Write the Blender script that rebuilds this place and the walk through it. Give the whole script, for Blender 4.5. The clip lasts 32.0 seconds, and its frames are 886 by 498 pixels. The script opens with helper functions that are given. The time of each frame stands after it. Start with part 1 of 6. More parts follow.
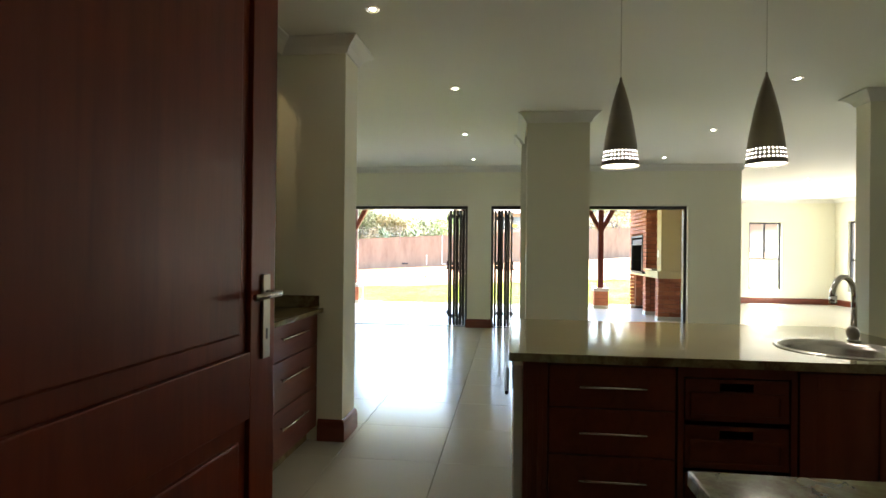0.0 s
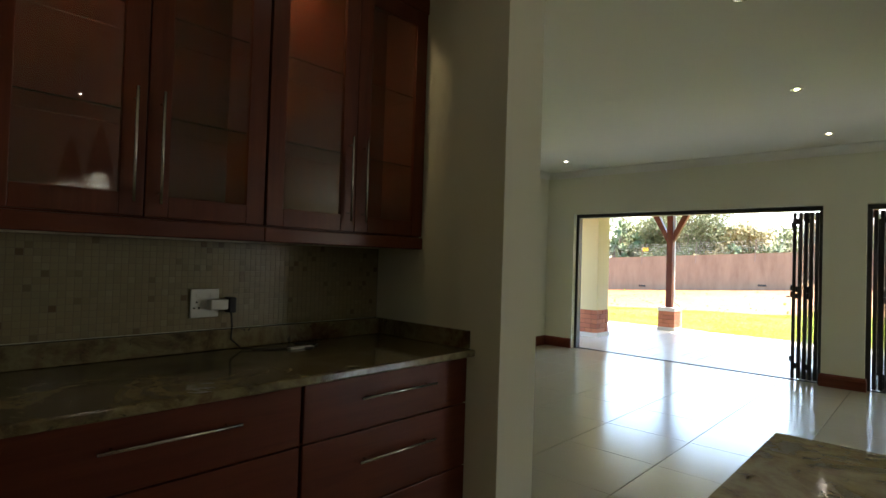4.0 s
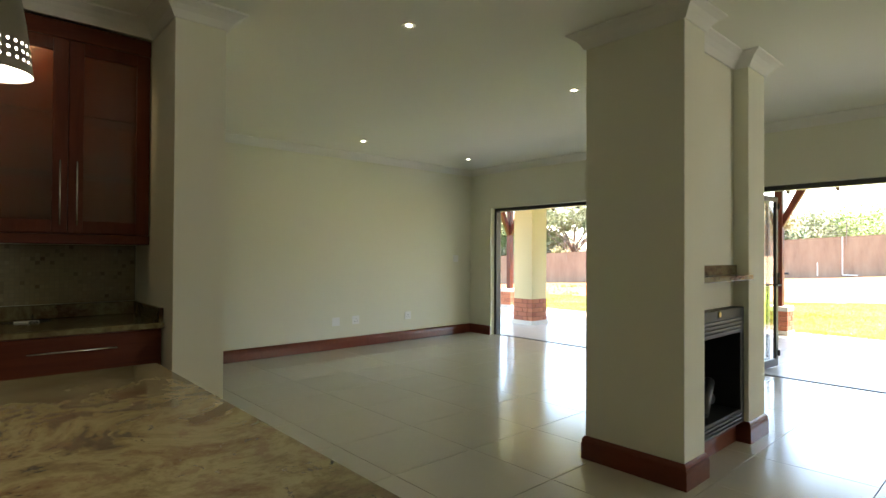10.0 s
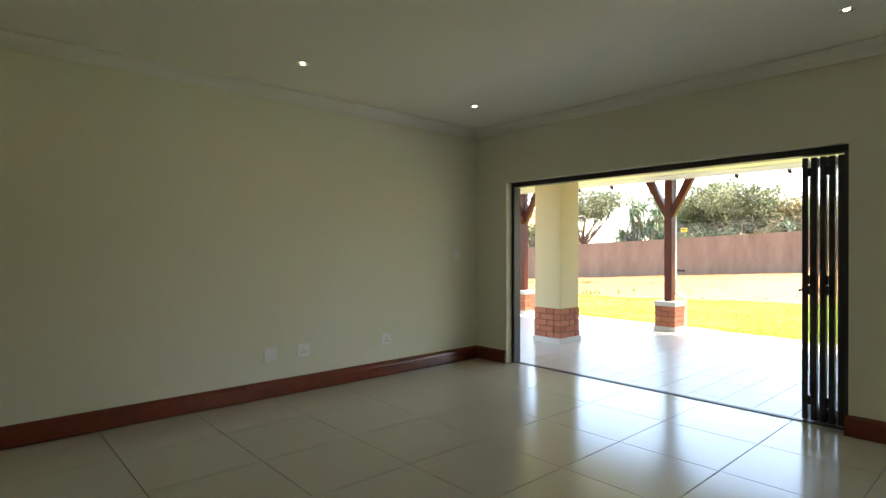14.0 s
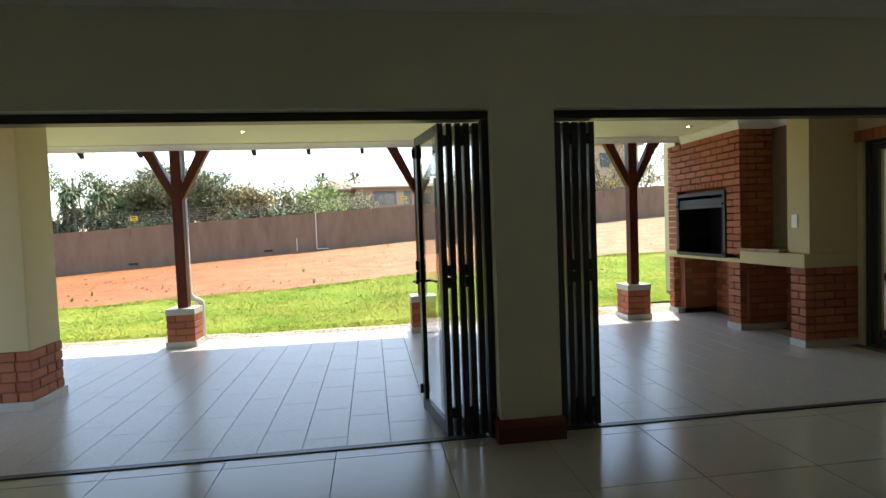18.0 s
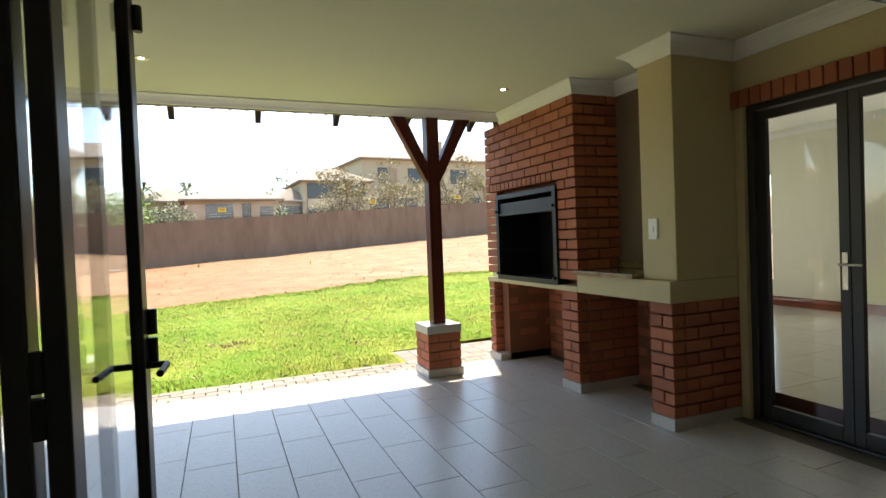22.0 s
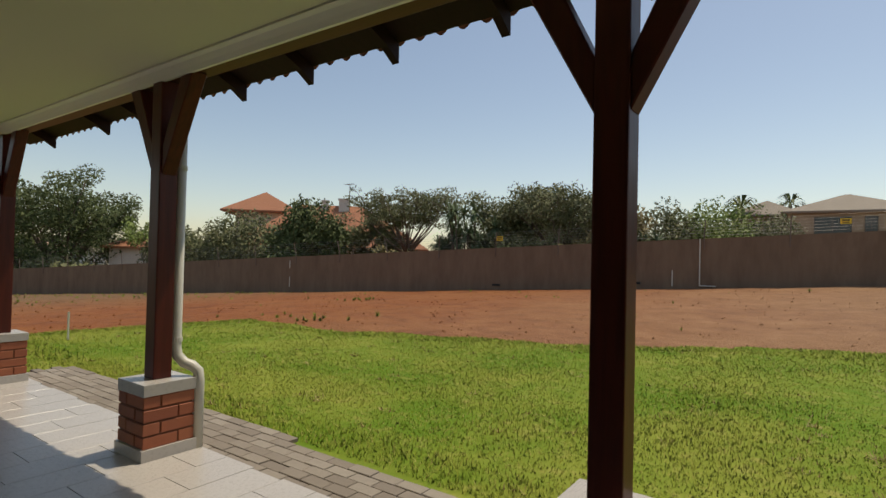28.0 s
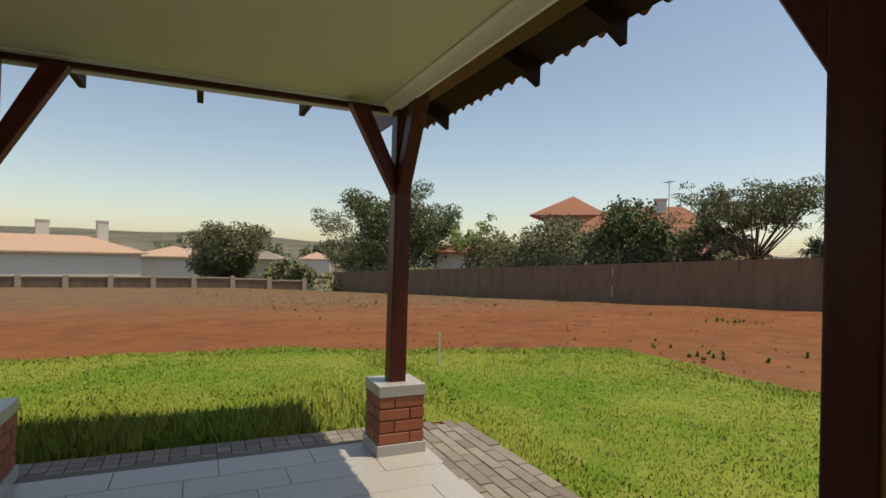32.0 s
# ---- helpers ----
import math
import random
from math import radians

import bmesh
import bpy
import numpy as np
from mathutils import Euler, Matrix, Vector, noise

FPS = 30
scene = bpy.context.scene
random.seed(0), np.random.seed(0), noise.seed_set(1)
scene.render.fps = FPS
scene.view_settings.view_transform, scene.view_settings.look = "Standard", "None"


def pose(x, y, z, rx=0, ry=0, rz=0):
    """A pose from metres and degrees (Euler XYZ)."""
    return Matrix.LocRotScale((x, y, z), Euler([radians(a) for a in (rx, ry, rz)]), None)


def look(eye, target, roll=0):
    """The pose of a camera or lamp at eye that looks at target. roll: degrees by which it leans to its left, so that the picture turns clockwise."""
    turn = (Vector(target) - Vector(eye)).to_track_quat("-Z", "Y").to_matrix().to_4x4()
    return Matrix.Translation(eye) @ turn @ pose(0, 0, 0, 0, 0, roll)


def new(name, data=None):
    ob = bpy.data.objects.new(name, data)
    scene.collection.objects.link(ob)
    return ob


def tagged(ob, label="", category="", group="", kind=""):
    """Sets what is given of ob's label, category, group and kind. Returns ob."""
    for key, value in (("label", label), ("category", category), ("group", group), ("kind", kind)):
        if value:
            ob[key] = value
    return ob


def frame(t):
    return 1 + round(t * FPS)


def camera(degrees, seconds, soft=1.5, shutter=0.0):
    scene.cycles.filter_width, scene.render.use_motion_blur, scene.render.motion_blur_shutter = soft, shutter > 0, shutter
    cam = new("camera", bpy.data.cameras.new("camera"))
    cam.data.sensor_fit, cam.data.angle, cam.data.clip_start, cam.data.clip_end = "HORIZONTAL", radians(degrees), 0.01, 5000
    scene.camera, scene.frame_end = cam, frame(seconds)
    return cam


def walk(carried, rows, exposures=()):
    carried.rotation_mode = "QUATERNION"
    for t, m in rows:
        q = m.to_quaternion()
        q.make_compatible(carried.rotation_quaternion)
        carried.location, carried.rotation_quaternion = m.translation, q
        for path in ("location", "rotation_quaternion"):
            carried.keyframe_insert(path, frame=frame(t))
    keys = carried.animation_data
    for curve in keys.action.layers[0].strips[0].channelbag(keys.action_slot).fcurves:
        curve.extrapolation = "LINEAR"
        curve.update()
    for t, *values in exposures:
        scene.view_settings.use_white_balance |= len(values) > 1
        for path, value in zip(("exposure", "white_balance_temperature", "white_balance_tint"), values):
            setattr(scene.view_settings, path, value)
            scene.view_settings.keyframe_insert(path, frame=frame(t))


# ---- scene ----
cam = camera(78.8, 32.0)
PATH = [
    (0, (0.422, -0.317, 1.34), (0.179, 1.668, 1.346), 0.6),
    (0.5, (0.396, 0.049, 1.324), (0.019, 2.013, 1.338), 0.8),
    (1, (0.376, 0.292, 1.331), (-0.169, 2.216, 1.349), 0.9),
    (1.5, (0.356, 0.52, 1.355), (-0.353, 2.39, 1.363), 1.3),
    (2, (0.336, 0.772, 1.352), (-0.542, 2.569, 1.367), 1.4),
    (2.5, (0.319, 1.018, 1.343), (-0.699, 2.739, 1.363), 1.6),
    (3, (0.334, 1.222, 1.323), (-0.804, 2.866, 1.353), 1.6),
    (3.5, (0.497, 1.335, 1.332), (-0.753, 2.897, 1.367), 1.7),
    (4, (0.73, 1.371, 1.348), (-0.627, 2.84, 1.386), 1.8),
    (4.5, (0.981, 1.354, 1.375), (-0.462, 2.738, 1.415), 1.9),
    (6.5, (2.016, 1.371, 1.417), (0.432, 2.591, 1.463), 1.7),
    (7, (2.236, 1.359, 1.419), (0.638, 2.562, 1.464), 1.4),
    (7.5, (2.413, 1.378, 1.393), (0.81, 2.574, 1.438), 1.5),
    (8, (2.602, 1.468, 1.392), (0.995, 2.657, 1.434), 1.2),
    (8.5, (2.694, 1.577, 1.351), (1.101, 2.785, 1.392), 1.0),
    (9, (2.724, 1.81, 1.344), (1.167, 3.066, 1.374), 0.9),
    (9.5, (2.707, 2.106, 1.331), (1.201, 3.423, 1.359), 0.5),
    (10, (2.634, 2.415, 1.341), (1.149, 3.754, 1.363), 0.3),
    (10.5, (2.524, 2.732, 1.332), (1.043, 4.077, 1.352), 0.1),
    (11, (2.37, 3.042, 1.322), (0.888, 4.384, 1.342), 0.0),
    (11.5, (2.16, 3.298, 1.311), (0.665, 4.626, 1.33), -0.0),
    (12, (1.879, 3.55, 1.317), (0.365, 4.857, 1.337), -0.0),
    (12.5, (1.586, 3.807, 1.322), (0.045, 5.083, 1.338), 0.2),
    (13, (1.27, 3.988, 1.328), (-0.28, 5.251, 1.34), 0.2),
    (13.5, (0.962, 4.163, 1.341), (-0.584, 5.432, 1.347), 0.2),
    (15.5, (-0.276, 4.66, 1.411), (-1.164, 6.451, 1.383), -1.5),
    (16, (-0.525, 4.814, 1.411), (-1.135, 6.719, 1.368), -1.6),
    (16.5, (-0.737, 4.983, 1.41), (-1.079, 6.953, 1.356), -1.8),
    (17, (-0.924, 5.177, 1.402), (-1.042, 7.173, 1.343), -2.0),
    (17.5, (-1.025, 5.451, 1.406), (-0.934, 7.447, 1.329), -2.0),
    (18, (-1.071, 5.78, 1.402), (-0.81, 7.761, 1.318), -2.1),
    (18.5, (-1.005, 6.109, 1.399), (-0.615, 8.069, 1.31), -2.1),
    (19, (-0.83, 6.42, 1.384), (-0.315, 8.35, 1.294), -2.2),
    (19.5, (-0.616, 6.725, 1.405), (-0.005, 8.626, 1.306), -2.3),
    (20, (-0.318, 7.022, 1.373), (0.374, 8.897, 1.287), -2.3),
    (20.5, (-0.047, 7.306, 1.367), (0.691, 9.163, 1.289), -2.3),
    (21, (0.201, 7.58, 1.358), (0.958, 9.43, 1.288), -2.3),
    (21.5, (0.461, 7.858, 1.352), (1.225, 9.705, 1.291), -2.2),
    (22, (0.685, 8.142, 1.316), (1.445, 9.992, 1.274), -2.2),
    (22.5, (0.905, 8.439, 1.297), (1.627, 10.303, 1.27), -1.8),
    (23, (1.127, 8.724, 1.29), (1.717, 10.635, 1.273), -1.6),
    (23.5, (1.259, 9.015, 1.277), (1.678, 10.97, 1.269), -1.2),
    (24, (1.329, 9.3, 1.287), (1.546, 11.288, 1.286), -0.9),
    (24.5, (1.34, 9.585, 1.297), (1.325, 11.585, 1.301), -0.6),
    (25, (1.28, 9.86, 1.281), (1.084, 11.85, 1.293), -0.4),
    (25.5, (1.19, 10.103, 1.292), (0.833, 12.071, 1.313), -0.0),
    (27.5, (0.445, 11.021, 1.326), (-0.534, 12.764, 1.359), 0.9),
    (28, (0.186, 11.159, 1.334), (-0.97, 12.79, 1.368), 1.3),
    (28.5, (-0.131, 11.355, 1.381), (-1.437, 12.869, 1.403), 1.6),
    (29, (-0.463, 11.462, 1.384), (-1.896, 12.856, 1.405), 1.7),
    (29.5, (-0.81, 11.542, 1.386), (-2.339, 12.831, 1.411), 1.9),
    (30, (-1.19, 11.609, 1.373), (-2.8, 12.795, 1.403), 1.9),
    (30.5, (-1.592, 11.642, 1.366), (-3.272, 12.726, 1.395), 1.9),
    (31, (-1.988, 11.7, 1.333), (-3.724, 12.693, 1.376), 1.6),
    (31.5, (-2.405, 11.693, 1.346), (-4.185, 12.604, 1.39), 1.7),
    (32, (-2.786, 11.699, 1.418), (-4.61, 12.519, 1.441), 1.6),
]

EXPOSURES = [(0.0, 3.75, 6800, 10), (1.0, 3.5, 6800, 10), (2.0, 3.2, 6900, 10), (4.0, 3.0, 7000, 10), (6.5, 3.15, 7000, 10), (8.0, 3.4, 7200, 10), (9.0, 3.5, 7200, 10), (12.0, 3.1, 7300, 10), (13.5, 2.9, 7300, 10), (15.5, 2.3, 7100, 10), (17.0, 1.7, 7000, 10),
             (19.0, 1.3, 6900, 10), (21.0, 1.5, 7000, 10), (23.0, 1.2, 7100, 10), (24.5, 0.7, 7200, 10), (25.5, 0.3, 7200, 10), (27.5, -0.55, 7700, 10), (32.0, -0.45, 7700, 10)]
walk(cam, [(t, look(eye, target, roll)) for t, eye, target, roll in PATH], EXPOSURES)

# ---- world and sun ----
SUN_DIR = Vector((0.142, 0.365, 1.0)).normalized()
world = bpy.data.worlds.new("world")
scene.world = world
world.use_nodes = True
sky = world.node_tree.nodes.new("ShaderNodeTexSky")
sky.sky_type = "NISHITA"
sky.sun_disc = False
sky.sun_elevation = math.asin(SUN_DIR.z)
sky.sun_rotation = math.atan2(SUN_DIR.x, SUN_DIR.y)
sky.air_density, sky.dust_density, sky.ozone_density = 1.0, 0.9, 1.0
background = world.node_tree.nodes["Background"]
world.node_tree.links.new(sky.outputs[0], background.inputs[0])
background.inputs[1].default_value = 0.195
sun = new("sun", bpy.data.lights.new("sun", "SUN"))
sun.data.energy, sun.data.angle, sun.data.color = 4.2, radians(0.6), (1.0, 0.95, 0.87)
sun.matrix_world = look((0, 0, 30), Vector((0, 0, 30)) - SUN_DIR)



def lounge_fill(x, y, w, turn, energy):
    """Added area lamp that stands in for sky light in a lounge window opening."""
    lamp = new("lounge_fill_light", bpy.data.lights.new("lounge_fill_light", "AREA"))
    lamp.data.shape, lamp.data.size, lamp.data.size_y = "RECTANGLE", w, 1.55
    lamp.data.energy, lamp.data.color = energy, (0.93, 0.97, 1.0)
    lamp.matrix_world = pose(x, y, 1.26, 90, 0, turn)


# Lounge brightened by added lamps; the first stands in an unseen east opening.
lounge_fill(9.14, 11.2, 2.6, 90, 8.0)
lounge_fill(7.3, 15.36, 0.75, 180, 9.0)

# ---- mesh helpers ----
def finish(name, bm, material, parent=None, label="", smooth=False):
    mesh = bpy.data.meshes.new(name)
    bmesh.ops.recalc_face_normals(bm, faces=bm.faces)
    bm.to_mesh(mesh)
    bm.free()
    if smooth:
        mesh.shade_smooth()
    mesh.materials.append(material)
    ob = new(name, mesh)
    if parent:
        ob.parent = parent
    if label:
        ob["label"] = label
    return ob


def part(name, bm, material, parent, label="", smooth=False):
    return finish(name, bm, material, parent, label, smooth)


def thing(name, x, y, z, label, category, group="", rz=0.0):
    ob = new(name)
    ob.matrix_basis = pose(x, y, z, 0, 0, rz)
    ob.empty_display_size = 0.1
    return tagged(ob, label, category, group)


def block(bm, x0, x1, y0, y1, z0, z1, bevel=0.0, m=None):
    """A box between two corners, with rounded edges where bevel is given."""
    made = bmesh.ops.create_cube(bm, size=1.0)["verts"]
    for v in made:
        v.co = Vector((x0 + (v.co.x + 0.5) * (x1 - x0), y0 + (v.co.y + 0.5) * (y1 - y0), z0 + (v.co.z + 0.5) * (z1 - z0)))
    if bevel:
        edges = list({e for v in made for e in v.link_edges})
        out = bmesh.ops.bevel(bm, geom=edges, offset=bevel, segments=2, profile=0.6, affect="EDGES")
        made = list({v for f in out["faces"] for v in f.verts} | {v for v in made if v.is_valid})
    if m is not None:
        bmesh.ops.transform(bm, matrix=m, verts=[v for v in made if v.is_valid])
    return bm


def boxes(*rows, bevel=0.0):
    bm = bmesh.new()
    for r in rows:
        block(bm, *r[:6], bevel=bevel)
    return bm


def tube(bm, points, radii, sides=10, caps=True):
    """A tapered tube through points."""
    rings = []
    pts = [Vector(p) for p in points]
    q, last = None, None
    for i, p in enumerate(pts):
        d = (pts[min(i + 1, len(pts) - 1)] - pts[max(i - 1, 0)]).normalized()
        q = d.to_track_quat("Z", "Y") if q is None else last.rotation_difference(d) @ q
        last = d
        r = radii[i] if hasattr(radii, "__len__") else radii
        rings.append([bm.verts.new(p + q @ Vector((r * math.cos(2 * math.pi * k / sides), r * math.sin(2 * math.pi * k / sides), 0))) for k in range(sides)])
    for a, b in zip(rings, rings[1:]):
        for k in range(sides):
            bm.faces.new((a[k], a[(k + 1) % sides], b[(k + 1) % sides], b[k]))
    if caps:
        bm.faces.new(rings[0][::-1])
        bm.faces.new(rings[-1])
    return bm


def lathe(bm, profile, centre=(0, 0, 0), sides=32, closed=False):
    """A turned shape from (radius, height) pairs."""
    cx, cy, cz = centre
    rings = []
    for r, z in profile:
        rings.append([bm.verts.new((cx + r * math.cos(2 * math.pi * k / sides), cy + r * math.sin(2 * math.pi * k / sides), cz + z)) for k in range(sides)] if r > 1e-5 else [bm.verts.new((cx, cy, cz + z))])
    pairs = list(zip(rings, rings[1:])) + ([(rings[-1], rings[0])] if closed else [])
    for a, b in pairs:
        for k in range(sides):
            j = (k + 1) % sides
            if len(a) == 1 and len(b) > 1:
                bm.faces.new((a[0], b[j], b[k]))
            elif len(b) == 1 and len(a) > 1:
                bm.faces.new((a[k], a[j], b[0]))
            elif len(a) > 1:
                bm.faces.new((a[k], a[j], b[j], b[k]))
    return bm


def sweep(bm, points, profile, closed=False):
    """A moulding along a level line of (x, y) points. The profile is (out, z) pairs; out is to the left of the way walked."""
    n = len(points)
    pts = [Vector((p[0], p[1], 0)) for p in points]
    rings = []
    for i, p in enumerate(pts):
        before = (p - pts[i - 1]).normalized() if closed or i else None
        after = (pts[(i + 1) % n] - p).normalized() if closed or i < n - 1 else None
        before, after = before or after, after or before
        n0, n1 = Vector((-before.y, before.x, 0)), Vector((-after.y, after.x, 0))
        mid = (n0 + n1) / max(1e-6, 1 + n0.dot(n1))
        rings.append([bm.verts.new(p + mid * o + Vector((0, 0, z))) for o, z in profile])
    k = len(profile)
    for i in range(n if closed else n - 1):
        a, b = rings[i], rings[(i + 1) % n]
        for j in range(k):
            bm.faces.new((a[j], a[(j + 1) % k], b[(j + 1) % k], b[j]))
    if not closed:
        bm.faces.new(rings[0])
        bm.faces.new(rings[-1][::-1])
    return bm


# ---- materials ----
def shader(name, colour=(0.5, 0.5, 0.5), rough=0.5, metal=0.0, spec=0.5):
    m = bpy.data.materials.new(name)
    m.use_nodes = True
    b = m.node_tree.nodes["Principled BSDF"]
    b.inputs["Base Color"].default_value = (*colour, 1)
    b.inputs["Roughness"].default_value = rough
    b.inputs["Metallic"].default_value = metal
    b.inputs["Specular IOR Level"].default_value = spec
    return m, m.node_tree, b


def coords(nt, scale=(1, 1, 1), kind="Object"):
    c = nt.nodes.new("ShaderNodeTexCoord")
    mp = nt.nodes.new("ShaderNodeMapping")
    mp.inputs["Scale"].default_value = scale
    nt.links.new(c.outputs[kind], mp.inputs[0])
    return mp.outputs[0]


def world_coords(nt, scale=(1, 1, 1)):
    g = nt.nodes.new("ShaderNodeNewGeometry")
    mp = nt.nodes.new("ShaderNodeMapping")
    mp.inputs["Scale"].default_value = scale
    nt.links.new(g.outputs["Position"], mp.inputs[0])
    return mp.outputs[0]


def noise_tex(nt, vec, scale, detail=4.0, rough=0.55, distortion=0.0):
    n = nt.nodes.new("ShaderNodeTexNoise")
    n.inputs["Scale"].default_value, n.inputs["Detail"].default_value = scale, detail
    n.inputs["Roughness"].default_value, n.inputs["Distortion"].default_value = rough, distortion
    nt.links.new(vec, n.inputs["Vector"])
    return n.outputs["Fac"]


def ramp(nt, fac, stops):
    r = nt.nodes.new("ShaderNodeValToRGB")
    while len(r.color_ramp.elements) < len(stops):
        r.color_ramp.elements.new(0.5)
    for e, (p, c) in zip(r.color_ramp.elements, stops):
        e.position, e.color = p, (*c, 1)
    nt.links.new(fac, r.inputs[0])
    return r.outputs[0]


def blend(nt, fac, a, b, mode="MIX"):
    x = nt.nodes.new("ShaderNodeMix")
    x.data_type, x.blend_type = "RGBA", mode
    for sock, v in ((x.inputs[0], fac), (x.inputs[6], a), (x.inputs[7], b)):
        if isinstance(v, (int, float)):
            sock.default_value = v
        elif isinstance(v, tuple):
            sock.default_value = (*v, 1)
        else:
            nt.links.new(v, sock)
    return x.outputs[2]


def relief(nt, b, fac, strength, distance):
    bump = nt.nodes.new("ShaderNodeBump")
    bump.inputs["Strength"].default_value, bump.inputs["Distance"].default_value = strength, distance
    nt.links.new(fac, bump.inputs["Height"])
    nt.links.new(bump.outputs[0], b.inputs["Normal"])


def spread(nt, fac, low, high):
    r = nt.nodes.new("ShaderNodeMapRange")
    r.inputs["To Min"].default_value, r.inputs["To Max"].default_value = low, high
    nt.links.new(fac, r.inputs[0])
    return r.outputs[0]


def random_of(nt):
    return nt.nodes.new("ShaderNodeObjectInfo").outputs["Random"]


def plaster_material(name, colour, dirt, rough=0.75, bump=0.25):
    m, nt, b = shader(name, colour, rough)
    v = world_coords(nt)
    big, fine = noise_tex(nt, v, 0.9, 5), noise_tex(nt, v, 140, 3)
    c = blend(nt, spread(nt, big, 0.0, 0.35), colour, dirt)
    nt.links.new(c, b.inputs["Base Color"])
    nt.links.new(spread(nt, fine, rough - 0.08, rough + 0.1), b.inputs["Roughness"])
    mix = blend(nt, 0.5, big, fine)
    relief(nt, b, mix, bump, 0.004)
    return m


M_PLASTER = plaster_material("cream_wall_paint", (0.78, 0.77, 0.63), (0.73, 0.71, 0.57))
M_CEILING = plaster_material("white_ceiling_paint", (0.88, 0.875, 0.79), (0.85, 0.845, 0.76), 0.85, 0.1)
M_CORNICE = plaster_material("white_cornice_paint", (0.8, 0.79, 0.74), (0.76, 0.75, 0.69), 0.6, 0.05)
M_VCEILING = plaster_material("cream_veranda_ceiling_paint", (0.65, 0.63, 0.5), (0.61, 0.59, 0.46), 0.85, 0.1)
M_OUTPLASTER = plaster_material("ochre_outside_plaster", (0.56, 0.47, 0.27), (0.48, 0.4, 0.23), 0.8, 0.5)
# Brown plaster with the barbecue recess's deep shade put into its colour.
M_PANEL = plaster_material("shaded_brown_plaster", (0.17, 0.12, 0.08), (0.14, 0.095, 0.065), 0.8, 0.4)


def tile_material(name, light, dark, rough, grain):
    m, nt, b = shader(name, light, rough)
    v = world_coords(nt, grain)
    n1, n2 = noise_tex(nt, v, 3.0, 6, 0.65, 0.4), noise_tex(nt, v, 40.0, 3)
    c = blend(nt, spread(nt, n1, 0.05, 0.75), light, dark)
    c = blend(nt, spread(nt, random_of(nt), 0.0, 0.22), c, dark)
    nt.links.new(c, b.inputs["Base Color"])
    nt.links.new(spread(nt, n2, rough - 0.05, rough + 0.08), b.inputs["Roughness"])
    relief(nt, b, n1, 0.04, 0.003)
    return m


M_TILE = tile_material("beige_porcelain_tile", (0.56, 0.52, 0.42), (0.5, 0.455, 0.36), 0.15, (1, 1, 1))
M_OUTTILE = tile_material("grey_wood_grain_tile", (0.54, 0.505, 0.46), (0.42, 0.395, 0.36), 0.27, (9, 0.8, 1))
M_GROUT = plaster_material("tile_grout", (0.2, 0.18, 0.15), (0.15, 0.13, 0.11), 0.9, 0.3)
M_SPLASHGROUT = plaster_material("pale_mosaic_grout", (0.24, 0.2, 0.13), (0.2, 0.165, 0.105), 0.9, 0.2)
M_MORTAR = plaster_material("brick_mortar", (0.21, 0.085, 0.045), (0.16, 0.06, 0.033), 0.95, 0.6)


def brick_material():
    m, nt, b = shader("red_face_brick", (0.4, 0.12, 0.05), 0.72)
    v = world_coords(nt)
    n1, n2 = noise_tex(nt, v, 14, 5), noise_tex(nt, v, 120, 3, 0.7)
    base = ramp(nt, random_of(nt), [(0.0, (0.27, 0.065, 0.03)), (0.35, (0.38, 0.1, 0.042)), (0.7, (0.44, 0.135, 0.055)), (1.0, (0.33, 0.085, 0.04))])
    c = blend(nt, spread(nt, n1, 0.0, 0.5), base, (0.24, 0.06, 0.03))
    c = blend(nt, spread(nt, n2, 0.0, 0.18), c, (0.55, 0.3, 0.18))
    nt.links.new(c, b.inputs["Base Color"])
    relief(nt, b, n2, 0.5, 0.003)
    return m


M_BRICK = brick_material()


def wood_material(name, light, dark, rough, along="z", coat=0.3, scale=1.0):
    m, nt, b = shader(name, light, rough)
    s = {"x": (0.7, 9, 9), "y": (9, 0.7, 9), "z": (9, 9, 0.7)}[along]
    v = coords(nt, tuple(k * scale for k in s))
    n1, n2 = noise_tex(nt, v, 1.6, 6, 0.6, 1.2), noise_tex(nt, v, 14, 4)
    c = ramp(nt, n1, [(0.25, dark), (0.55, light), (0.8, tuple(k * 1.15 for k in light))])
    c = blend(nt, spread(nt, n2, 0.0, 0.45), c, dark)
    c = blend(nt, spread(nt, random_of(nt), 0.0, 0.25), c, dark)
    nt.links.new(c, b.inputs["Base Color"])
    nt.links.new(spread(nt, n2, rough - 0.06, rough + 0.1), b.inputs["Roughness"])
    b.inputs["Specular IOR Level"].default_value = 0.25
    b.inputs["Coat Weight"].default_value, b.inputs["Coat Roughness"].default_value = coat, 0.2
    relief(nt, b, n2, 0.08, 0.002)
    return m


M_CHERRY = wood_material("cherry_cabinet_wood", (0.15, 0.033, 0.013), (0.09, 0.018, 0.008), 0.42, "z", 0.1)
M_CHERRYX = wood_material("cherry_wood_level_grain", (0.15, 0.033, 0.013), (0.09, 0.018, 0.008), 0.42, "y", 0.1)
M_MAHOG = wood_material("mahogany_door_wood", (0.22, 0.036, 0.012), (0.14, 0.021, 0.008), 0.42, "z", 0.1)
M_SKIRT = wood_material("mahogany_skirting", (0.19, 0.042, 0.02), (0.12, 0.026, 0.013), 0.3, "x", 0.4, 0.5)
M_POST = wood_material("varnished_post_wood", (0.115, 0.019, 0.011), (0.06, 0.01, 0.007), 0.42, "z", 0.1)
M_BEAM = wood_material("varnished_beam_wood", (0.09, 0.02, 0.013), (0.05, 0.012, 0.009), 0.45, "x", 0.1)
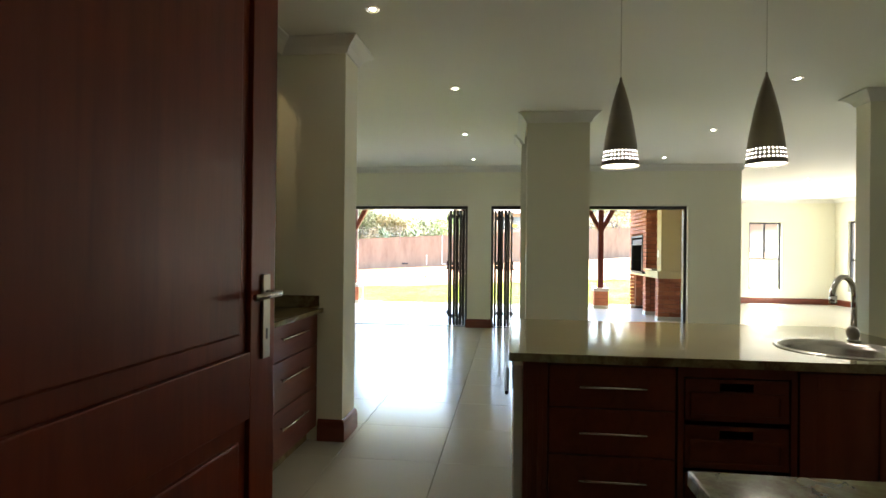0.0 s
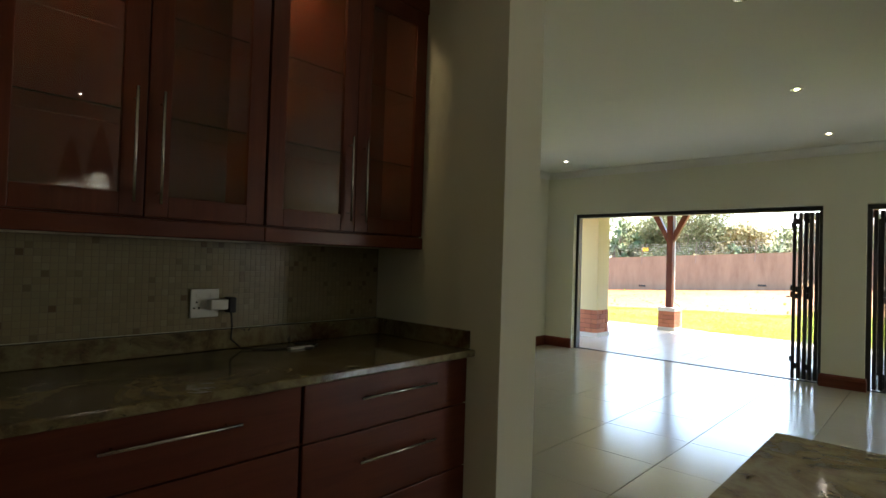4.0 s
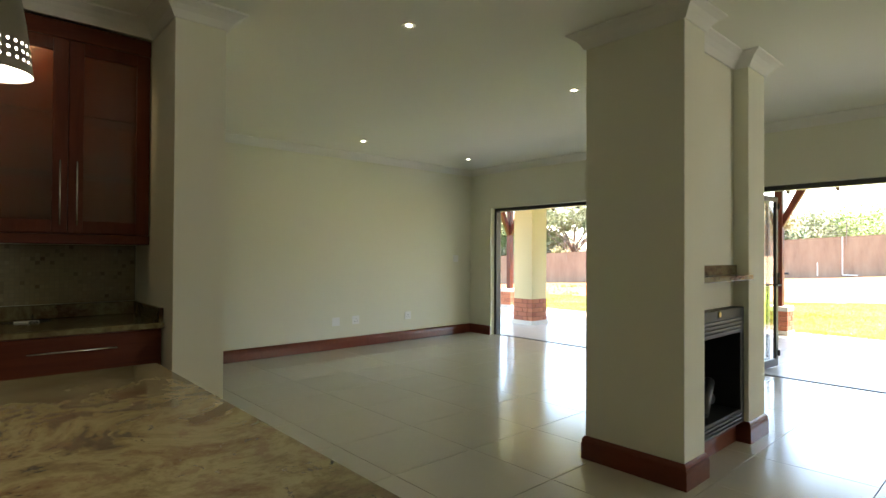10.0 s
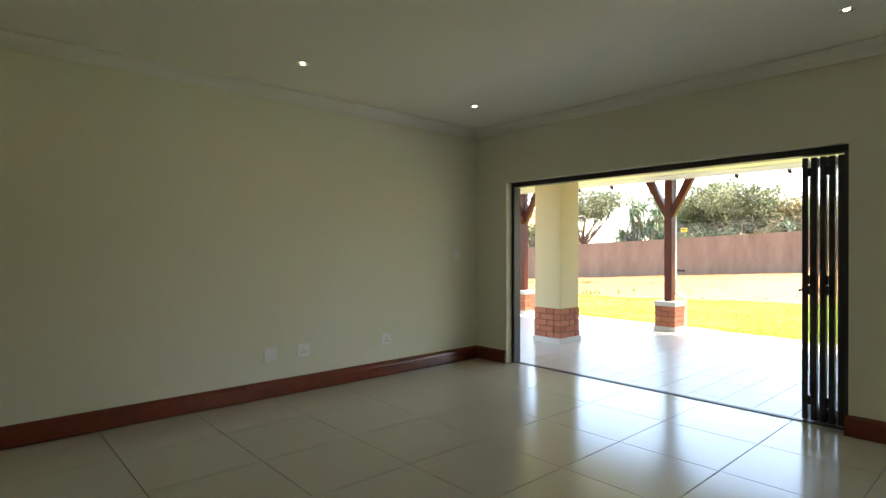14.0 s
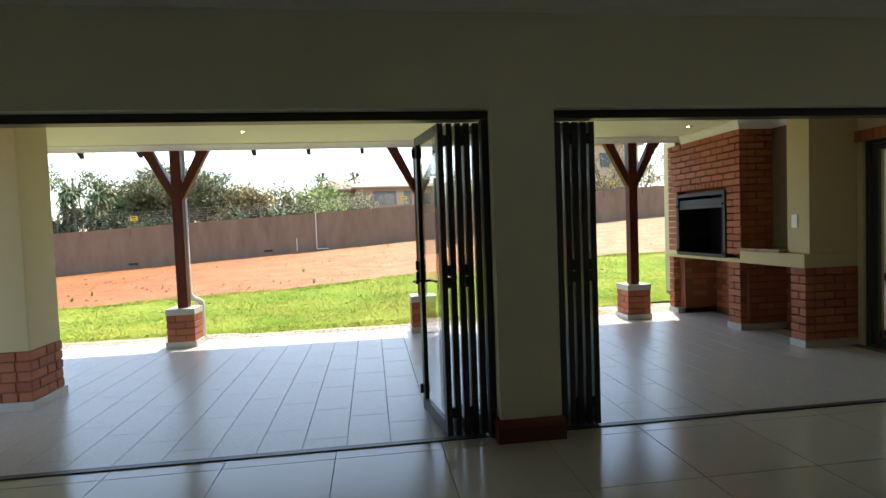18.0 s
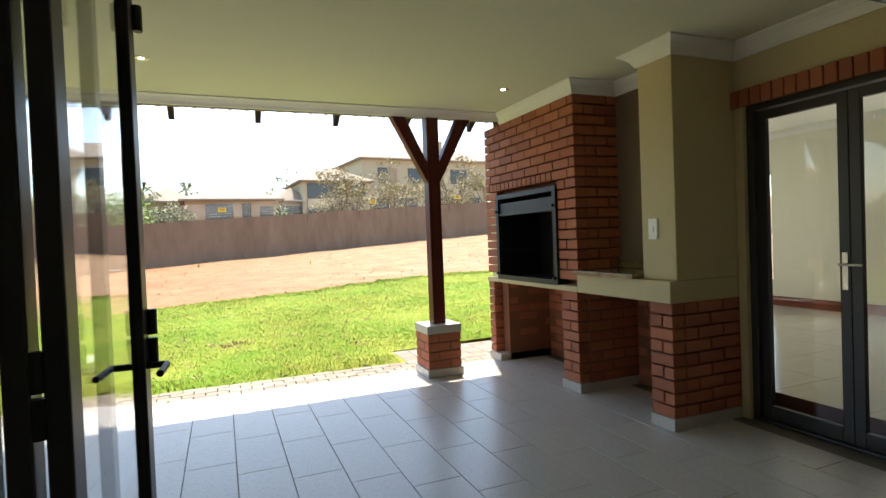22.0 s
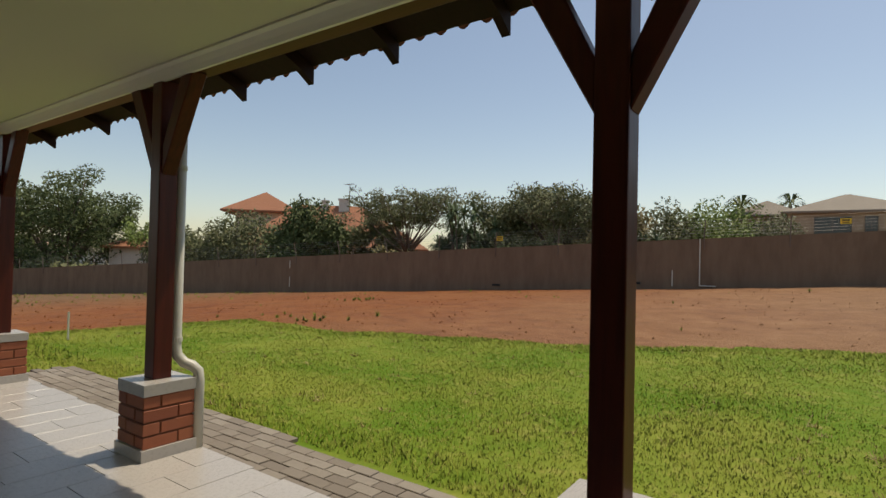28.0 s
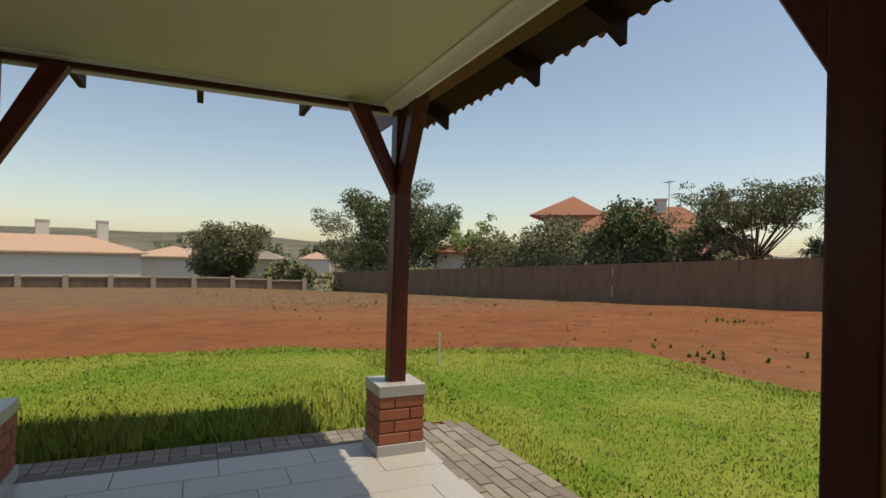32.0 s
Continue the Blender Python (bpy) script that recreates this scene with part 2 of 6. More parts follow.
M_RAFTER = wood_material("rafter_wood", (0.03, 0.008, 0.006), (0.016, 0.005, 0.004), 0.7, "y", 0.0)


def granite_material():
    m, nt, b = shader("polished_granite", (0.3, 0.25, 0.17), 0.1)
    v = world_coords(nt)
    n0 = noise_tex(nt, v, 3.4, 7, 0.68, 0.5)
    n1 = noise_tex(nt, v, 11.0, 6, 0.7, 0.4)
    n2 = noise_tex(nt, v, 60.0, 4, 0.7)
    c = ramp(nt, n0, [(0.36, (0.06, 0.04, 0.02)), (0.44, (0.16, 0.13, 0.06)), (0.51, (0.25, 0.215, 0.11)), (0.57, (0.18, 0.14, 0.065)), (0.63, (0.1, 0.045, 0.015)), (0.72, (0.06, 0.025, 0.01))])
    c = blend(nt, ramp(nt, n1, [(0.36, (0.7, 0.7, 0.7)), (0.46, (0, 0, 0))]), c, (0.16, 0.1, 0.055))
    c = blend(nt, ramp(nt, n1, [(0.58, (0, 0, 0)), (0.68, (0.8, 0.8, 0.8))]), c, (0.28, 0.25, 0.14))
    dark = ramp(nt, noise_tex(nt, v, 22.0, 6, 0.75, 1.0), [(0.6, (0, 0, 0)), (0.67, (1, 1, 1))])
    c = blend(nt, dark, c, (0.03, 0.027, 0.024))
    c = blend(nt, spread(nt, n2, 0.0, 0.4), c, (0.14, 0.11, 0.08))
    nt.links.new(c, b.inputs["Base Color"])
    return m


M_GRANITE = granite_material()
M_STEEL = shader("brushed_steel", (0.62, 0.6, 0.57), 0.27, 1.0)[0]
M_CONE = shader("dark_brushed_steel", (0.3, 0.27, 0.23), 0.33, 1.0)[0]
M_CHROME = shader("polished_chrome", (0.75, 0.75, 0.75), 0.07, 1.0)[0]
M_ALU = shader("dark_bronze_aluminium", (0.028, 0.026, 0.027), 0.38, 0.0)[0]
M_BLACK = shader("matt_black_metal", (0.012, 0.012, 0.013), 0.5, 0.2)[0]
M_SLAT = shader("dark_grey_steel", (0.05, 0.05, 0.052), 0.35, 0.4)[0]
M_BRAAI = shader("charcoal_painted_steel", (0.035, 0.037, 0.04), 0.42, 0.3)[0]
M_WHITE = shader("white_plastic", (0.86, 0.86, 0.83), 0.3)[0]
M_GREYPL = shader("grey_white_plastic", (0.6, 0.58, 0.5), 0.4)[0]
M_BRASS = shader("aged_brass", (0.6, 0.42, 0.16), 0.3, 1.0)[0]
M_YELLOW = shader("yellow_sign_paint", (0.75, 0.5, 0.03), 0.5)[0]


def glass_material(name, tint=(0.95, 0.97, 0.96)):
    m, nt, b = shader(name, tint, 0.02)
    b.inputs["Transmission Weight"].default_value, b.inputs["IOR"].default_value = 1.0, 1.45
    return m


M_GLASS = glass_material("clear_glass")


def glow_material(name, colour, strength):
    m, nt, b = shader(name, colour, 0.5)
    b.inputs["Emission Color"].default_value = (*colour, 1)
    b.inputs["Emission Strength"].default_value = strength
    return m


M_BULB = glow_material("warm_lamp_glow", (1.0, 0.92, 0.78), 9.0)
M_PENDANT = glow_material("pendant_inner_glow", (1.0, 0.95, 0.85), 1.6)
M_CABLAMP = glow_material("cabinet_lamp_glow", (1.0, 0.75, 0.4), 8.0)

# ---- plan ----
CEIL, VCEIL = 2.815, 2.54
XL, YF, WT = -4.07, 9.108, 0.25          # left wall, far wall, wall thickness
LD, RD = (-3.584, -0.3), (0.107, 3.385)   # the two wide openings
HEAD = 2.132
YB = YF + WT
LW = 3.97                                # veranda face of the lounge wall
XR, YEND = 9.09, 15.3                     # lounge


def structure(name, bm, material, label="", smooth=False):
    return tagged(finish(name, bm, material, None, "", smooth), label, "", "", "structure")


# walls
structure("wall_north", boxes((XL - WT, LD[0], YF, YB, 0, CEIL), (LD[0], LD[1], YF, YB, HEAD, CEIL), (LD[1], RD[0], YF, YB, 0, CEIL),
                              (RD[0], RD[1], YF, YB, HEAD, CEIL), (RD[1], LW + 0.25, YF, YB, 0, CEIL)), M_PLASTER, "cream plastered wall with two wide folding door openings")
structure("wall_west", boxes((XL - WT, XL, 3.635, YF, 0, CEIL)), M_PLASTER, "plain cream plastered living room wall")
structure("wall_nook", boxes((-4.32, -0.725, 3.345, 3.635, 0, CEIL)), M_PLASTER, "cream plastered wall end beside the kitchen cabinets")
structure("wall_kitchen_back", boxes((-1.82, -1.58, 1.57, 3.344, 0, CEIL)), M_PLASTER, "plastered wall behind the kitchen cabinets")
GD = (9.5, 10.74)                        # glazed door to the lounge
structure("wall_lounge_west", boxes((LW, LW + 0.25, YB + 0.0005, GD[0], 0, CEIL), (LW, LW + 0.25, GD[0], GD[1], HEAD, CEIL), (LW, LW + 0.25, GD[1], 13.3, 0, CEIL), (LW + 0.251, 4.8, 13.05, 13.3, 0, CEIL), (4.55, 4.8, 13.301, YEND + WT, 0, CEIL)), M_OUTPLASTER, "ochre plastered wall between lounge and veranda")
W1, W2 = (6.92, 7.757), (14.3, 14.75)
structure("wall_lounge_north", boxes((4.801, W1[0], YEND, YEND + WT, 0, CEIL), (W1[1], XR + WT, YEND, YEND + WT, 0, CEIL), (W1[0], W1[1], YEND, YEND + WT, 0, 0.36), (W1[0], W1[1], YEND, YEND + WT, 2.2, CEIL)), M_PLASTER, "cream lounge wall with a tall window")
# The opening from y 9.8 to 12.6 is unseen, added to brighten the lounge.
structure("wall_east", boxes((XR, XR + WT, -1.7, 9.8, 0, CEIL), (XR, XR + WT, 9.8, 12.6, 0, 0.36), (XR, XR + WT, 9.8, 12.6, 2.2, CEIL), (XR, XR + WT, 12.6, W2[0], 0, CEIL),
                             (XR, XR + WT, W2[0], W2[1], 0, 0.36), (XR, XR + WT, W2[0], W2[1], 2.2, CEIL), (XR, XR + WT, W2[1], YEND, 0, CEIL)), M_PLASTER, "cream lounge side wall with a tall window and an unseen added opening")
structure("wall_south", boxes((-0.93, -0.24, -0.16, -0.04, 0, CEIL), (-0.24, 0.72, -0.16, -0.04, 2.1, CEIL), (0.72, XR, -0.16, -0.04, 0, CEIL)), M_PLASTER, "cream wall with the kitchen doorway")
structure("wall_pantry", boxes((-1.18, -0.93, -0.16, 0.58, 0, CEIL), (-1.18, -0.93, 0.58, 1.41, 2.26, CEIL), (-1.18, -0.93, 1.41, 1.57, 0, CEIL), (-1.81, -1.18, 1.45, 1.57, 0, CEIL), (-1.34, -1.19, -0.14, 1.448, 0, CEIL)), M_PLASTER, "cream wall beside the cabinets with a pantry door")
structure("wall_passage", boxes((-1.2, -1.05, -1.7, -0.161, 0, CEIL), (1.4, 1.55, -1.7, -0.161, 0, CEIL), (-1.2, 1.55, -1.85, -1.7, 0, CEIL)), M_PLASTER, "passage walls behind the kitchen door")
structure("ceiling", boxes((XL - WT, XR + WT, -1.85, YB, CEIL, CEIL + 0.12), (LW, XR + WT, YB, 13.3, CEIL, CEIL + 0.12), (4.55, XR + WT, 13.3, YEND + WT, CEIL, CEIL + 0.12)), M_CEILING, "white painted flat ceiling")
VX0, VX1, VY1 = -6.83, 3.969, 13.25
structure("ceiling_veranda", boxes((VX0 + 0.02, VX1, YB, 13.12, VCEIL, VCEIL + 0.06)), M_VCEILING, "pale painted veranda ceiling")
structure("floor", boxes((XL - WT, XR + WT, -1.85, YB, -0.3, -0.012), (LW, XR + WT, YB, 13.3, -0.3, -0.012), (4.55, XR + WT, 13.3, YEND + WT, -0.3, -0.012)), M_GROUT, "tiled floor bed with grey grout")
structure("floor_veranda", boxes((VX0, VX1, YB, VY1, -0.3, -0.012)), M_GROUT, "veranda floor slab with grey grout")

structure("wall_north_outside", boxes((XL - WT, LD[0] - 0.001, YB + 0.0005, YB + 0.0035, 0, VCEIL - 0.001), (LD[0], LD[1], YB + 0.0005, YB + 0.0035, HEAD + 0.001, VCEIL - 0.001), (LD[1] + 0.001, RD[0] - 0.001, YB + 0.0005, YB + 0.0035, 0, VCEIL - 0.001), (RD[0], RD[1], YB + 0.0005, YB + 0.0035, HEAD + 0.001, VCEIL - 0.001), (RD[1] + 0.001, LW - 0.002, YB + 0.0005, YB + 0.0035, 0, VCEIL - 0.001)), M_OUTPLASTER, "ochre plaster coat on the outside of the house wall")

# fireplace column
structure("column_fireplace", boxes((0.607, 1.26, 5.525, 5.8, 0, CEIL), (0.63, 1.12, 5.8, 6.66, 0, 0.15), (0.63, 1.12, 5.8, 6.66, 0.98, CEIL), (0.63, 0.74, 5.8, 6.66, 0.15, 0.98), (0.57, 1.22, 6.66, 6.99, 0, CEIL)), M_PLASTER, "cream plastered fireplace column standing free in the room")
structure("column_dining", boxes((3.62, 4.3, 4.93, 5.13, 0, CEIL)), M_PLASTER, "cream plastered square column")

# cornices and skirting
COVE = [(0, CEIL - 0.1), (0.012, CEIL - 0.1), (0.02, CEIL - 0.085), (0.035, CEIL - 0.06), (0.06, CEIL - 0.035), (0.085, CEIL - 0.02), (0.1, CEIL - 0.012), (0.1, CEIL - 0.001), (0, CEIL - 0.001)]
SKIRT = [(0, 0.0), (0.022, 0.0), (0.022, 0.1), (0.017, 0.118), (0.019, 0.128), (0.011, 0.142), (0.004, 0.15), (0, 0.15)]


def moulding(name, points, profile, material, closed=False, label=""):
    return structure(name, sweep(bmesh.new(), points, profile, closed), material, label)


moulding("trim_cornice_living", [(LW, YF), (XL, YF), (XL, 3.635), (-0.725, 3.635), (-0.725, 3.345), (-1.2, 3.345)], COVE, M_CORNICE, label="white moulded ceiling cornice")
moulding("trim_cornice_lounge", [(XR, -0.04), (XR, YEND), (4.8, YEND), (4.8, 13.05), (LW + 0.25, 13.05), (LW + 0.25, YF), (LW, YF)], COVE, M_CORNICE, label="white moulded lounge cornice")
moulding("trim_cornice_cabinet", [(-1.2, 3.345), (-1.2, 1.57), (-0.93, 1.57), (-0.93, -0.04), (XR, -0.04)], COVE, M_CORNICE, label="white moulded cornice over the kitchen cabinets")
moulding("trim_cornice_column", [(0.607, 6.66), (0.57, 6.66), (0.57, 6.99), (1.22, 6.99), (1.22, 6.66), (1.12, 6.66), (1.12, 5.8), (1.26, 5.8), (1.26, 5.525), (0.607, 5.525)], COVE, M_CORNICE, True, "white moulded cornice round the fireplace column")
moulding("trim_cornice_dining", [(3.62, 4.93), (3.62, 5.13), (4.3, 5.13), (4.3, 4.93)], COVE, M_CORNICE, True, "white moulded cornice round a column")
moulding("baseboard_living", [(LD[0], YF), (XL, YF), (XL, 3.635), (-0.725, 3.635), (-0.725, 3.345), (-0.9, 3.345)], SKIRT, M_SKIRT, label="dark red wooden skirting board")
moulding("baseboard_middle", [(RD[0], YF + 0.08), (RD[0], YF), (LD[1], YF), (LD[1], YF + 0.08)], SKIRT, M_SKIRT, label="dark red wooden skirting round the middle pier")
moulding("baseboard_lounge", [(XR, -0.04), (XR, YEND), (4.8, YEND), (4.8, 13.05), (LW + 0.25, 13.05), (LW + 0.25, YF), (RD[1], YF)], SKIRT, M_SKIRT, label="dark red wooden skirting of the lounge")
moulding("baseboard_column", [(1.26, 5.8), (1.26, 5.525), (0.607, 5.525), (0.607, 6.66), (0.57, 6.66), (0.57, 6.99), (1.22, 6.99), (1.22, 6.66), (1.12, 6.66), (1.12, 5.8)], SKIRT, M_SKIRT, True, "dark red wooden skirting round the fireplace column")
moulding("baseboard_dining", [(3.62, 4.93), (3.62, 5.13), (4.3, 5.13), (4.3, 4.93)], SKIRT, M_SKIRT, True, "dark red wooden skirting round a column")

# veranda edge: cove, beams
structure("trim_veranda_cove", sweep(bmesh.new(), [(VX1, 13.0), (VX0 + 0.1, 13.0), (VX0 + 0.1, YB)], [(0, VCEIL - 0.07), (0.02, VCEIL - 0.07), (0.04, VCEIL - 0.045), (0.07, VCEIL - 0.02), (0.1, VCEIL - 0.012), (0.1, VCEIL), (0, VCEIL)]), M_CORNICE, "white cove along the veranda edge")
BEAMZ = VCEIL - 0.055
structure("beam_front", boxes((VX0 + 0.03, VX1, 12.985, 13.13, BEAMZ, VCEIL - 0.002), bevel=0.006), M_BEAM, "dark varnished timber beam along the veranda front")
structure("beam_side", boxes((VX0 + 0.03, VX0 + 0.17, YB, 12.983, BEAMZ, VCEIL - 0.002), bevel=0.006), M_BEAM, "dark varnished timber beam along the veranda side")


# ---- bricks ----
def brick_mesh(length, depth=0.106, height=0.073, bevel=0.004):
    bm = block(bmesh.new(), 0, length, 0, depth, 0, height)
    bmesh.ops.bevel(bm, geom=list(bm.edges), offset=bevel, segments=1, affect="EDGES")
    mesh = bpy.data.meshes.new("brick")
    bm.to_mesh(mesh)
    bm.free()
    mesh.materials.append(M_BRICK)
    return mesh


BRICKS = {}


def brick(parent, x, y, z, rz, length, depth=0.106, height=0.073):
    key = (round(length, 3), depth, height)
    if key not in BRICKS:
        BRICKS[key] = brick_mesh(*key)
    ob = new("brick", BRICKS[key])
    ob.parent = parent
    ob.matrix_basis = pose(x + random.uniform(-0.0015, 0.0015), y + random.uniform(-0.0015, 0.0015), z, 0, 0, rz + random.uniform(-0.4, 0.4))
    return ob


COURSE = 0.085


def brick_run(parent, x, y, z, rz, length, shift, depth=0.106):
    """One course of bricks along a line."""
    a = radians(rz)
    at = 0.0
    first = 0.222 if not shift else 0.106
    while at < length - 0.03:
        n = min(first if at == 0 else 0.222, length - at)
        if 0 < length - at - n - 0.01 < 0.045:
            n = length - at
        brick(parent, x + at * math.cos(a), y + at * math.sin(a), z, rz, n, depth)
        at += n + 0.01


def brick_pier(parent, w, z0, courses):
    """Courses of bricks laid round a square of side w about the parent's origin."""
    h = w / 2
    for c in range(courses):
        z, run, flip = z0 + c * COURSE, w - 0.116, c % 2
        for k in range(4):
            if flip:
                m = pose(0, 0, 0, 0, 0, 90 * k) @ Vector((-h + 0.116, -h, 0))
            else:
                m = pose(0, 0, 0, 0, 0, 90 * k) @ Vector((-h, -h, 0))
            brick_run(parent, m.x, m.y, z, 90 * k, run, False)
    part("mortar", boxes((-h + 0.009, h - 0.009, -h + 0.009, h - 0.009, z0 - 0.005, z0 + courses * COURSE)), M_MORTAR, parent, "recessed mortar joints")


def post_pier(x, y, label):
    p = thing("brick_pier", x, y, 0, label, "brick pier", "veranda piers")
    w = 0.338
    part("skirting", boxes((-w / 2 - 0.014, w / 2 + 0.014, -w / 2 - 0.014, w / 2 + 0.014, 0, 0.075), bevel=0.003), M_OUTTILE, p, "grey tiled skirting")
    brick_pier(p, w, 0.077, 4)
    part("cap", boxes((-w / 2 - 0.006, w / 2 + 0.006, -w / 2 - 0.006, w / 2 + 0.006, 0.077 + 4 * COURSE - 0.008, 0.486), bevel=0.003), M_OUTTILE, p, "grey tile cap")
    return p


PX = [2.61, -0.415, -3.483, -6.565]
PY = 13.04
for k, x in enumerate(PX):
    post_pier(x, PY, "red face-brick pier with grey tile cap under a timber post")
post_pier(-6.65, 10.55, "red face-brick pier on the open side of the veranda")


def post(x, y, arms, label):
    p = thing("timber_post", x, y, 0.486, label, "post", "veranda posts")
    w = 0.062
    top = BEAMZ - 0.486
    part("shaft", boxes((-w, w, -w, w, 0, top), bevel=0.008), M_POST, p)
    for ang in arms:
        bm = bmesh.new()
        lo, hi, out = 1.36, top, 0.345
        pts = [(w, lo), (w, lo + 0.2), (out - 0.07, hi), (out + 0.065, hi)]
        ring = []
        for s in (-0.05, 0.05):
            ring.append([bm.verts.new((a, s, b)) for a, b in pts])
        bm.faces.new(ring[0])
        bm.faces.new(ring[1][::-1])
        for i in range(4):
            bm.faces.new((ring[0][i], ring[0][(i + 1) % 4], ring[1][(i + 1) % 4], ring[1][i]))
        bmesh.ops.bevel(bm, geom=list(bm.edges), offset=0.006, segments=1, affect="EDGES")
        arm = part("brace", bm, M_POST, p)
        arm.matrix_basis = pose(0, 0, 0, 0, 0, ang)
    return p


for k, x in enumerate(PX):
    post(x, PY, (0, 180) if k < 3 else (0, 270), "dark varnished timber post with forked braces")
post(-6.65, 10.55, (90, 270), "dark varnished timber post with forked braces at the open side")

# house pillar beside the left opening
hp = thing("veranda_pillar", -4.143, 10.855, 0, "square ochre plastered pillar with a red brick foot", "pillar")
part("skirting", boxes((-0.25, 0.25, -0.25, 0.25, 0, 0.075), bevel=0.003), M_OUTTILE, hp, "grey tiled skirting")
brick_pier(hp, 0.465, 0.077, 5)
part("shaft", boxes((-0.225, 0.225, -0.225, 0.225, 0.077 + 5 * COURSE - 0.008, VCEIL - 0.002), bevel=0.006), M_OUTPLASTER, hp, "ochre plastered shaft")

# ---- barbecue wall ----
BX = 3.36
bq = thing("barbecue_wall", BX, 12.0, 0, "red brick built-in barbecue with plaster shelf and chimney", "barbecue")


def bbox(*rows, bevel=0.0):
    return boxes(*[(a - BX, b - BX, c - 12.0, d - 12.0, e, f) for a, b, c, d, e, f in rows], bevel=bevel)


OV = (12.045, 13.125, 0.868, 1.728)             # steel fire box opening: y, y, z, z
SL = 0.83
core = part("core", bbox((BX + 0.52, LW - 0.002, 11.88, 13.34, 0.89, VCEIL), (BX + 0.1, BX + 0.52, 11.88, OV[0] + 0.005, 0.89, VCEIL), (BX + 0.1, BX + 0.52, OV[1] - 0.005, 13.34, 0.89, VCEIL), (BX + 0.1, BX + 0.52, OV[0] + 0.005, OV[1] - 0.005, OV[3] - 0.005, VCEIL), (BX + 0.6, LW - 0.002, 10.8, 13.34, 0, SL), (BX + 0.1, LW - 0.002, 13.13, 13.34, 0, SL), (BX + 0.1, BX + 0.6, 11.785, 12.0, 0, SL), (BX + 0.45, LW - 0.002, 11.12, 11.88, 0.98, VCEIL)), M_MORTAR, bq, "brick core in shadow")
part("slab", bbox((BX - 0.015, LW - 0.002, 11.785, 13.37, SL, SL + 0.045), bevel=0.004), M_OUTPLASTER, bq, "thin plastered slab under the fire box")
part("shelf_beam", bbox((BX - 0.012, LW - 0.002, 10.8, 11.783, SL, 0.975), bevel=0.006), M_OUTPLASTER, bq, "ochre plastered shelf beam")
part("shelf_top", bbox((BX - 0.05, BX + 0.45, 11.1, 11.785, 0.977, 1.01), bevel=0.006), M_GRANITE, bq, "cream stone shelf")
part("shelf_back", bbox((BX + 0.4, BX + 0.43, 11.12, 11.775, 1.012, 1.07), bevel=0.004), M_GRANITE, bq, "cream stone upstand")
part("end_pier", bbox((BX + 0.05, LW - 0.002, 10.8, 11.1, 0.977, VCEIL - 0.002), bevel=0.008), M_OUTPLASTER, bq, "ochre plastered end pier")
part("recess_back", bbox((BX + 0.435, BX + 0.45, 11.12, 11.85, 1.02, VCEIL), bevel=0.0), M_PANEL, bq, "brown plastered recess, its colour darkened for shade")
fb = part("fire_box", bbox((BX - 0.02, BX + 0.02, OV[0], OV[0] + 0.05, OV[2], OV[3]), (BX - 0.02, BX + 0.02, OV[1] - 0.05, OV[1], OV[2], OV[3]), (BX - 0.02, BX + 0.02, OV[0] + 0.05, OV[1] - 0.05, OV[2], OV[2] + 0.045), (BX - 0.02, BX + 0.02, OV[0] + 0.05, OV[1] - 0.05, OV[3] - 0.045, OV[3]),
                           (BX + 0.02, BX + 0.09, OV[0], OV[0] + 0.02, OV[2], OV[3]), (BX + 0.02, BX + 0.09, OV[1] - 0.02, OV[1], OV[2], OV[3])), M_BRAAI, bq, "charcoal steel fire box frame")
part("shutter", bbox((BX + 0.0, BX + 0.03, OV[0] + 0.05, OV[1] - 0.05, OV[3] - 0.2, OV[3] - 0.09), (BX - 0.012, BX + 0.03, OV[0] + 0.05, OV[1] - 0.05, OV[3] - 0.215, OV[3] - 0.19), bevel=0.004), M_BRAAI, bq, "rolled-up steel shutter")
part("hearth", bbox((BX + 0.49, BX + 0.515, OV[0] + 0.02, OV[1] - 0.02, OV[2] + 0.002, OV[3]), (BX + 0.03, BX + 0.49, OV[0] + 0.021, OV[0] + 0.03, OV[2] + 0.002, OV[3]), (BX + 0.03, BX + 0.49, OV[1] - 0.03, OV[1] - 0.021, OV[2] + 0.002, OV[3]), (BX + 0.03, BX + 0.49, OV[0] + 0.031, OV[1] - 0.031, OV[2] + 0.002, OV[2] + 0.02), (BX + 0.03, BX + 0.49, OV[0] + 0.031, OV[1] - 0.031, OV[3] - 0.02, OV[3] - 0.008)), M_BLACK, bq, "sooty black fire box inside")
part("grid_rail", bbox((BX + 0.05, BX + 0.45, OV[0] + 0.032, OV[0] + 0.05, OV[2] + 0.28, OV[2] + 0.3), (BX + 0.05, BX + 0.45, OV[1] - 0.05, OV[1] - 0.032, OV[2] + 0.28, OV[2] + 0.3)), M_BRAAI, bq, "steel rail for the cooking grid")
for y, z in ((OV[0] + 0.03, OV[3] - 0.17), (OV[1] - 0.03, OV[3] - 0.17), (OV[0] + 0.03, OV[2] + 0.06), (OV[1] - 0.03, OV[2] + 0.06)):
    part("bolt", tube(bmesh.new(), [(-0.045, y - 12.0, z), (-0.02, y - 12.0, z)], 0.014), M_BRAAI, bq)
z, c = 0.077, 0
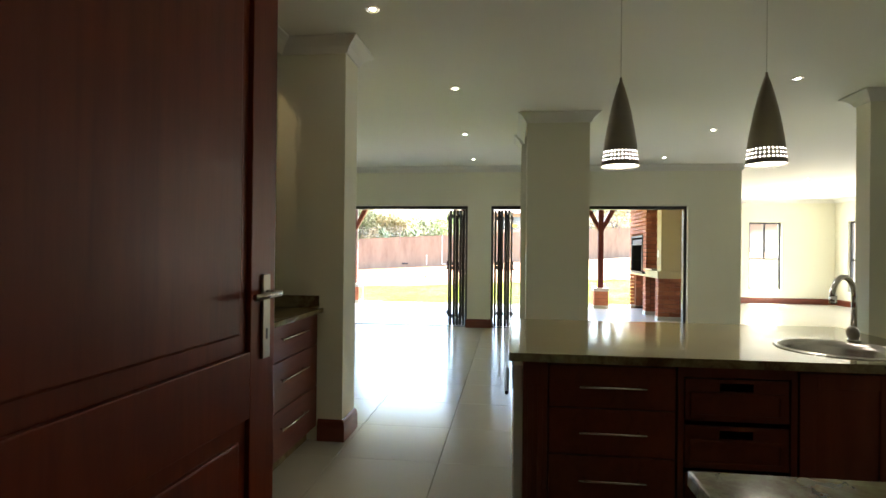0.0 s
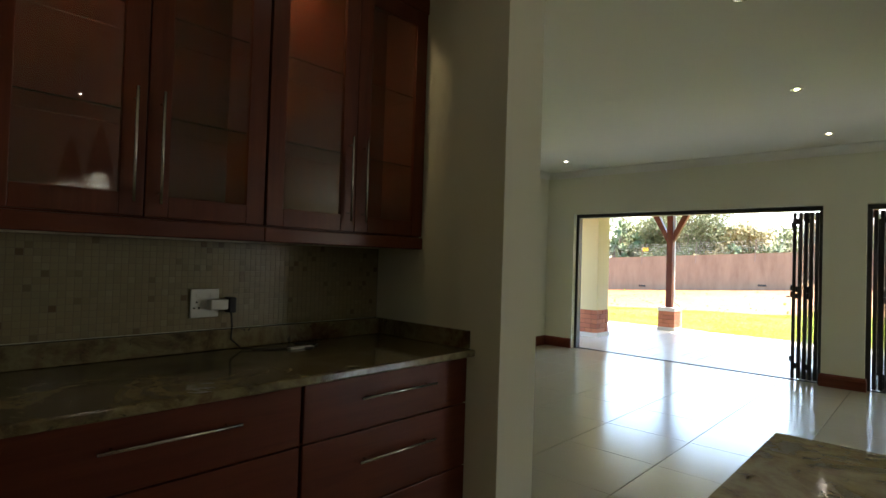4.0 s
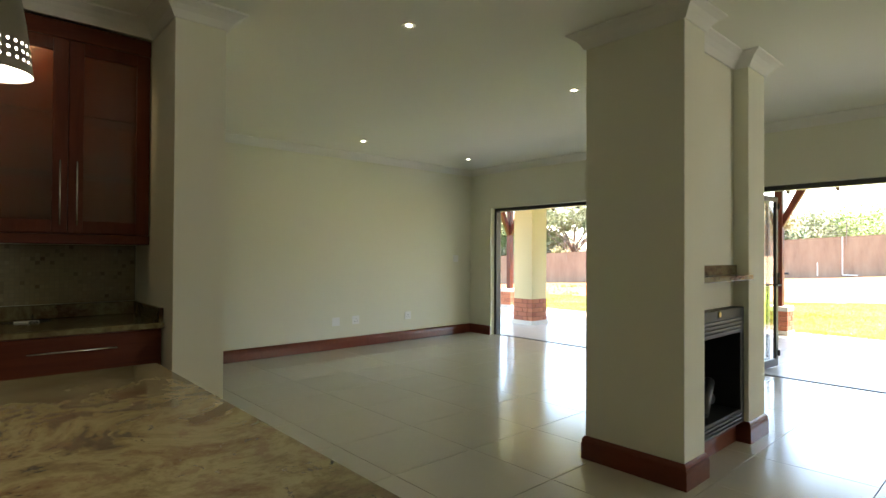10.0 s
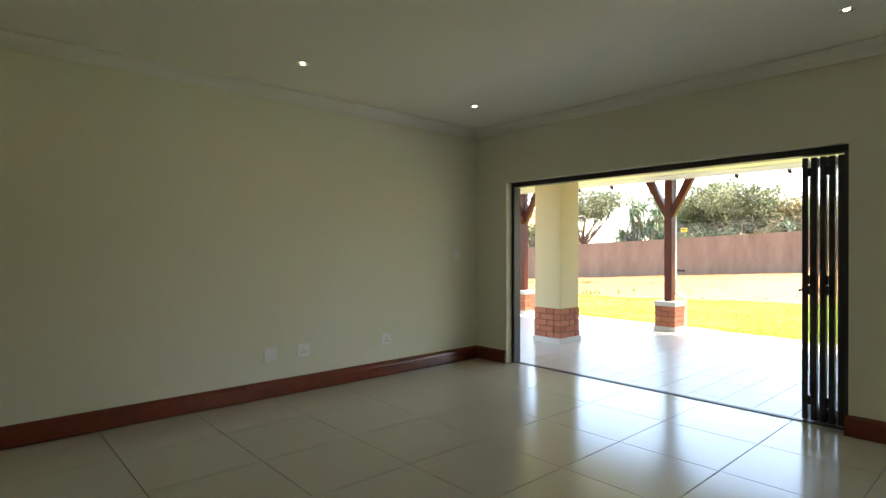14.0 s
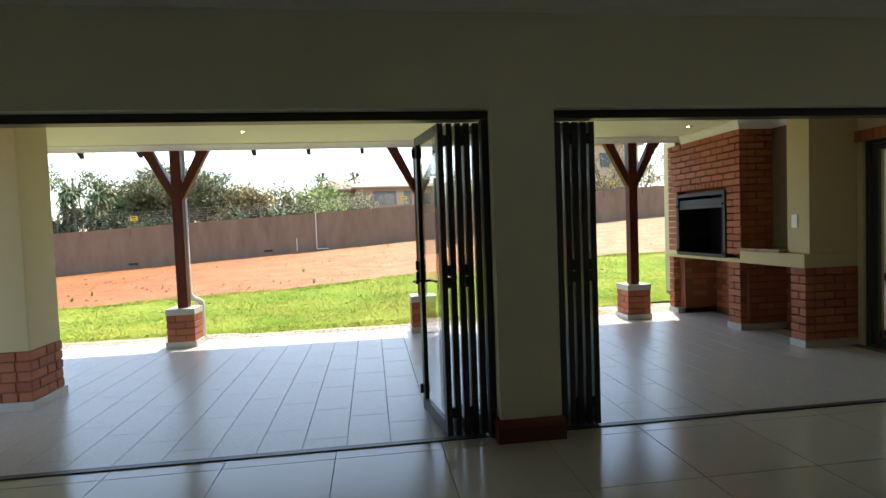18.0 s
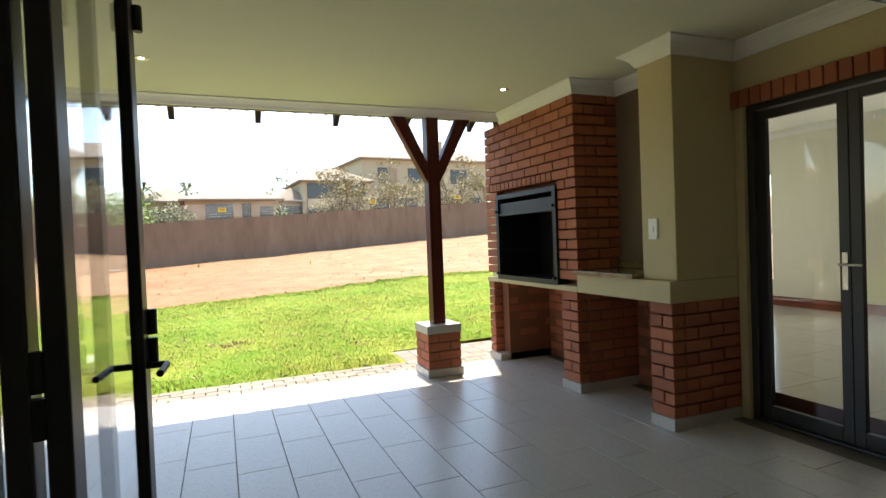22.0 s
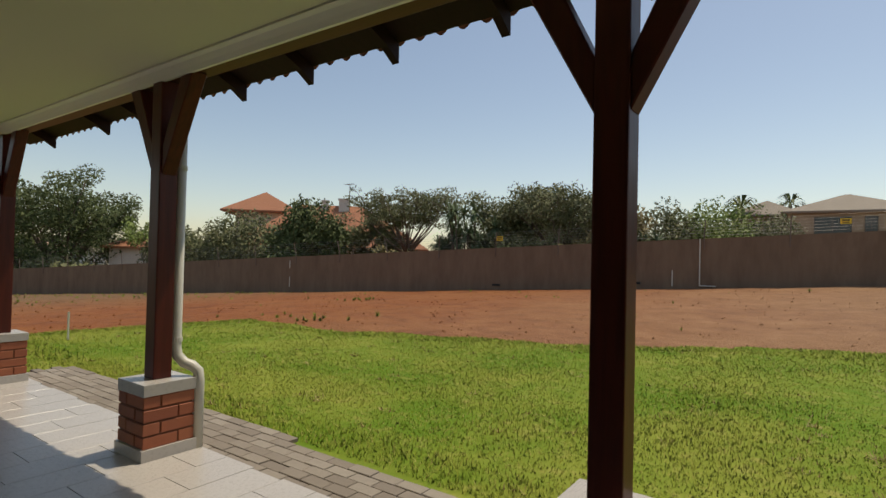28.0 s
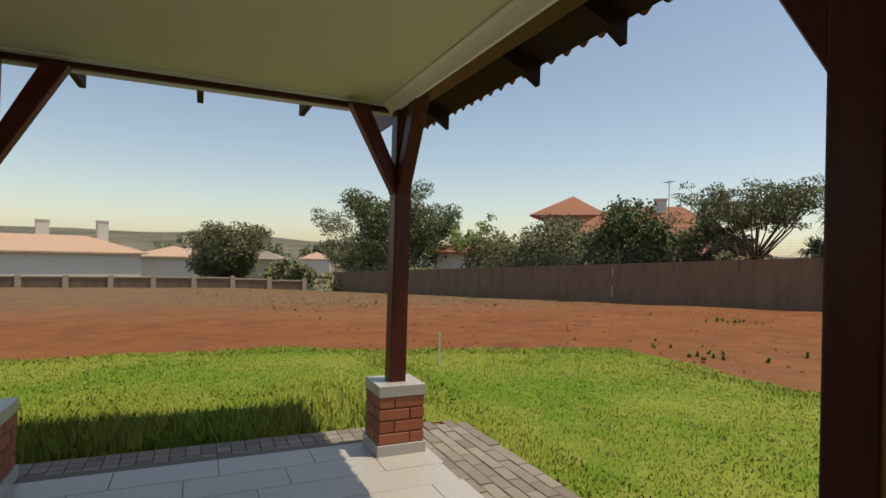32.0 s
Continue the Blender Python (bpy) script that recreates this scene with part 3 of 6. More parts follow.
while z < VCEIL - 0.09:
    rel, sh = lambda x, y: (x - BX, y - 12.0), c % 2
    if z + 0.07 < SL:
        brick_run(bq, 0, 13.37 - 12.0, z, 270, 0.116, False)
        brick_run(bq, 0, 12.02 - 12.0, z, 270, 0.218, sh)
        brick_run(bq, 0, 11.0 - 12.0, z, 270, 0.2, sh)
        brick_run(bq, 0.108, 10.798 - 12.0 - 0.002, z, 0, 0.49, not sh)
        brick_run(bq, 0.108, 13.13 - 12.0, z, 0, 0.5, not sh)
        brick_run(bq, 0.108, 11.783 - 12.0, z, 0, 0.5, not sh)
        brick_run(bq, 0.108, 12.02 - 12.0 - 0.106, z, 0, 0.5, sh)
        brick_run(bq, 0.6, 13.13 - 12.0, z, 270, 1.1, sh)
        brick_run(bq, 0.6, 11.775 - 12.0, z, 270, 0.85, sh)
    elif z > SL + 0.06:
        if OV[2] - 0.06 < z < OV[3] - 0.03:
            brick_run(bq, 0, 13.37 - 12.0, z, 270, 13.37 - OV[1] - 0.004, False)
            brick_run(bq, 0, OV[0] - 0.004 - 12.0, z, 270, OV[0] - 0.004 - 11.785, sh)
        elif OV[3] - 0.03 <= z < OV[3] + 0.05:
            for k in range(15):
                b = brick(bq, 0, 13.37 - 12.0 - k * 0.0835, z, 270, 0.073, 0.106, 0.073)
            brick_run(bq, 0, 13.37 - 15 * 0.0835 - 12.0, z, 270, 13.37 - 15 * 0.0835 - 11.785, sh)
        else:
            brick_run(bq, 0, 13.37 - 12.0, z, 270, 1.585, sh)
        brick_run(bq, 0.108, 11.785 - 12.0 - 0.0, z, 0, 0.34, not sh)
        if c % 1 == 0:
            brick_run(bq, 0.108, 13.37 - 12.0 - 0.106, z, 0, 0.49, not sh)
    z += COURSE
    c += 1
for y0, y1 in ((13.13, 13.38), (11.775, 12.03), (10.79, 11.0)):
    part("foot", bbox((BX - 0.014, BX + 0.6, y0, y1, 0, 0.075), bevel=0.003), M_OUTTILE, bq, "grey tiled skirting")
sw = thing("light_switch", BX + 0.049, 10.99, 1.32, "white light switch on the ochre pier", "switch")
part("plate", boxes((-0.01, 0, -0.04, 0.04, -0.07, 0.07), bevel=0.004), M_WHITE, sw)
part("rocker", boxes((-0.016, -0.0095, -0.012, 0.012, -0.02, 0.02), bevel=0.003), M_WHITE, sw)
VCOVE = [(o, z - CEIL + VCEIL) for o, z in COVE]
moulding("trim_veranda_cornice", [(3.5, YB), (LW, YB), (LW, 10.8), (BX + 0.05, 10.8), (BX + 0.05, 11.1), (BX + 0.435, 11.1), (BX + 0.435, 11.785), (BX, 11.785), (BX, 13.0)][::1], VCOVE, M_CORNICE, label="white moulded cornice over the barbecue")

# brick foot on the outside of the house wall
for x0, x1 in ((XL - 0.25, LD[0] - 0.03), (LD[1] + 0.06, RD[0] - 0.06), (RD[1] + 0.03, 4.2)):
    f = tagged(new("brick_plinth"), "red face-brick foot along the outside wall", "brick plinth")
    f.matrix_basis = pose(x0, YB + 0.004, 0)
    f["kind"] = "structure"
    for c in range(5):
        brick_run(f, 0, 0, 0.077 + c * COURSE, 0, x1 - x0, c % 2, 0.04)
    part("mortar", boxes((0.01, x1 - x0 - 0.01, 0, 0.03, 0.07, 0.5)), M_MORTAR, f)


# ---- folding doors ----
def leaf(parent, w, h, name="leaf"):
    """A glazed aluminium leaf standing along +y from the parent's origin."""
    p = part(name, boxes((-0.02, 0.02, 0, 0.06, 0, h), (-0.02, 0.02, w - 0.06, w, 0, h), (-0.02, 0.02, 0.06, w - 0.06, 0, 0.09), (-0.02, 0.02, 0.06, w - 0.06, h - 0.06, h), bevel=0.004), M_ALU, parent, "dark aluminium leaf frame")
    g = part("pane", boxes((-0.004, 0.004, 0.055, w - 0.055, 0.085, h - 0.055)), M_GLASS, p, "clear glass pane")
    g.visible_shadow = False
    return p


def lever(parent, x, y, z, side, material=M_BLACK):
    part("handle", tube(tube(bmesh.new(), [(x, y, z), (x + side * 0.055, y, z)], 0.009), [(x + side * 0.05, y, z), (x + side * 0.055, y - 0.12, z)], 0.009), material, parent, "lever handle")


def folding_door(x0, x1, stack_right, label):
    d = thing("folding_door", x0, YF + 0.09, 0, label, "folding door", "wide veranda doors")
    w = x1 - x0
    part("head_track", boxes((0, w, 0, 0.11, HEAD - 0.055, HEAD - 0.001), bevel=0.003), M_ALU, d)
    part("jamb", boxes((0.001, 0.045, 0, 0.11, 0, HEAD - 0.056), bevel=0.003), M_ALU, d)
    part("jamb", boxes((w - 0.045, w - 0.001, 0, 0.11, 0, HEAD - 0.056), bevel=0.003), M_ALU, d)
    part("floor_track", boxes((0.046, w - 0.046, 0.022, 0.078, 0.0005, 0.008), bevel=0.003), M_ALU, d)
    for k in range(5):
        s = -1 if stack_right else 1
        x = (w - 0.075 if stack_right else 0.075) + s * 0.058 * k
        p = leaf(d, 0.61, HEAD - 0.085)
        p.matrix_basis = pose(x, 0.05, 0.018, 0, 0, s * (-1 if k % 2 else 1) * (1.6 if k < 4 else (-9.5 if stack_right else -5.0)))
        if k == 4:
            lever(p, -0.02 if s < 0 else 0.02, 0.565, 0.98, s)
            lever(p, 0.02 if s < 0 else -0.02, 0.565, 0.98, -s)
        for z in (0.12, 0.98, 1.06, 1.9):
            part("hinge", tube(bmesh.new(), [(s * 0.03, 0.005 if k % 2 else 0.605, z), (s * 0.03, 0.005 if k % 2 else 0.605, z + 0.07)], 0.013, 8), M_BLACK, p)
    return d


folding_door(LD[0], LD[1], True, "dark aluminium folding door, folded open against the middle pier")
folding_door(RD[0], RD[1], False, "dark aluminium folding door, folded open at one side")

gd = thing("glazed_double_door", LW + 0.08, GD[0], 0, "closed dark aluminium glazed double door to the lounge", "door")
gw = GD[1] - GD[0]
part("door_frame", boxes((-0.05, 0.05, 0.001, 0.05, 0, HEAD - 0.001), (-0.05, 0.05, gw - 0.05, gw - 0.001, 0, HEAD - 0.001), (-0.05, 0.05, 0.05, gw - 0.05, HEAD - 0.05, HEAD - 0.001), (-0.05, 0.05, 0.05, gw - 0.05, 0, 0.02), bevel=0.004), M_ALU, gd)
for k in range(2):
    lf = leaf(gd, gw / 2 - 0.055, HEAD - 0.08)
    lf.matrix_basis = pose(0, 0.052 + k * (gw / 2 - 0.052), 0.022)
    if k == 1:
        part("lock_plate", boxes((-0.026, -0.0195, 0.012, 0.045, 0.9, 1.12), bevel=0.002), M_STEEL, lf, "steel lock plate")
        lever(lf, -0.025, 0.028, 1.05, -1, M_STEEL)
for k in range(17):
    b = new("lintel_brick", BRICKS.setdefault("soldier", brick_mesh(0.07, 0.03, 0.115)))
    b.parent, b.matrix_basis = gd, pose(-0.09, -0.02 + 0.079 * k, HEAD - 0.02, 0, 0, 90)


# ---- windows of the lounge ----
def lounge_window(name, x, y, w, rz):
    p = tagged(new(name), "tall dark-framed window with a mid rail", "", "", "structure")
    p.matrix_basis = pose(x, y, 0.36, 0, 0, rz)
    h = 1.84
    part("window_frame", boxes((0, 0.045, 0.06, 0.12, 0, h), (w - 0.045, w, 0.06, 0.12, 0, h), (0.045, w - 0.045, 0.06, 0.12, 0, 0.045), (0.045, w - 0.045, 0.06, 0.12, h - 0.045, h), (0.045, w - 0.045, 0.06, 0.12, 0.82, 0.87), (w / 2 - 0.02, w / 2 + 0.02, 0.06, 0.12, 0.87, h - 0.045), bevel=0.003), M_ALU, p)
    g = part("pane", boxes((0.04, w - 0.04, 0.088, 0.094, 0.04, h - 0.04)), M_GLASS, p)
    g.visible_shadow = False
    part("window_sill", boxes((0.002, w - 0.002, 0.001, 0.058, 0.001, 0.02)), M_CORNICE, p)


lounge_window("window_1", W1[0], YEND, W1[1] - W1[0], 0)
lounge_window("window_2", XR, W2[1], W2[1] - W2[0], 270)
# Unseen window, made up to let more daylight into the lounge.
lounge_window("window_3_unseen", XR, 12.6, 2.8, 270)

# ---- kitchen ----
IZ = 0.934


def bar_handle(parent, x, y, z, length, axis, out):
    """A slim steel bar on two studs; out is the way it stands off."""
    bm = bmesh.new()
    d = {"x": Vector((1, 0, 0)), "y": Vector((0, 1, 0)), "z": Vector((0, 0, 1))}[axis] * length / 2
    o, c = Vector(out), Vector((x, y, z))
    tube(bm, [c - d + o * 0.032, c + d + o * 0.032], 0.0055, 8)
    for s in (-0.8, 0.8):
        tube(bm, [c + d * s, c + d * s + o * 0.03], 0.004, 6)
    return part("handle", bm, M_STEEL, parent, "slim brushed steel bar handle", True)


def framed(bm, a0, a1, z0, z1, x, t, stile, axis="y"):
    """Frame of a panelled door in the plane across x (or y)."""
    rows = ((a0, a0 + stile, z0, z1), (a1 - stile, a1, z0, z1), (a0 + stile, a1 - stile, z0, z0 + stile), (a0 + stile, a1 - stile, z1 - stile, z1))
    for p, q, r, s in rows:
        if axis == "y":
            block(bm, x - t, x, p, q, r, s, 0.003)
        else:
            block(bm, p, q, x - t, x, r, s, 0.003)
    return bm


CT = 0.93
for y0, y1 in ((1.575, 2.442), (2.445, 3.34)):
    u = thing("drawer_cabinet", -0.907, y0, 0, "cherry wood base cabinet with three drawers and steel bars", "cabinet", "kitchen wall base cabinets")
    w = y1 - y0
    part("body", boxes((-0.6, -0.022, 0.002, w - 0.002, 0.1, CT - 0.034)), M_CHERRY, u)
    part("plinth", boxes((-0.58, -0.07, 0.002, w - 0.002, 0, 0.1)), M_GRANITE, u, "mottled granite plinth")
    for z0, z1 in ((0.105, 0.385), (0.391, 0.675), (0.681, 0.888)):
        dr = part("drawer_front", boxes((-0.021, 0, 0.006, w - 0.006, z0, z1), bevel=0.003), M_CHERRYX, u)
        bar_handle(dr, 0, w / 2, z0 + (z1 - z0) * 0.62, min(0.42, w * 0.46), "y", (1, 0, 0))
top = thing("granite_worktop", -0.877, 1.573, CT, "polished brown and cream granite worktop on the wall cabinets", "worktop")
part("slab", boxes((-0.698, 0.012, 0.0, 1.769, -0.032, 0), bevel=0.006), M_GRANITE, top)
part("upstand", boxes((-0.698, -0.655, 0.0, 1.769, 0.001, 0.085), bevel=0.003), M_GRANITE, top)
part("side_upstand", boxes((-0.654, -0.02, 1.747, 1.769, 0.001, 0.085), bevel=0.003), M_GRANITE, top)
part("side_upstand", boxes((-0.654, -0.02, 0.0, 0.022, 0.001, 0.085), bevel=0.003), M_GRANITE, top)

# mosaic splashback
sb = tagged(new("wall_splashback"), "dull green and cream small mosaic splashback", "", "", "structure")
sb.matrix_basis = pose(-1.576, 1.58, 1.017)


def mosaic_material():
    m, nt, b = shader("glazed_mosaic", (0.3, 0.3, 0.22), 0.25)
    g = nt.nodes.new("ShaderNodeNewGeometry")
    c = ramp(nt, g.outputs["Random Per Island"], [(0.0, (0.17, 0.115, 0.065)), (0.08, (0.27, 0.23, 0.14)), (0.5, (0.31, 0.27, 0.165)), (0.85, (0.29, 0.24, 0.145)), (1.0, (0.34, 0.3, 0.19))])
    nt.links.new(c, b.inputs["Base Color"])
    return m


def grid_tiles(nu, nv, pitch, joint, thick):
    """Small tiles in one mesh, standing in the y-z plane."""
    verts, faces = [], []
    for i in range(nu):
        for j in range(nv):
            y, z, s, k = i * pitch, j * pitch, pitch - joint, len(verts)
            verts += [(0, y, z), (0, y + s, z), (0, y + s, z + s), (0, y, z + s), (thick, y + 0.001, z + 0.001), (thick, y + s - 0.001, z + 0.001), (thick, y + s - 0.001, z + s - 0.001), (thick, y + 0.001, z + s - 0.001)]
            faces += [(k + 4, k + 5, k + 6, k + 7), (k, k + 1, k + 5, k + 4), (k + 1, k + 2, k + 6, k + 5), (k + 2, k + 3, k + 7, k + 6), (k + 3, k, k + 4, k + 7)]
    mesh = bpy.data.meshes.new("mosaic_tiles")
    mesh.from_pydata(verts, [], faces)
    return mesh


mt = grid_tiles(70, 15, 0.025, 0.0012, 0.0014)
mt.materials.append(mosaic_material())
mo = new("mosaic_tiles", mt)
mo.parent = sb
tagged(mo, "", "", "", "stuff")
part("grout", boxes((-0.003, 0.0008, 0, 1.758, 0, 0.377)), M_SPLASHGROUT, sb)

# glazed wall cabinets with a small lamp inside
UZ0, UZ1, UX = 1.395, 2.715, -1.24
for y0, y1 in ((1.575, 2.457), (2.46, 3.342)):
    u = thing("glazed_wall_cabinet", UX, y0, UZ0, "cherry wood wall cabinet with two glazed doors, lit inside", "cabinet", "glazed wall cabinets")
    w, h = y1 - y0, UZ1 - UZ0
    part("carcass", boxes((-0.328, -0.31, 0, w, 0.06, h), (-0.31, -0.024, 0, 0.018, 0.06, h), (-0.31, -0.024, w - 0.018, w, 0.06, h), (-0.31, -0.024, 0.018, w - 0.018, 0.06, 0.08), (-0.31, -0.024, 0.018, w - 0.018, h - 0.02, h)), M_CHERRY, u)
    part("light_rail", boxes((-0.05, 0.004, 0, w, 0, 0.058), bevel=0.004), M_CHERRYX, u)
    part("cornice_rail", boxes((-0.022, 0.004, 0, w, h - 0.1, h), bevel=0.003), M_CHERRYX, u)
    for z in (0.42, 0.78):
        sh = part("glass_shelf", boxes((-0.305, -0.05, 0.02, w - 0.02, z, z + 0.006)), M_GLASS, u)
        sh.visible_shadow = False
    part("inside_lamp", lathe(bmesh.new(), [(0, 0), (0.032, 0), (0.034, 0.012), (0.0, 0.012)], (-0.13, w * 0.33, h - 0.034), 16), M_CABLAMP, u, "small lit cabinet lamp")
    for k in range(2):
        a0, a1 = (0.004, w / 2 - 0.002) if k == 0 else (w / 2 + 0.002, w - 0.004)
        dr = part("door", framed(bmesh.new(), a0, a1, 0.065, h - 0.104, 0.0, 0.022, 0.075), M_CHERRY, u)
        g = part("pane", boxes((-0.014, -0.009, a0 + 0.07, a1 - 0.07, 0.135, h - 0.175)), M_GLASS, dr, "clear glass pane")
        g.visible_shadow = False
        bar_handle(dr, 0, a1 - 0.04 if k == 0 else a0 + 0.04, 0.3, 0.38, "z", (1, 0, 0))

# socket, adapter and cord on the splashback
so = thing("double_socket", -1.571, 2.375, 1.13, "white double wall socket above the worktop", "socket")
part("plate", boxes((0, 0.01, -0.06, 0.06, -0.06, 0.06), bevel=0.004), M_WHITE, so)
for y in (-0.03, 0.03):
    part("switch", boxes((0.0105, 0.014, y - 0.01, y + 0.01, 0.025, 0.042), bevel=0.001), M_WHITE, so)
for y, z in ((-0.035, 0.005), (-0.045, -0.02), (-0.025, -0.02)):
    part("pin_hole", tube(bmesh.new(), [(0.0095, y, z), (0.0108, y, z)], 0.004, 8), M_BLACK, so)
ad = thing("plug_adapter", -1.56, 2.425, 1.125, "white plug adapter with a black charger", "adapter")
part("adapter_body", boxes((0, 0.05, -0.045, 0.03, -0.022, 0.022), bevel=0.006), M_WHITE, ad)
part("charger", boxes((0.005, 0.055, 0.031, 0.062, -0.035, 0.03), bevel=0.005), M_BLACK, ad, "black charger block")
part("cord", tube(bmesh.new(), [(0.03, 0.05, -0.03), (0.035, 0.055, -0.09), (0.04, 0.05, -0.15), (0.08, 0.08, -0.19), (0.16, 0.2, -0.191), (0.22, 0.34, -0.191), (0.15, 0.42, -0.191), (0.08, 0.34, -0.191)], 0.0035, 6), M_BLACK, ad, "thin black cord")
part("phone_cable_end", boxes((0.18, 0.21, 0.24, 0.36, -0.194, -0.186), bevel=0.003), M_WHITE, ad, "white cable tag")

# island
IX0, IX1, IY0, IY1 = 0.426, 2.245, 1.863, 2.972
it = thing("island_worktop", IX0, IY0, IZ, "polished cream and brown granite island worktop with a round sink hole", "worktop")


def slab_with_hole(w, d, t, cx, cy, r, n=48):
    bm = bmesh.new()
    rings = []
    for z in (0.0, -t):
        outer, inner = [], []
        for k in range(n):
            a = 2 * math.pi * k / n
            inner.append(bm.verts.new((cx + r * math.cos(a), cy + r * math.sin(a), z)))
            dx, dy = math.cos(a), math.sin(a)
            far = min((w - cx) / dx if dx > 1e-6 else (-cx / dx if dx < -1e-6 else 9), (d - cy) / dy if dy > 1e-6 else (-cy / dy if dy < -1e-6 else 9))
            outer.append(bm.verts.new((cx + dx * far, cy + dy * far, z)))
        rings.append((outer, inner))
    corners = []
    for z in (0, 1):
        corners.append([bm.verts.new((x, y, -t * z)) for x, y in ((0, 0), (w, 0), (w, d), (0, d))])
    def side(p):
        return 0 if abs(p.y) < 1e-5 else 1 if abs(p.x - w) < 1e-5 else 2 if abs(p.y - d) < 1e-5 else 3
    def corner_between(a, b):
        s = {side(a.co), side(b.co)}
        return None if len(s) == 1 else {frozenset((0, 3)): 0, frozenset((0, 1)): 1, frozenset((1, 2)): 2, frozenset((2, 3)): 3}[frozenset(s)]
    for z, (outer, inner) in enumerate(rings):
        for k in range(n):
            j = (k + 1) % n
            c = corner_between(outer[k], outer[j])
            loop = [inner[k], outer[k]] + ([corners[z][c]] if c is not None else []) + [outer[j], inner[j]]
            bm.faces.new(loop if z == 0 else loop[::-1])
    for k in range(n):
        j = (k + 1) % n
        bm.faces.new((rings[0][1][k], rings[0][1][j], rings[1][1][j], rings[1][1][k]))
        c = corner_between(rings[0][0][k], rings[0][0][j])
        a, b = [rings[z][0][k] for z in (0, 1)], [rings[z][0][j] for z in (0, 1)]
        if c is None:
            bm.faces.new((a[0], a[1], b[1], b[0]))
        else:
            bm.faces.new((a[0], a[1], corners[1][c], corners[0][c]))
            bm.faces.new((corners[0][c], corners[1][c], b[1], b[0]))
    return bm


SKX, SKY, SKR = 1.84, 2.2, 0.232
part("slab", slab_with_hole(IX1 - IX0, IY1 - IY0, 0.034, SKX - IX0, SKY - IY0, SKR - 0.012), M_GRANITE, it)
sk = thing("round_sink", SKX, SKY, IZ, "round brushed steel sink bowl set in the granite", "sink")
part("bowl", lathe(bmesh.new(), [(SKR + 0.014, 0.001), (SKR + 0.01, 0.006), (SKR - 0.005, 0.005), (SKR - 0.018, -0.004), (SKR - 0.026, -0.03), (SKR - 0.035, -0.12), (SKR - 0.06, -0.155), (SKR - 0.11, -0.165), (0.045, -0.168), (0.04, -0.175), (0, -0.175)], sides=56), M_STEEL, sk, "", True)
part("drain", lathe(bmesh.new(), [(0.042, -0.166), (0.038, -0.163), (0.02, -0.166), (0, -0.164)], sides=24), M_CHROME, sk, "chrome drain", True)
tp = thing("gooseneck_tap", 2.032, 2.431, IZ, "chrome gooseneck mixer tap with side lever on granite", "tap")
D = Vector((-0.83, -0.55, 0))
pts = [(0, 0, 0.0), (0, 0, 0.19)]
for k in range(0, 15):
    a = math.pi * k / 14 * 1.02
    r = 0.09
    p = D * (r - r * math.cos(a)) + Vector((0, 0, 0.213 + r * math.sin(a)))
    pts.append(tuple(p))
part("spout", tube(bmesh.new(), pts, 0.0125, 14), M_CHROME, tp, "", True)
end = Vector(pts[-1])
part("aerator", tube(bmesh.new(), [end + Vector((0, 0, 0.012)) - D * 0.002, end - Vector((0, 0, 0.022)) - D * 0.006], 0.016, 14), M_CHROME, tp, "", True)
part("base", lathe(bmesh.new(), [(0, 0), (0.027, 0), (0.027, 0.008), (0.022, 0.012), (0.022, 0.06), (0.016, 0.066), (0, 0.066)]), M_CHROME, tp, "", True)
part("lever", tube(bmesh.new(), [(0.014, 0.018, 0.012), (0.006, 0.008, 0.02), (-0.008, -0.01, 0.032), (-0.026, -0.034, 0.048), (-0.044, -0.058, 0.063), (-0.052, -0.07, 0.07)], [0.008, 0.02, 0.027, 0.027, 0.018, 0.005], 16), M_CONE, tp, "dark shining oval lever", True)

ib = thing("island_drawer_cabinet", 0.585, 1.91, 0, "cherry wood island cabinet with four drawers", "cabinet")
part("body", boxes((0, 0.5, 0.022, 0.98, 0.1, IZ - 0.036)), M_CHERRY, ib)
for z0, z1 in ((0.105, 0.33), (0.336, 0.52), (0.526, 0.71), (0.716, 0.885)):
    dr = part("drawer_front", boxes((0.004, 0.496, 0, 0.0215, z0, z1), bevel=0.003), M_CHERRYX, ib)
    bar_handle(dr, 0.25, 0, z0 + (z1 - z0) * 0.52, 0.26, "x", (0, -1, 0))
ic = thing("corner_pilaster", 0.485, 1.91, 0, "carved cherry wood corner pilaster of the island", "pilaster")
part("post", boxes((0.0, 0.098, 0.0, 0.98, 0.1, IZ - 0.036), bevel=0.004), M_CHERRY, ic)
part("fluting", boxes((0.018, 0.04, -0.008, 0.0, 0.2, 0.8), (0.058, 0.08, -0.008, 0.0, 0.2, 0.8), bevel=0.003), M_CHERRY, ic)
ia = thing("dishwasher", 0.463, 1.97, 0, "white-edged built-in dishwasher at the island end", "dishwasher")
part("door", boxes((-0.016, 0.022, 0.0, 0.6, 0.12, 0.86), bevel=0.004), M_WHITE, ia)
part("control_panel", boxes((-0.022, -0.0165, 0.002, 0.598, 0.76, 0.858), bevel=0.002), M_BLACK, ia, "black control panel")
part("door_handle", tube(bmesh.new(), [(-0.045, 0.06, 0.73), (-0.045, 0.54, 0.73)], 0.009, 8), M_BLACK, ia)
ibk = thing("basket_cabinet", 1.090, 1.91, 0, "open cherry wood island cabinet with pull-out baskets", "cabinet")
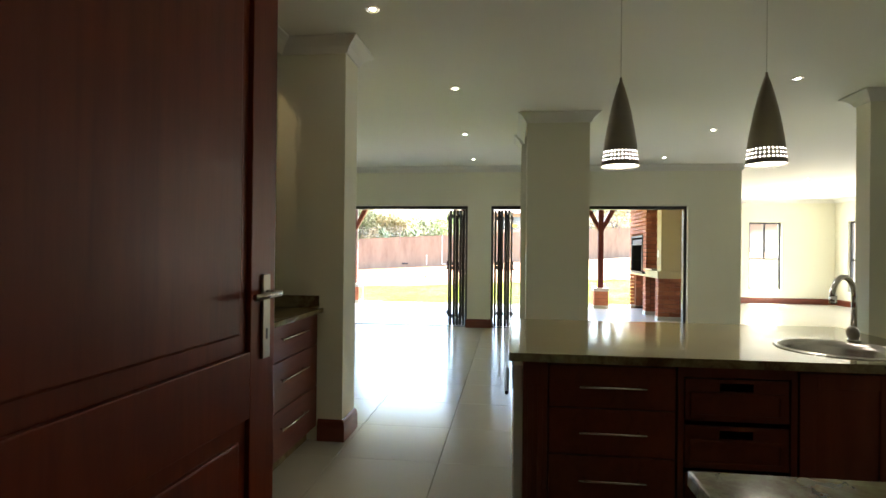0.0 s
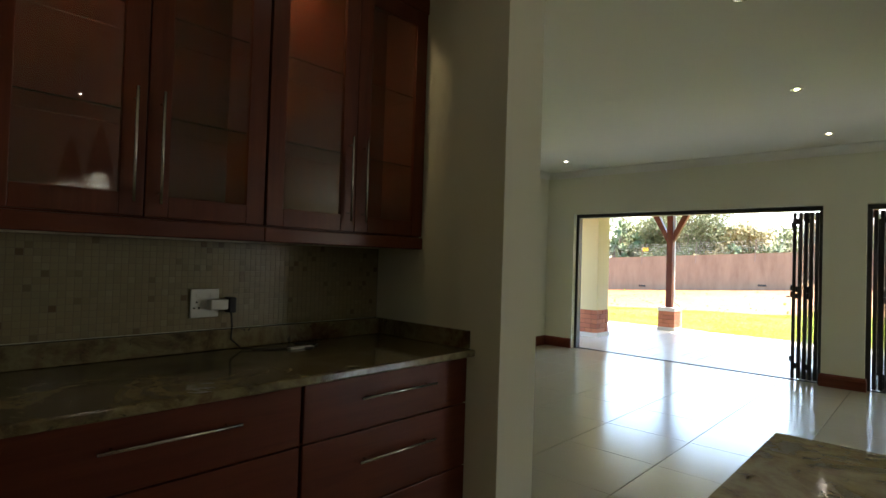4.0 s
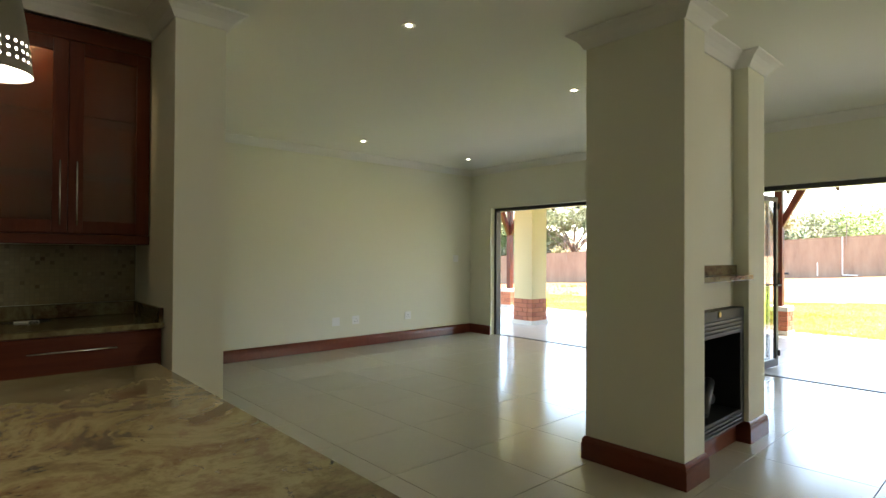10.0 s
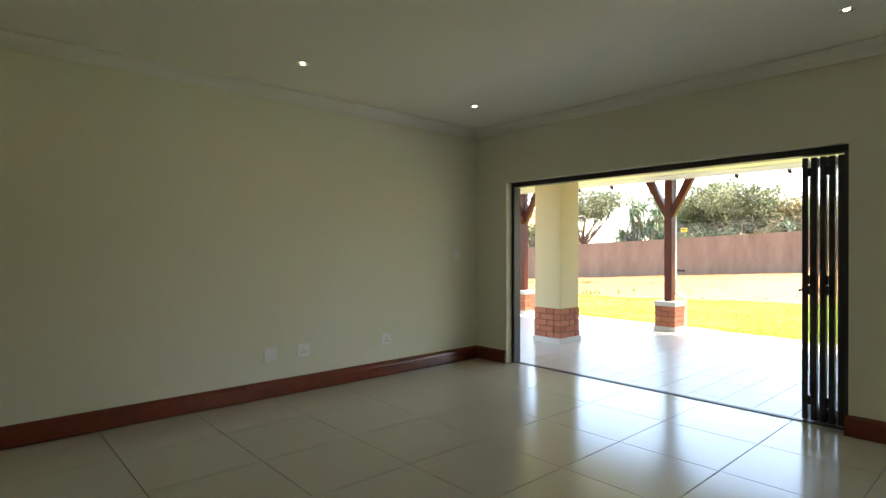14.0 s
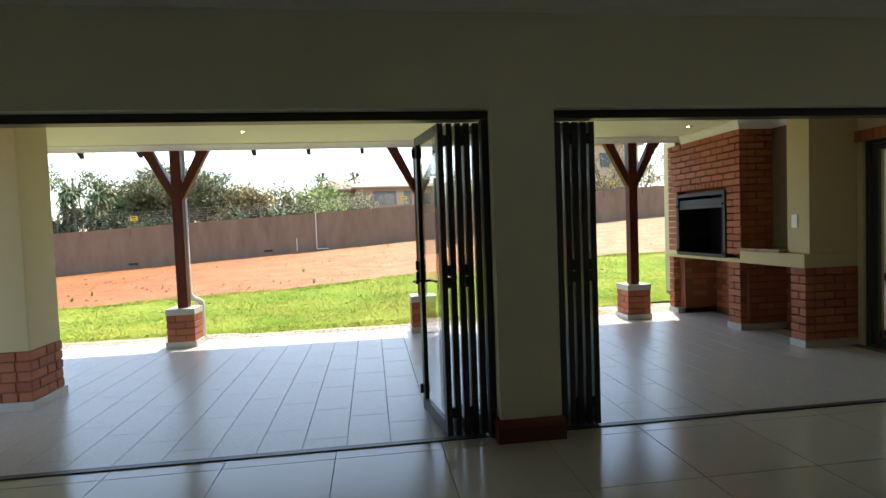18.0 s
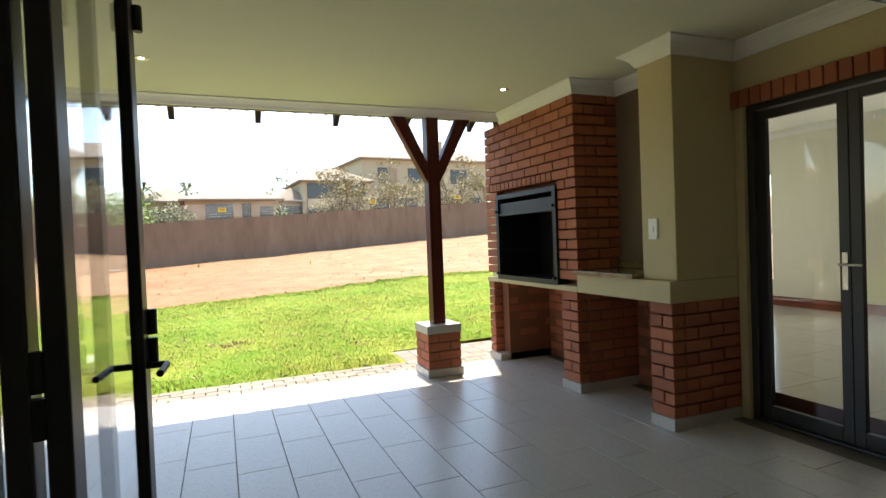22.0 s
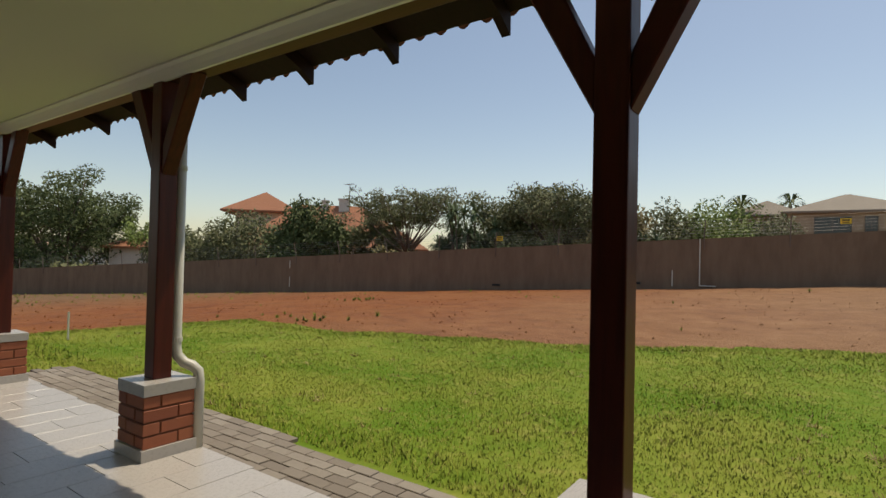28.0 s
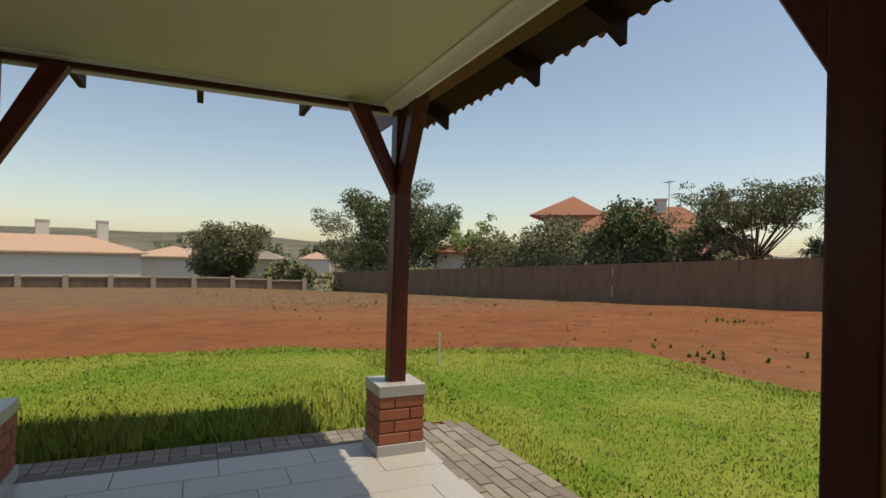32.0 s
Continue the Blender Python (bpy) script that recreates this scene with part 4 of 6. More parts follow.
part("frame", boxes((0, 0.022, 0, 0.98, 0.1, IZ - 0.036), (0.418, 0.44, 0, 0.98, 0.1, IZ - 0.036), (0.022, 0.418, 0, 0.98, 0.1, 0.122), (0.022, 0.418, 0, 0.98, 0.855, IZ - 0.036), (0.022, 0.418, 0.5, 0.52, 0.122, 0.855)), M_CHERRY, ibk)
for z in (0.124, 0.31, 0.496, 0.682):
    bk = thing("storage_basket", 1.117, 1.914, z, "dark wooden pull-out basket with a cut grip", "basket", "island baskets")
    part("front", boxes((0, 0.385, 0, 0.018, 0, 0.115), (0, 0.13, 0, 0.018, 0.115, 0.165), (0.255, 0.385, 0, 0.018, 0.115, 0.165), (0.13, 0.255, 0, 0.018, 0.15, 0.165), bevel=0.002), M_CHERRYX, bk)
    part("rim", boxes((0.02, 0.365, -0.006, 0, 0.012, 0.026), (0.02, 0.365, -0.006, 0, 0.098, 0.112), (0.02, 0.034, -0.006, 0, 0.026, 0.098), (0.351, 0.365, -0.006, 0, 0.026, 0.098), bevel=0.002), M_CHERRYX, bk)
    part("box", boxes((0.004, 0.02, 0.019, 0.45, 0, 0.13), (0.365, 0.381, 0.019, 0.45, 0, 0.13), (0.02, 0.365, 0.019, 0.45, 0, 0.012)), M_CHERRY, bk)
idr = thing("sink_cabinet", 1.535, 1.91, 0, "cherry wood island cabinet with panelled doors under the sink", "cabinet")
part("body", boxes((0, 0.7, 0.022, 0.06, 0.1, IZ - 0.036), (0.68, 0.7, 0.06, 0.98, 0.1, IZ - 0.036), (0, 0.68, 0.96, 0.98, 0.1, IZ - 0.036), (0, 0.68, 0.06, 0.96, 0.1, 0.12)), M_CHERRY, idr)
for k in range(2):
    dr = part("door", framed(bmesh.new(), 0.004 + 0.348 * k, 0.348 + 0.348 * k, 0.105, 0.885, 0.021, 0.021, 0.06, "x"), M_CHERRY, idr)
    part("panel", boxes((0.06 + 0.348 * k, 0.292 + 0.348 * k, 0.008, 0.014, 0.16, 0.83), bevel=0.002), M_CHERRY, dr)
ip = thing("island_plinth", 0.545, 1.985, 0, "granite plinth under the island", "plinth")
part("plinth", boxes((0, 1.62, 0, 0.86, 0, 0.1)), M_GRANITE, ip)

# counter beside the doorway
fc = thing("granite_counter", 0.76, -0.035, 0.93, "polished granite counter beside the doorway", "worktop")
part("slab", boxes((0, 2.2, 0, 0.79, -0.034, 0), bevel=0.006), M_GRANITE, fc)
fb2 = thing("base_cabinet_run", 0.79, -0.035, 0, "cherry wood base cabinet under the doorway counter", "cabinet")
part("body", boxes((0, 2.14, 0.0, 0.72, 0.1, 0.894)), M_CHERRY, fb2)
for k in range(4):
    dr = part("door", boxes((0.01 + 0.532 * k, 0.532 + 0.532 * k, 0.721, 0.742, 0.11, 0.89), bevel=0.003), M_CHERRY, fb2)
part("plinth", boxes((0.03, 2.1, 0.0, 0.66, 0, 0.1)), M_GRANITE, fb2)


# pendants
def pendant(x, y):
    z0 = 1.768
    p = thing("pendant_lamp", x, y, z0, "brushed steel cone pendant lamp with a pierced rim, switched on", "pendant lamp", "island pendants")
    prof = [(0.092, 0.0), (0.0915, 0.012), (0.082, 0.085), (0.076, 0.13), (0.066, 0.19), (0.053, 0.26), (0.037, 0.33), (0.02, 0.39), (0.008, 0.425), (0.005, 0.445)]
    part("cone", lathe(bmesh.new(), prof[2:], sides=40), M_CONE, p, "", True)
    # pierced band: small open windows between steel webs
    bm = bmesh.new()
    n, rows = 90, 13
    grid = []
    for j in range(rows + 1):
        f = j / rows
        r, z = 0.0918 + (0.082 - 0.0918) * f, 0.0 + 0.085 * f
        grid.append([bm.verts.new((r * math.cos(2 * math.pi * k / n), r * math.sin(2 * math.pi * k / n), z)) for k in range(n)])
    for j in range(rows):
        for k in range(n):
            if j in (4, 7, 10) and k % 3 == 0:
                continue
            bm.faces.new((grid[j][k], grid[j][(k + 1) % n], grid[j + 1][(k + 1) % n], grid[j + 1][k]))
    part("pierced_rim", bm, M_CONE, p, "pierced steel rim", True)
    part("diffuser", lathe(bmesh.new(), [(0, 0.022), (0.05, 0.02), (0.084, 0.008), (0.086, 0.012), (0.077, 0.082), (0.03, 0.09), (0, 0.09)], sides=40), M_PENDANT, p, "glowing white diffuser", True)
    part("cord", tube(bmesh.new(), [(0, 0, 0.44), (0, 0, CEIL - z0 - 0.02)], 0.0022, 6), M_GREYPL, p)
    part("ceiling_rose", lathe(bmesh.new(), [(0, CEIL - z0 - 0.03), (0.04, CEIL - z0 - 0.022), (0.045, CEIL - z0 - 0.001), (0, CEIL - z0 - 0.001)]), M_STEEL, p)
    lamp = new("pendant_light", bpy.data.lights.new("pendant_light", "SPOT"))
    lamp.data.energy, lamp.data.spot_size, lamp.data.spot_blend, lamp.data.shadow_soft_size, lamp.data.color = 0.5, radians(120), 0.6, 0.05, (1, 0.92, 0.78)
    lamp.matrix_world = look((x, y, z0 - 0.01), (x, y, 0))


pendant(0.968, 2.46)
pendant(1.642, 2.44)


# downlights
def downlight(x, y, z, lit=True):
    p = thing("downlight", x, y, z, "small round recessed ceiling downlight" + (", switched on" if lit else ""), "downlight", "ceiling downlights")
    part("ring", lathe(bmesh.new(), [(0.018, -0.001), (0.021, -0.003), (0.042, -0.006), (0.046, -0.003), (0.046, -0.001)], sides=24), M_STEEL, p, "", True)
    part("bulb", lathe(bmesh.new(), [(0.0, -0.0025), (0.017, -0.0032), (0.018, -0.001)], sides=20), M_BULB, p, "glowing bulb")


for x, y in ((-3.26, 8.25), (-3.26, 6.325), (-3.34, 4.52), (-0.16, 8.336), (-0.143, 6.48), (-0.078, 4.556), (2.81, 4.525), (2.824, 6.453), (2.79, 8.363), (-0.425, 2.905), (2.8, 2.75), (6.2, 11.0), (7.6, 13.0)):
    downlight(x, y, CEIL)
for x, y in ((2.93, 12.14), (0.263, 12.08), (-2.45, 12.1), (-5.145, 12.04)):
    downlight(x, y, VCEIL)

# fireplace insert and mantel
fp = thing("fireplace_insert", 1.17, 6.23, 0.15, "black steel fireplace insert with slatted vents", "fireplace")
for name, row in (("side_frame", (-0.3, 0.02, -0.428, -0.36, 0.0, 0.828)), ("side_frame", (-0.3, 0.02, 0.36, 0.428, 0.0, 0.828)), ("top_panel", (-0.3, 0.02, -0.359, 0.359, 0.65, 0.828)), ("bottom_panel", (-0.3, 0.02, -0.359, 0.359, 0, 0.1))):
    part(name, boxes(row, bevel=0.003), M_BLACK, fp)
for k in range(4):
    part("vent_slat", boxes((0.0205, 0.034, -0.35, 0.35, 0.67 + 0.026 * k, 0.682 + 0.026 * k), bevel=0.002), M_SLAT, fp, "dark grey steel vent slat")
for k in range(3):
    part("vent_slat", boxes((0.0205, 0.034, -0.35, 0.35, 0.015 + 0.026 * k, 0.027 + 0.026 * k), bevel=0.002), M_SLAT, fp, "dark grey steel vent slat")
part("firebox", boxes((-0.3, -0.28, -0.36, 0.36, 0.1, 0.65)), M_BLACK, fp)
part("badge", tube(bmesh.new(), [(0.0205, -0.02, 0.8), (0.026, -0.02, 0.8)], 0.02, 16), M_BRASS, fp, "round brass badge")
part("log", tube(bmesh.new(), [(-0.15, -0.22, 0.16), (-0.1, 0.0, 0.2), (-0.15, 0.22, 0.17)], 0.05, 10), M_SLAT, fp, "charred imitation log", True)
part("log", tube(bmesh.new(), [(-0.05, -0.12, 0.14), (-0.08, 0.02, 0.25), (-0.12, 0.16, 0.3)], 0.04, 10), M_SLAT, fp, "charred imitation log", True)
mn = thing("mantel_shelf", 1.12, 6.23, 1.175, "granite mantel shelf in the fireplace recess", "mantel shelf")
part("slab", boxes((-0.001, 0.135, -0.428, 0.428, 0, 0.035), bevel=0.005), M_GRANITE, mn)
part("upstand", boxes((0.001, 0.022, -0.428, 0.428, 0.036, 0.105), bevel=0.003), M_GRANITE, mn)


# doors
def panel_door(name, label, w=0.82, h=2.03):
    """A panelled leaf standing along +y from its hinge."""
    p = new(name)
    tagged(p, label, "door")
    bm = bmesh.new()
    for y0, y1, z0, z1 in ((0, 0.115, 0, h), (w - 0.115, w, 0, h), (0.115, w - 0.115, 0, 0.2), (0.115, w - 0.115, h - 0.115, h), (0.115, w - 0.115, 0.95, 1.1)):
        block(bm, -0.021, 0.021, y0, y1, z0, z1, 0.003)
    part("frame", bm, M_MAHOG, p)
    for z0, z1 in ((0.2, 0.95), (1.1, h - 0.115)):
        part("panel", boxes((-0.01, 0.01, 0.112, w - 0.112, z0 - 0.003, z1 + 0.003), (-0.017, 0.017, 0.15, w - 0.15, z0 + 0.04, z1 - 0.04), bevel=0.006), M_MAHOG, p)
    return p


kd = panel_door("kitchen_door", "open mahogany panel door with a steel lever handle", 0.94, 2.06)
kd.matrix_basis = pose(-0.207, 0.012, 0.008, 0, 0, -2.3)
for s in (1, -1):
    pl = part("lock_plate", boxes((s * 0.0212 if s > 0 else -0.0285, 0.0285 if s > 0 else -0.0212, 0.868, 0.902, 1.075, 1.272), bevel=0.002), M_CONE, kd, "worn steel lock plate")
    part("lever", tube(tube(bmesh.new(), [(s * 0.028, 0.885, 1.228), (s * 0.06, 0.885, 1.228)], 0.008, 10), [(s * 0.058, 0.892, 1.228), (s * 0.06, 0.775, 1.226)], 0.008, 10), M_STEEL, pl, "steel lever", True)
    part("keyhole", boxes((s * 0.0286 if s > 0 else -0.0292, 0.0292 if s > 0 else -0.0286, 0.881, 0.889, 1.12, 1.145)), M_BLACK, pl)
pd = panel_door("pantry_door", "closed mahogany panel door in the kitchen wall", 0.81, 2.23)
pd.matrix_basis = pose(-0.955, 0.59, 0.008)


# small wall fittings
def wall_plate(x, y, z, rz, kind, label):
    p = thing(kind, x, y, z, label, "socket" if "socket" in kind else "switch", "living room sockets", rz)
    part("plate", boxes((-0.06, 0.06, -0.009, 0, -0.06, 0.06), bevel=0.004), M_WHITE, p)
    if kind == "wall_socket":
        for a, b in ((-0.02, -0.02), (0.02, -0.02), (0, 0.012)):
            part("pin_hole", tube(bmesh.new(), [(a, -0.0085, b), (a, -0.0098, b)], 0.006, 8), M_BLACK, p)
        part("switch", boxes((0.025, 0.042, -0.013, -0.0092, 0.022, 0.045), bevel=0.001), M_WHITE, p)


wall_plate(XL, 6.42, 0.385, 90, "blank_wall_plate", "plain white cover plate on the cream wall")
wall_plate(XL, 6.75, 0.388, 90, "wall_socket", "white wall socket above the skirting")
wall_plate(XL, 7.716, 0.386, 90, "wall_socket", "white wall socket above the skirting")
wall_plate(XL, 8.75, 1.28, 90, "wall_switch", "white wall switch near the room corner")

# ---- roof over veranda and house ----
EAVE_Y, EAVE_Z, SLOPE = 13.6, 2.596, math.tan(radians(21))


def clay_material():
    m, nt, b = shader("clay_roof_tile", (0.36, 0.13, 0.07), 0.8)
    v = world_coords(nt)
    n = noise_tex(nt, v, 3, 6, 0.7)
    c = ramp(nt, n, [(0.3, (0.2, 0.075, 0.045)), (0.55, (0.34, 0.13, 0.07)), (0.8, (0.4, 0.18, 0.1))])
    nt.links.new(c, b.inputs["Base Color"])
    relief(nt, b, noise_tex(nt, v, 60, 3), 0.4, 0.004)
    return m


M_CLAY = clay_material()


def wavy_roof(name, x0, x1, y0, z0, depth, slope, material, label):
    """A tiled slope that rises away from its wavy lower edge."""
    nx = int((x1 - x0) / 0.15) * 8
    verts, faces = [], []
    rows = [0.0, 0.004] + [0.36 * k for k in range(1, int(depth / 0.36) + 1)]
    for j, d in enumerate(rows):
        for i in range(nx + 1):
            x = x0 + (x1 - x0) * i / nx
            wave = 0.022 * math.sin(2 * math.pi * (x - x0) / 0.15)
            verts.append((x, y0 - d, z0 + d * slope + wave - (0.0 if j else 0.016)))
    for j in range(len(rows) - 1):
        for i in range(nx):
            a = j * (nx + 1) + i
            faces.append((a, a + 1, a + nx + 2, a + nx + 1))
    mesh = bpy.data.meshes.new(name)
    mesh.from_pydata(verts, [], faces)
    mesh.shade_smooth()
    mesh.materials.append(material)
    return tagged(new(name, mesh), label, "", "", "structure")


wavy_roof("roof_veranda", -7.7, 4.2, EAVE_Y, EAVE_Z + 0.03, 7.6, SLOPE, M_CLAY, "terracotta tiled veranda roof with a wavy eave")
structure("roof_house", boxes((XL - 0.6, XR + 0.9, -2.6, YB - 0.2, CEIL + 0.13, CEIL + 0.25), (4.25, XR + 0.9, YB - 0.2, 13.2, CEIL + 0.13, CEIL + 0.25), (4.75, XR + 0.9, 13.2, YEND + 0.4, CEIL + 0.13, CEIL + 0.25)), M_CLAY, "house roof slab above the rooms")
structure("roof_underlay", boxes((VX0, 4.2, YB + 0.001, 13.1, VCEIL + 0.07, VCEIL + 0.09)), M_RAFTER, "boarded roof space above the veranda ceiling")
structure("wall_roof_gap", boxes((XL - WT, 4.2, YF + 0.05, YB - 0.02, CEIL + 0.121, 4.4)), M_OUTPLASTER, "upper house wall under the roof")


def rafter(x, rz=0, y=13.1, z=EAVE_Z):
    p = thing("rafter_tail", x, y, z, "dark timber rafter tail under the tiled eave", "rafter", "eave rafters", rz)
    bm = bmesh.new()
    prof = [(0.0, 0.09), (0.0, 0.17), (0.46, -0.012), (0.46, -0.125), (0.36, -0.06)]
    ring = [[bm.verts.new((s, a, b)) for a, b in prof] for s in (-0.025, 0.025)]
    bm.faces.new(ring[0])
    bm.faces.new(ring[1][::-1])
    for i in range(5):
        bm.faces.new((ring[0][i], ring[0][(i + 1) % 5], ring[1][(i + 1) % 5], ring[1][i]))
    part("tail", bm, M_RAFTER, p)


for k in range(-10, 4):
    rafter(1.06 + 0.737 * k if k > -10 else -6.9)
for k in range(5):
    p = thing("rafter_tail", -6.86, 9.43 + 0.745 * k, VCEIL + 0.04, "dark timber rafter end at the open side", "rafter", "side rafters")
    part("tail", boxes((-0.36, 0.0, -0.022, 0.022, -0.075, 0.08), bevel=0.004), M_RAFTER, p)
structure("trim_fascia", boxes((-7.68, 4.2, 13.132, 13.15, VCEIL - 0.03, VCEIL + 0.16)), M_BEAM, "dark red board behind the rafter tails")

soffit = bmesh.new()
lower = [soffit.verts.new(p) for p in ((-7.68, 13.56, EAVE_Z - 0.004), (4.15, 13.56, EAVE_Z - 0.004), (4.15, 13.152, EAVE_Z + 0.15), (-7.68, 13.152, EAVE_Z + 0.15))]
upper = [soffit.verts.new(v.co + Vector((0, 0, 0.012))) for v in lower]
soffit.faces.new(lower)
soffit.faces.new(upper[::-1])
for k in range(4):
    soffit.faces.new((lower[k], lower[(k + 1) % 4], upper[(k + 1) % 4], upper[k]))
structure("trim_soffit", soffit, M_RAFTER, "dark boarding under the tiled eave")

# downpipes
def downpipe(x, y):
    p = thing("downpipe", x, y, 0, "cream plastic downpipe beside a veranda post", "downpipe")
    part("pipe", tube(bmesh.new(), [(0, 0, 2.5), (0, 0, 0.68), (0.01, 0.01, 0.62), (0.045, 0.04, 0.575), (0.085, 0.075, 0.555), (0.115, 0.1, 0.52), (0.12, 0.105, 0.46), (0.12, 0.105, 0.0)], 0.036, 14), M_GREYPL, p, "", True)
    for z in (0.72, 1.9):
        part("bracket", lathe(bmesh.new(), [(0.037, z), (0.042, z), (0.042, z + 0.03), (0.037, z + 0.03)], closed=True, sides=16), M_GREYPL, p)


downpipe(-3.45, PY + 0.1)
downpipe(2.63, PY + 0.1)

# ---- garden ----
PHI = math.atan(0.19)


def wall_y(x):
    return 35.0 + 0.19 * (x + 4.0)


def ground_z(x, y):
    s = (y - 14.5) / max(4.0, wall_y(x) - 14.5)
    a = min(1.6, max(0.0, s)) ** 1.15
    far = 0.35 + 0.055 * (min(max(x, -75), 60) + 4.0)
    near = 0.045 * min(0.0, max(x, -75) + 9.0)
    return -0.07 + a * (far + 0.07) + (1 - min(1.0, a)) * near


def soft_normal(nt, b, up):
    """Leans the normals of small blades and leaves towards the sky, as light passing through them does."""
    g = nt.nodes.new("ShaderNodeNewGeometry")
    add = nt.nodes.new("ShaderNodeVectorMath")
    add.operation = "ADD"
    add.inputs[1].default_value = (0, 0, up)
    unit = nt.nodes.new("ShaderNodeVectorMath")
    unit.operation = "NORMALIZE"
    nt.links.new(g.outputs["Normal"], add.inputs[0])
    nt.links.new(add.outputs[0], unit.inputs[0])
    nt.links.new(unit.outputs[0], b.inputs["Normal"])


def soil_material():
    m, nt, b = shader("red_garden_soil", (0.33, 0.14, 0.065), 0.95)
    v = world_coords(nt)
    n0, n1, n2 = noise_tex(nt, v, 0.22, 4), noise_tex(nt, v, 1.3, 7, 0.7), noise_tex(nt, v, 14, 6, 0.75)
    c = ramp(nt, n1, [(0.25, (0.12, 0.034, 0.006)), (0.5, (0.22, 0.062, 0.009)), (0.75, (0.3, 0.11, 0.022))])
    c = blend(nt, ramp(nt, n0, [(0.42, (0, 0, 0)), (0.65, (0.7, 0.7, 0.7))]), c, (0.26, 0.1, 0.024))
    c = blend(nt, ramp(nt, n2, [(0.55, (0, 0, 0)), (0.72, (0.6, 0.6, 0.6))]), c, (0.13, 0.055, 0.025))
    nt.links.new(c, b.inputs["Base Color"])
    # paler, sandier ground on the higher side
    g = nt.nodes.new("ShaderNodeSeparateXYZ")
    nt.links.new(v, g.inputs[0])
    sand = nt.nodes.new("ShaderNodeMapRange")
    for key, value in (("From Min", -10.0), ("From Max", 7.0), ("To Min", 0.0), ("To Max", 0.9)):
        sand.inputs[key].default_value = value
    nt.links.new(g.outputs[0], sand.inputs[0])
    c = blend(nt, sand.outputs[0], c, ramp(nt, n1, [(0.25, (0.2, 0.115, 0.055)), (0.55, (0.31, 0.2, 0.11)), (0.8, (0.4, 0.28, 0.17))]))
    # browner, weedy ground on the low side
    low = nt.nodes.new("ShaderNodeMapRange")
    for key, value in (("From Min", -30.0), ("From Max", -17.0), ("To Min", 0.75), ("To Max", 0.0)):
        low.inputs[key].default_value = value
    nt.links.new(g.outputs[0], low.inputs[0])
    c = blend(nt, low.outputs[0], c, ramp(nt, n1, [(0.3, (0.1, 0.07, 0.03)), (0.6, (0.19, 0.12, 0.055)), (0.8, (0.25, 0.18, 0.09))]))
    # dry veld beyond the plot
    veld = nt.nodes.new("ShaderNodeMapRange")
    for key, value in (("From Min", -70.0), ("From Max", -62.0), ("To Min", 1.0), ("To Max", 0.0)):
        veld.inputs[key].default_value = value
    nt.links.new(g.outputs[0], veld.inputs[0])
    scrub = ramp(nt, noise_tex(nt, v, 0.05, 6, 0.7), [(0.35, (0.06, 0.07, 0.04)), (0.65, (0.2, 0.17, 0.11))])
    c = blend(nt, veld.outputs[0], c, scrub)
    nt.links.new(c, b.inputs["Base Color"])
    relief(nt, b, blend(nt, 0.5, n1, n2), 0.9, 0.06)
    return m


def lawn_material(name="lawn_turf", patch=(0.3, 0.31, 0.055)):
    m, nt, b = shader(name, (0.1, 0.17, 0.03), 0.8)
    v = world_coords(nt)
    n0, n1, n2 = noise_tex(nt, v, 0.55, 5, 0.65), noise_tex(nt, v, 6, 6, 0.7), noise_tex(nt, v, 34, 4, 0.7)
    g = nt.nodes.new("ShaderNodeNewGeometry")
    c = ramp(nt, g.outputs["Random Per Island"], [(0.0, (0.11, 0.2, 0.016)), (0.45, (0.16, 0.25, 0.022)), (0.8, (0.235, 0.29, 0.038)), (1.0, (0.38, 0.36, 0.12))])
    c = blend(nt, ramp(nt, n0, [(0.4, (0.55, 0.55, 0.55)), (0.6, (0, 0, 0))]), c, patch)
    c = blend(nt, ramp(nt, n1, [(0.53, (0, 0, 0)), (0.68, (0.5, 0.5, 0.5))]), c, (0.38, 0.34, 0.1))
    c = blend(nt, ramp(nt, n2, [(0.58, (0, 0, 0)), (0.72, (0.6, 0.6, 0.6))]), c, (0.1, 0.19, 0.018))
    nt.links.new(c, b.inputs["Base Color"])
    b.inputs["Specular IOR Level"].default_value = 0.08
    soft_normal(nt, b, 2.4)
    return m


M_SOIL, M_LAWN = soil_material(), lawn_material()


def sheet(name, xs, ys, height, material, keep=None, label="", kind="structure"):
    verts = [(x, y, height(x, y)) for y in ys for x in xs]
    n, faces = len(xs), []
    for j in range(len(ys) - 1):
        for i in range(n - 1):
            if keep is None or keep((xs[i] + xs[i + 1]) / 2, (ys[j] + ys[j + 1]) / 2):
                a = j * n + i
                faces.append((a, a + 1, a + n + 1, a + n))
    mesh = bpy.data.meshes.new(name)
    mesh.from_pydata(verts, [], faces)
    mesh.shade_smooth()
    mesh.materials.append(material)
    return tagged(new(name, mesh), label, "", "", kind)


def steps(a, b, fine0, fine1, fine, coarse):
    out, v = [], a
    while v < b:
        out.append(v)
        v += fine if fine0 <= v < fine1 else coarse
    return out + [b]


def rough_ground(x, y):
    z = ground_z(x, y)
    if y > 14 or x < -8:
        z += 0.05 * (noise.noise((x * 0.5, y * 0.5, 0)) + 0.5 * noise.noise((x * 2.1, y * 2.1, 3)))
    if x < -150:
        f = min(1.0, (-x - 150) / 220)
        z += (15 + 4 * noise.noise((x * 0.01, y * 0.012, 2))) * f * f * (3 - 2 * f)
    if -14 < x < 10 and 2 < y < 24:
        z -= 0.09 * min(1.0, max(0.0, lawn_edge(x, y) + 0.2))
    return z - 0.04 if (-7.2 < x < 10 and y < 14.6) else z


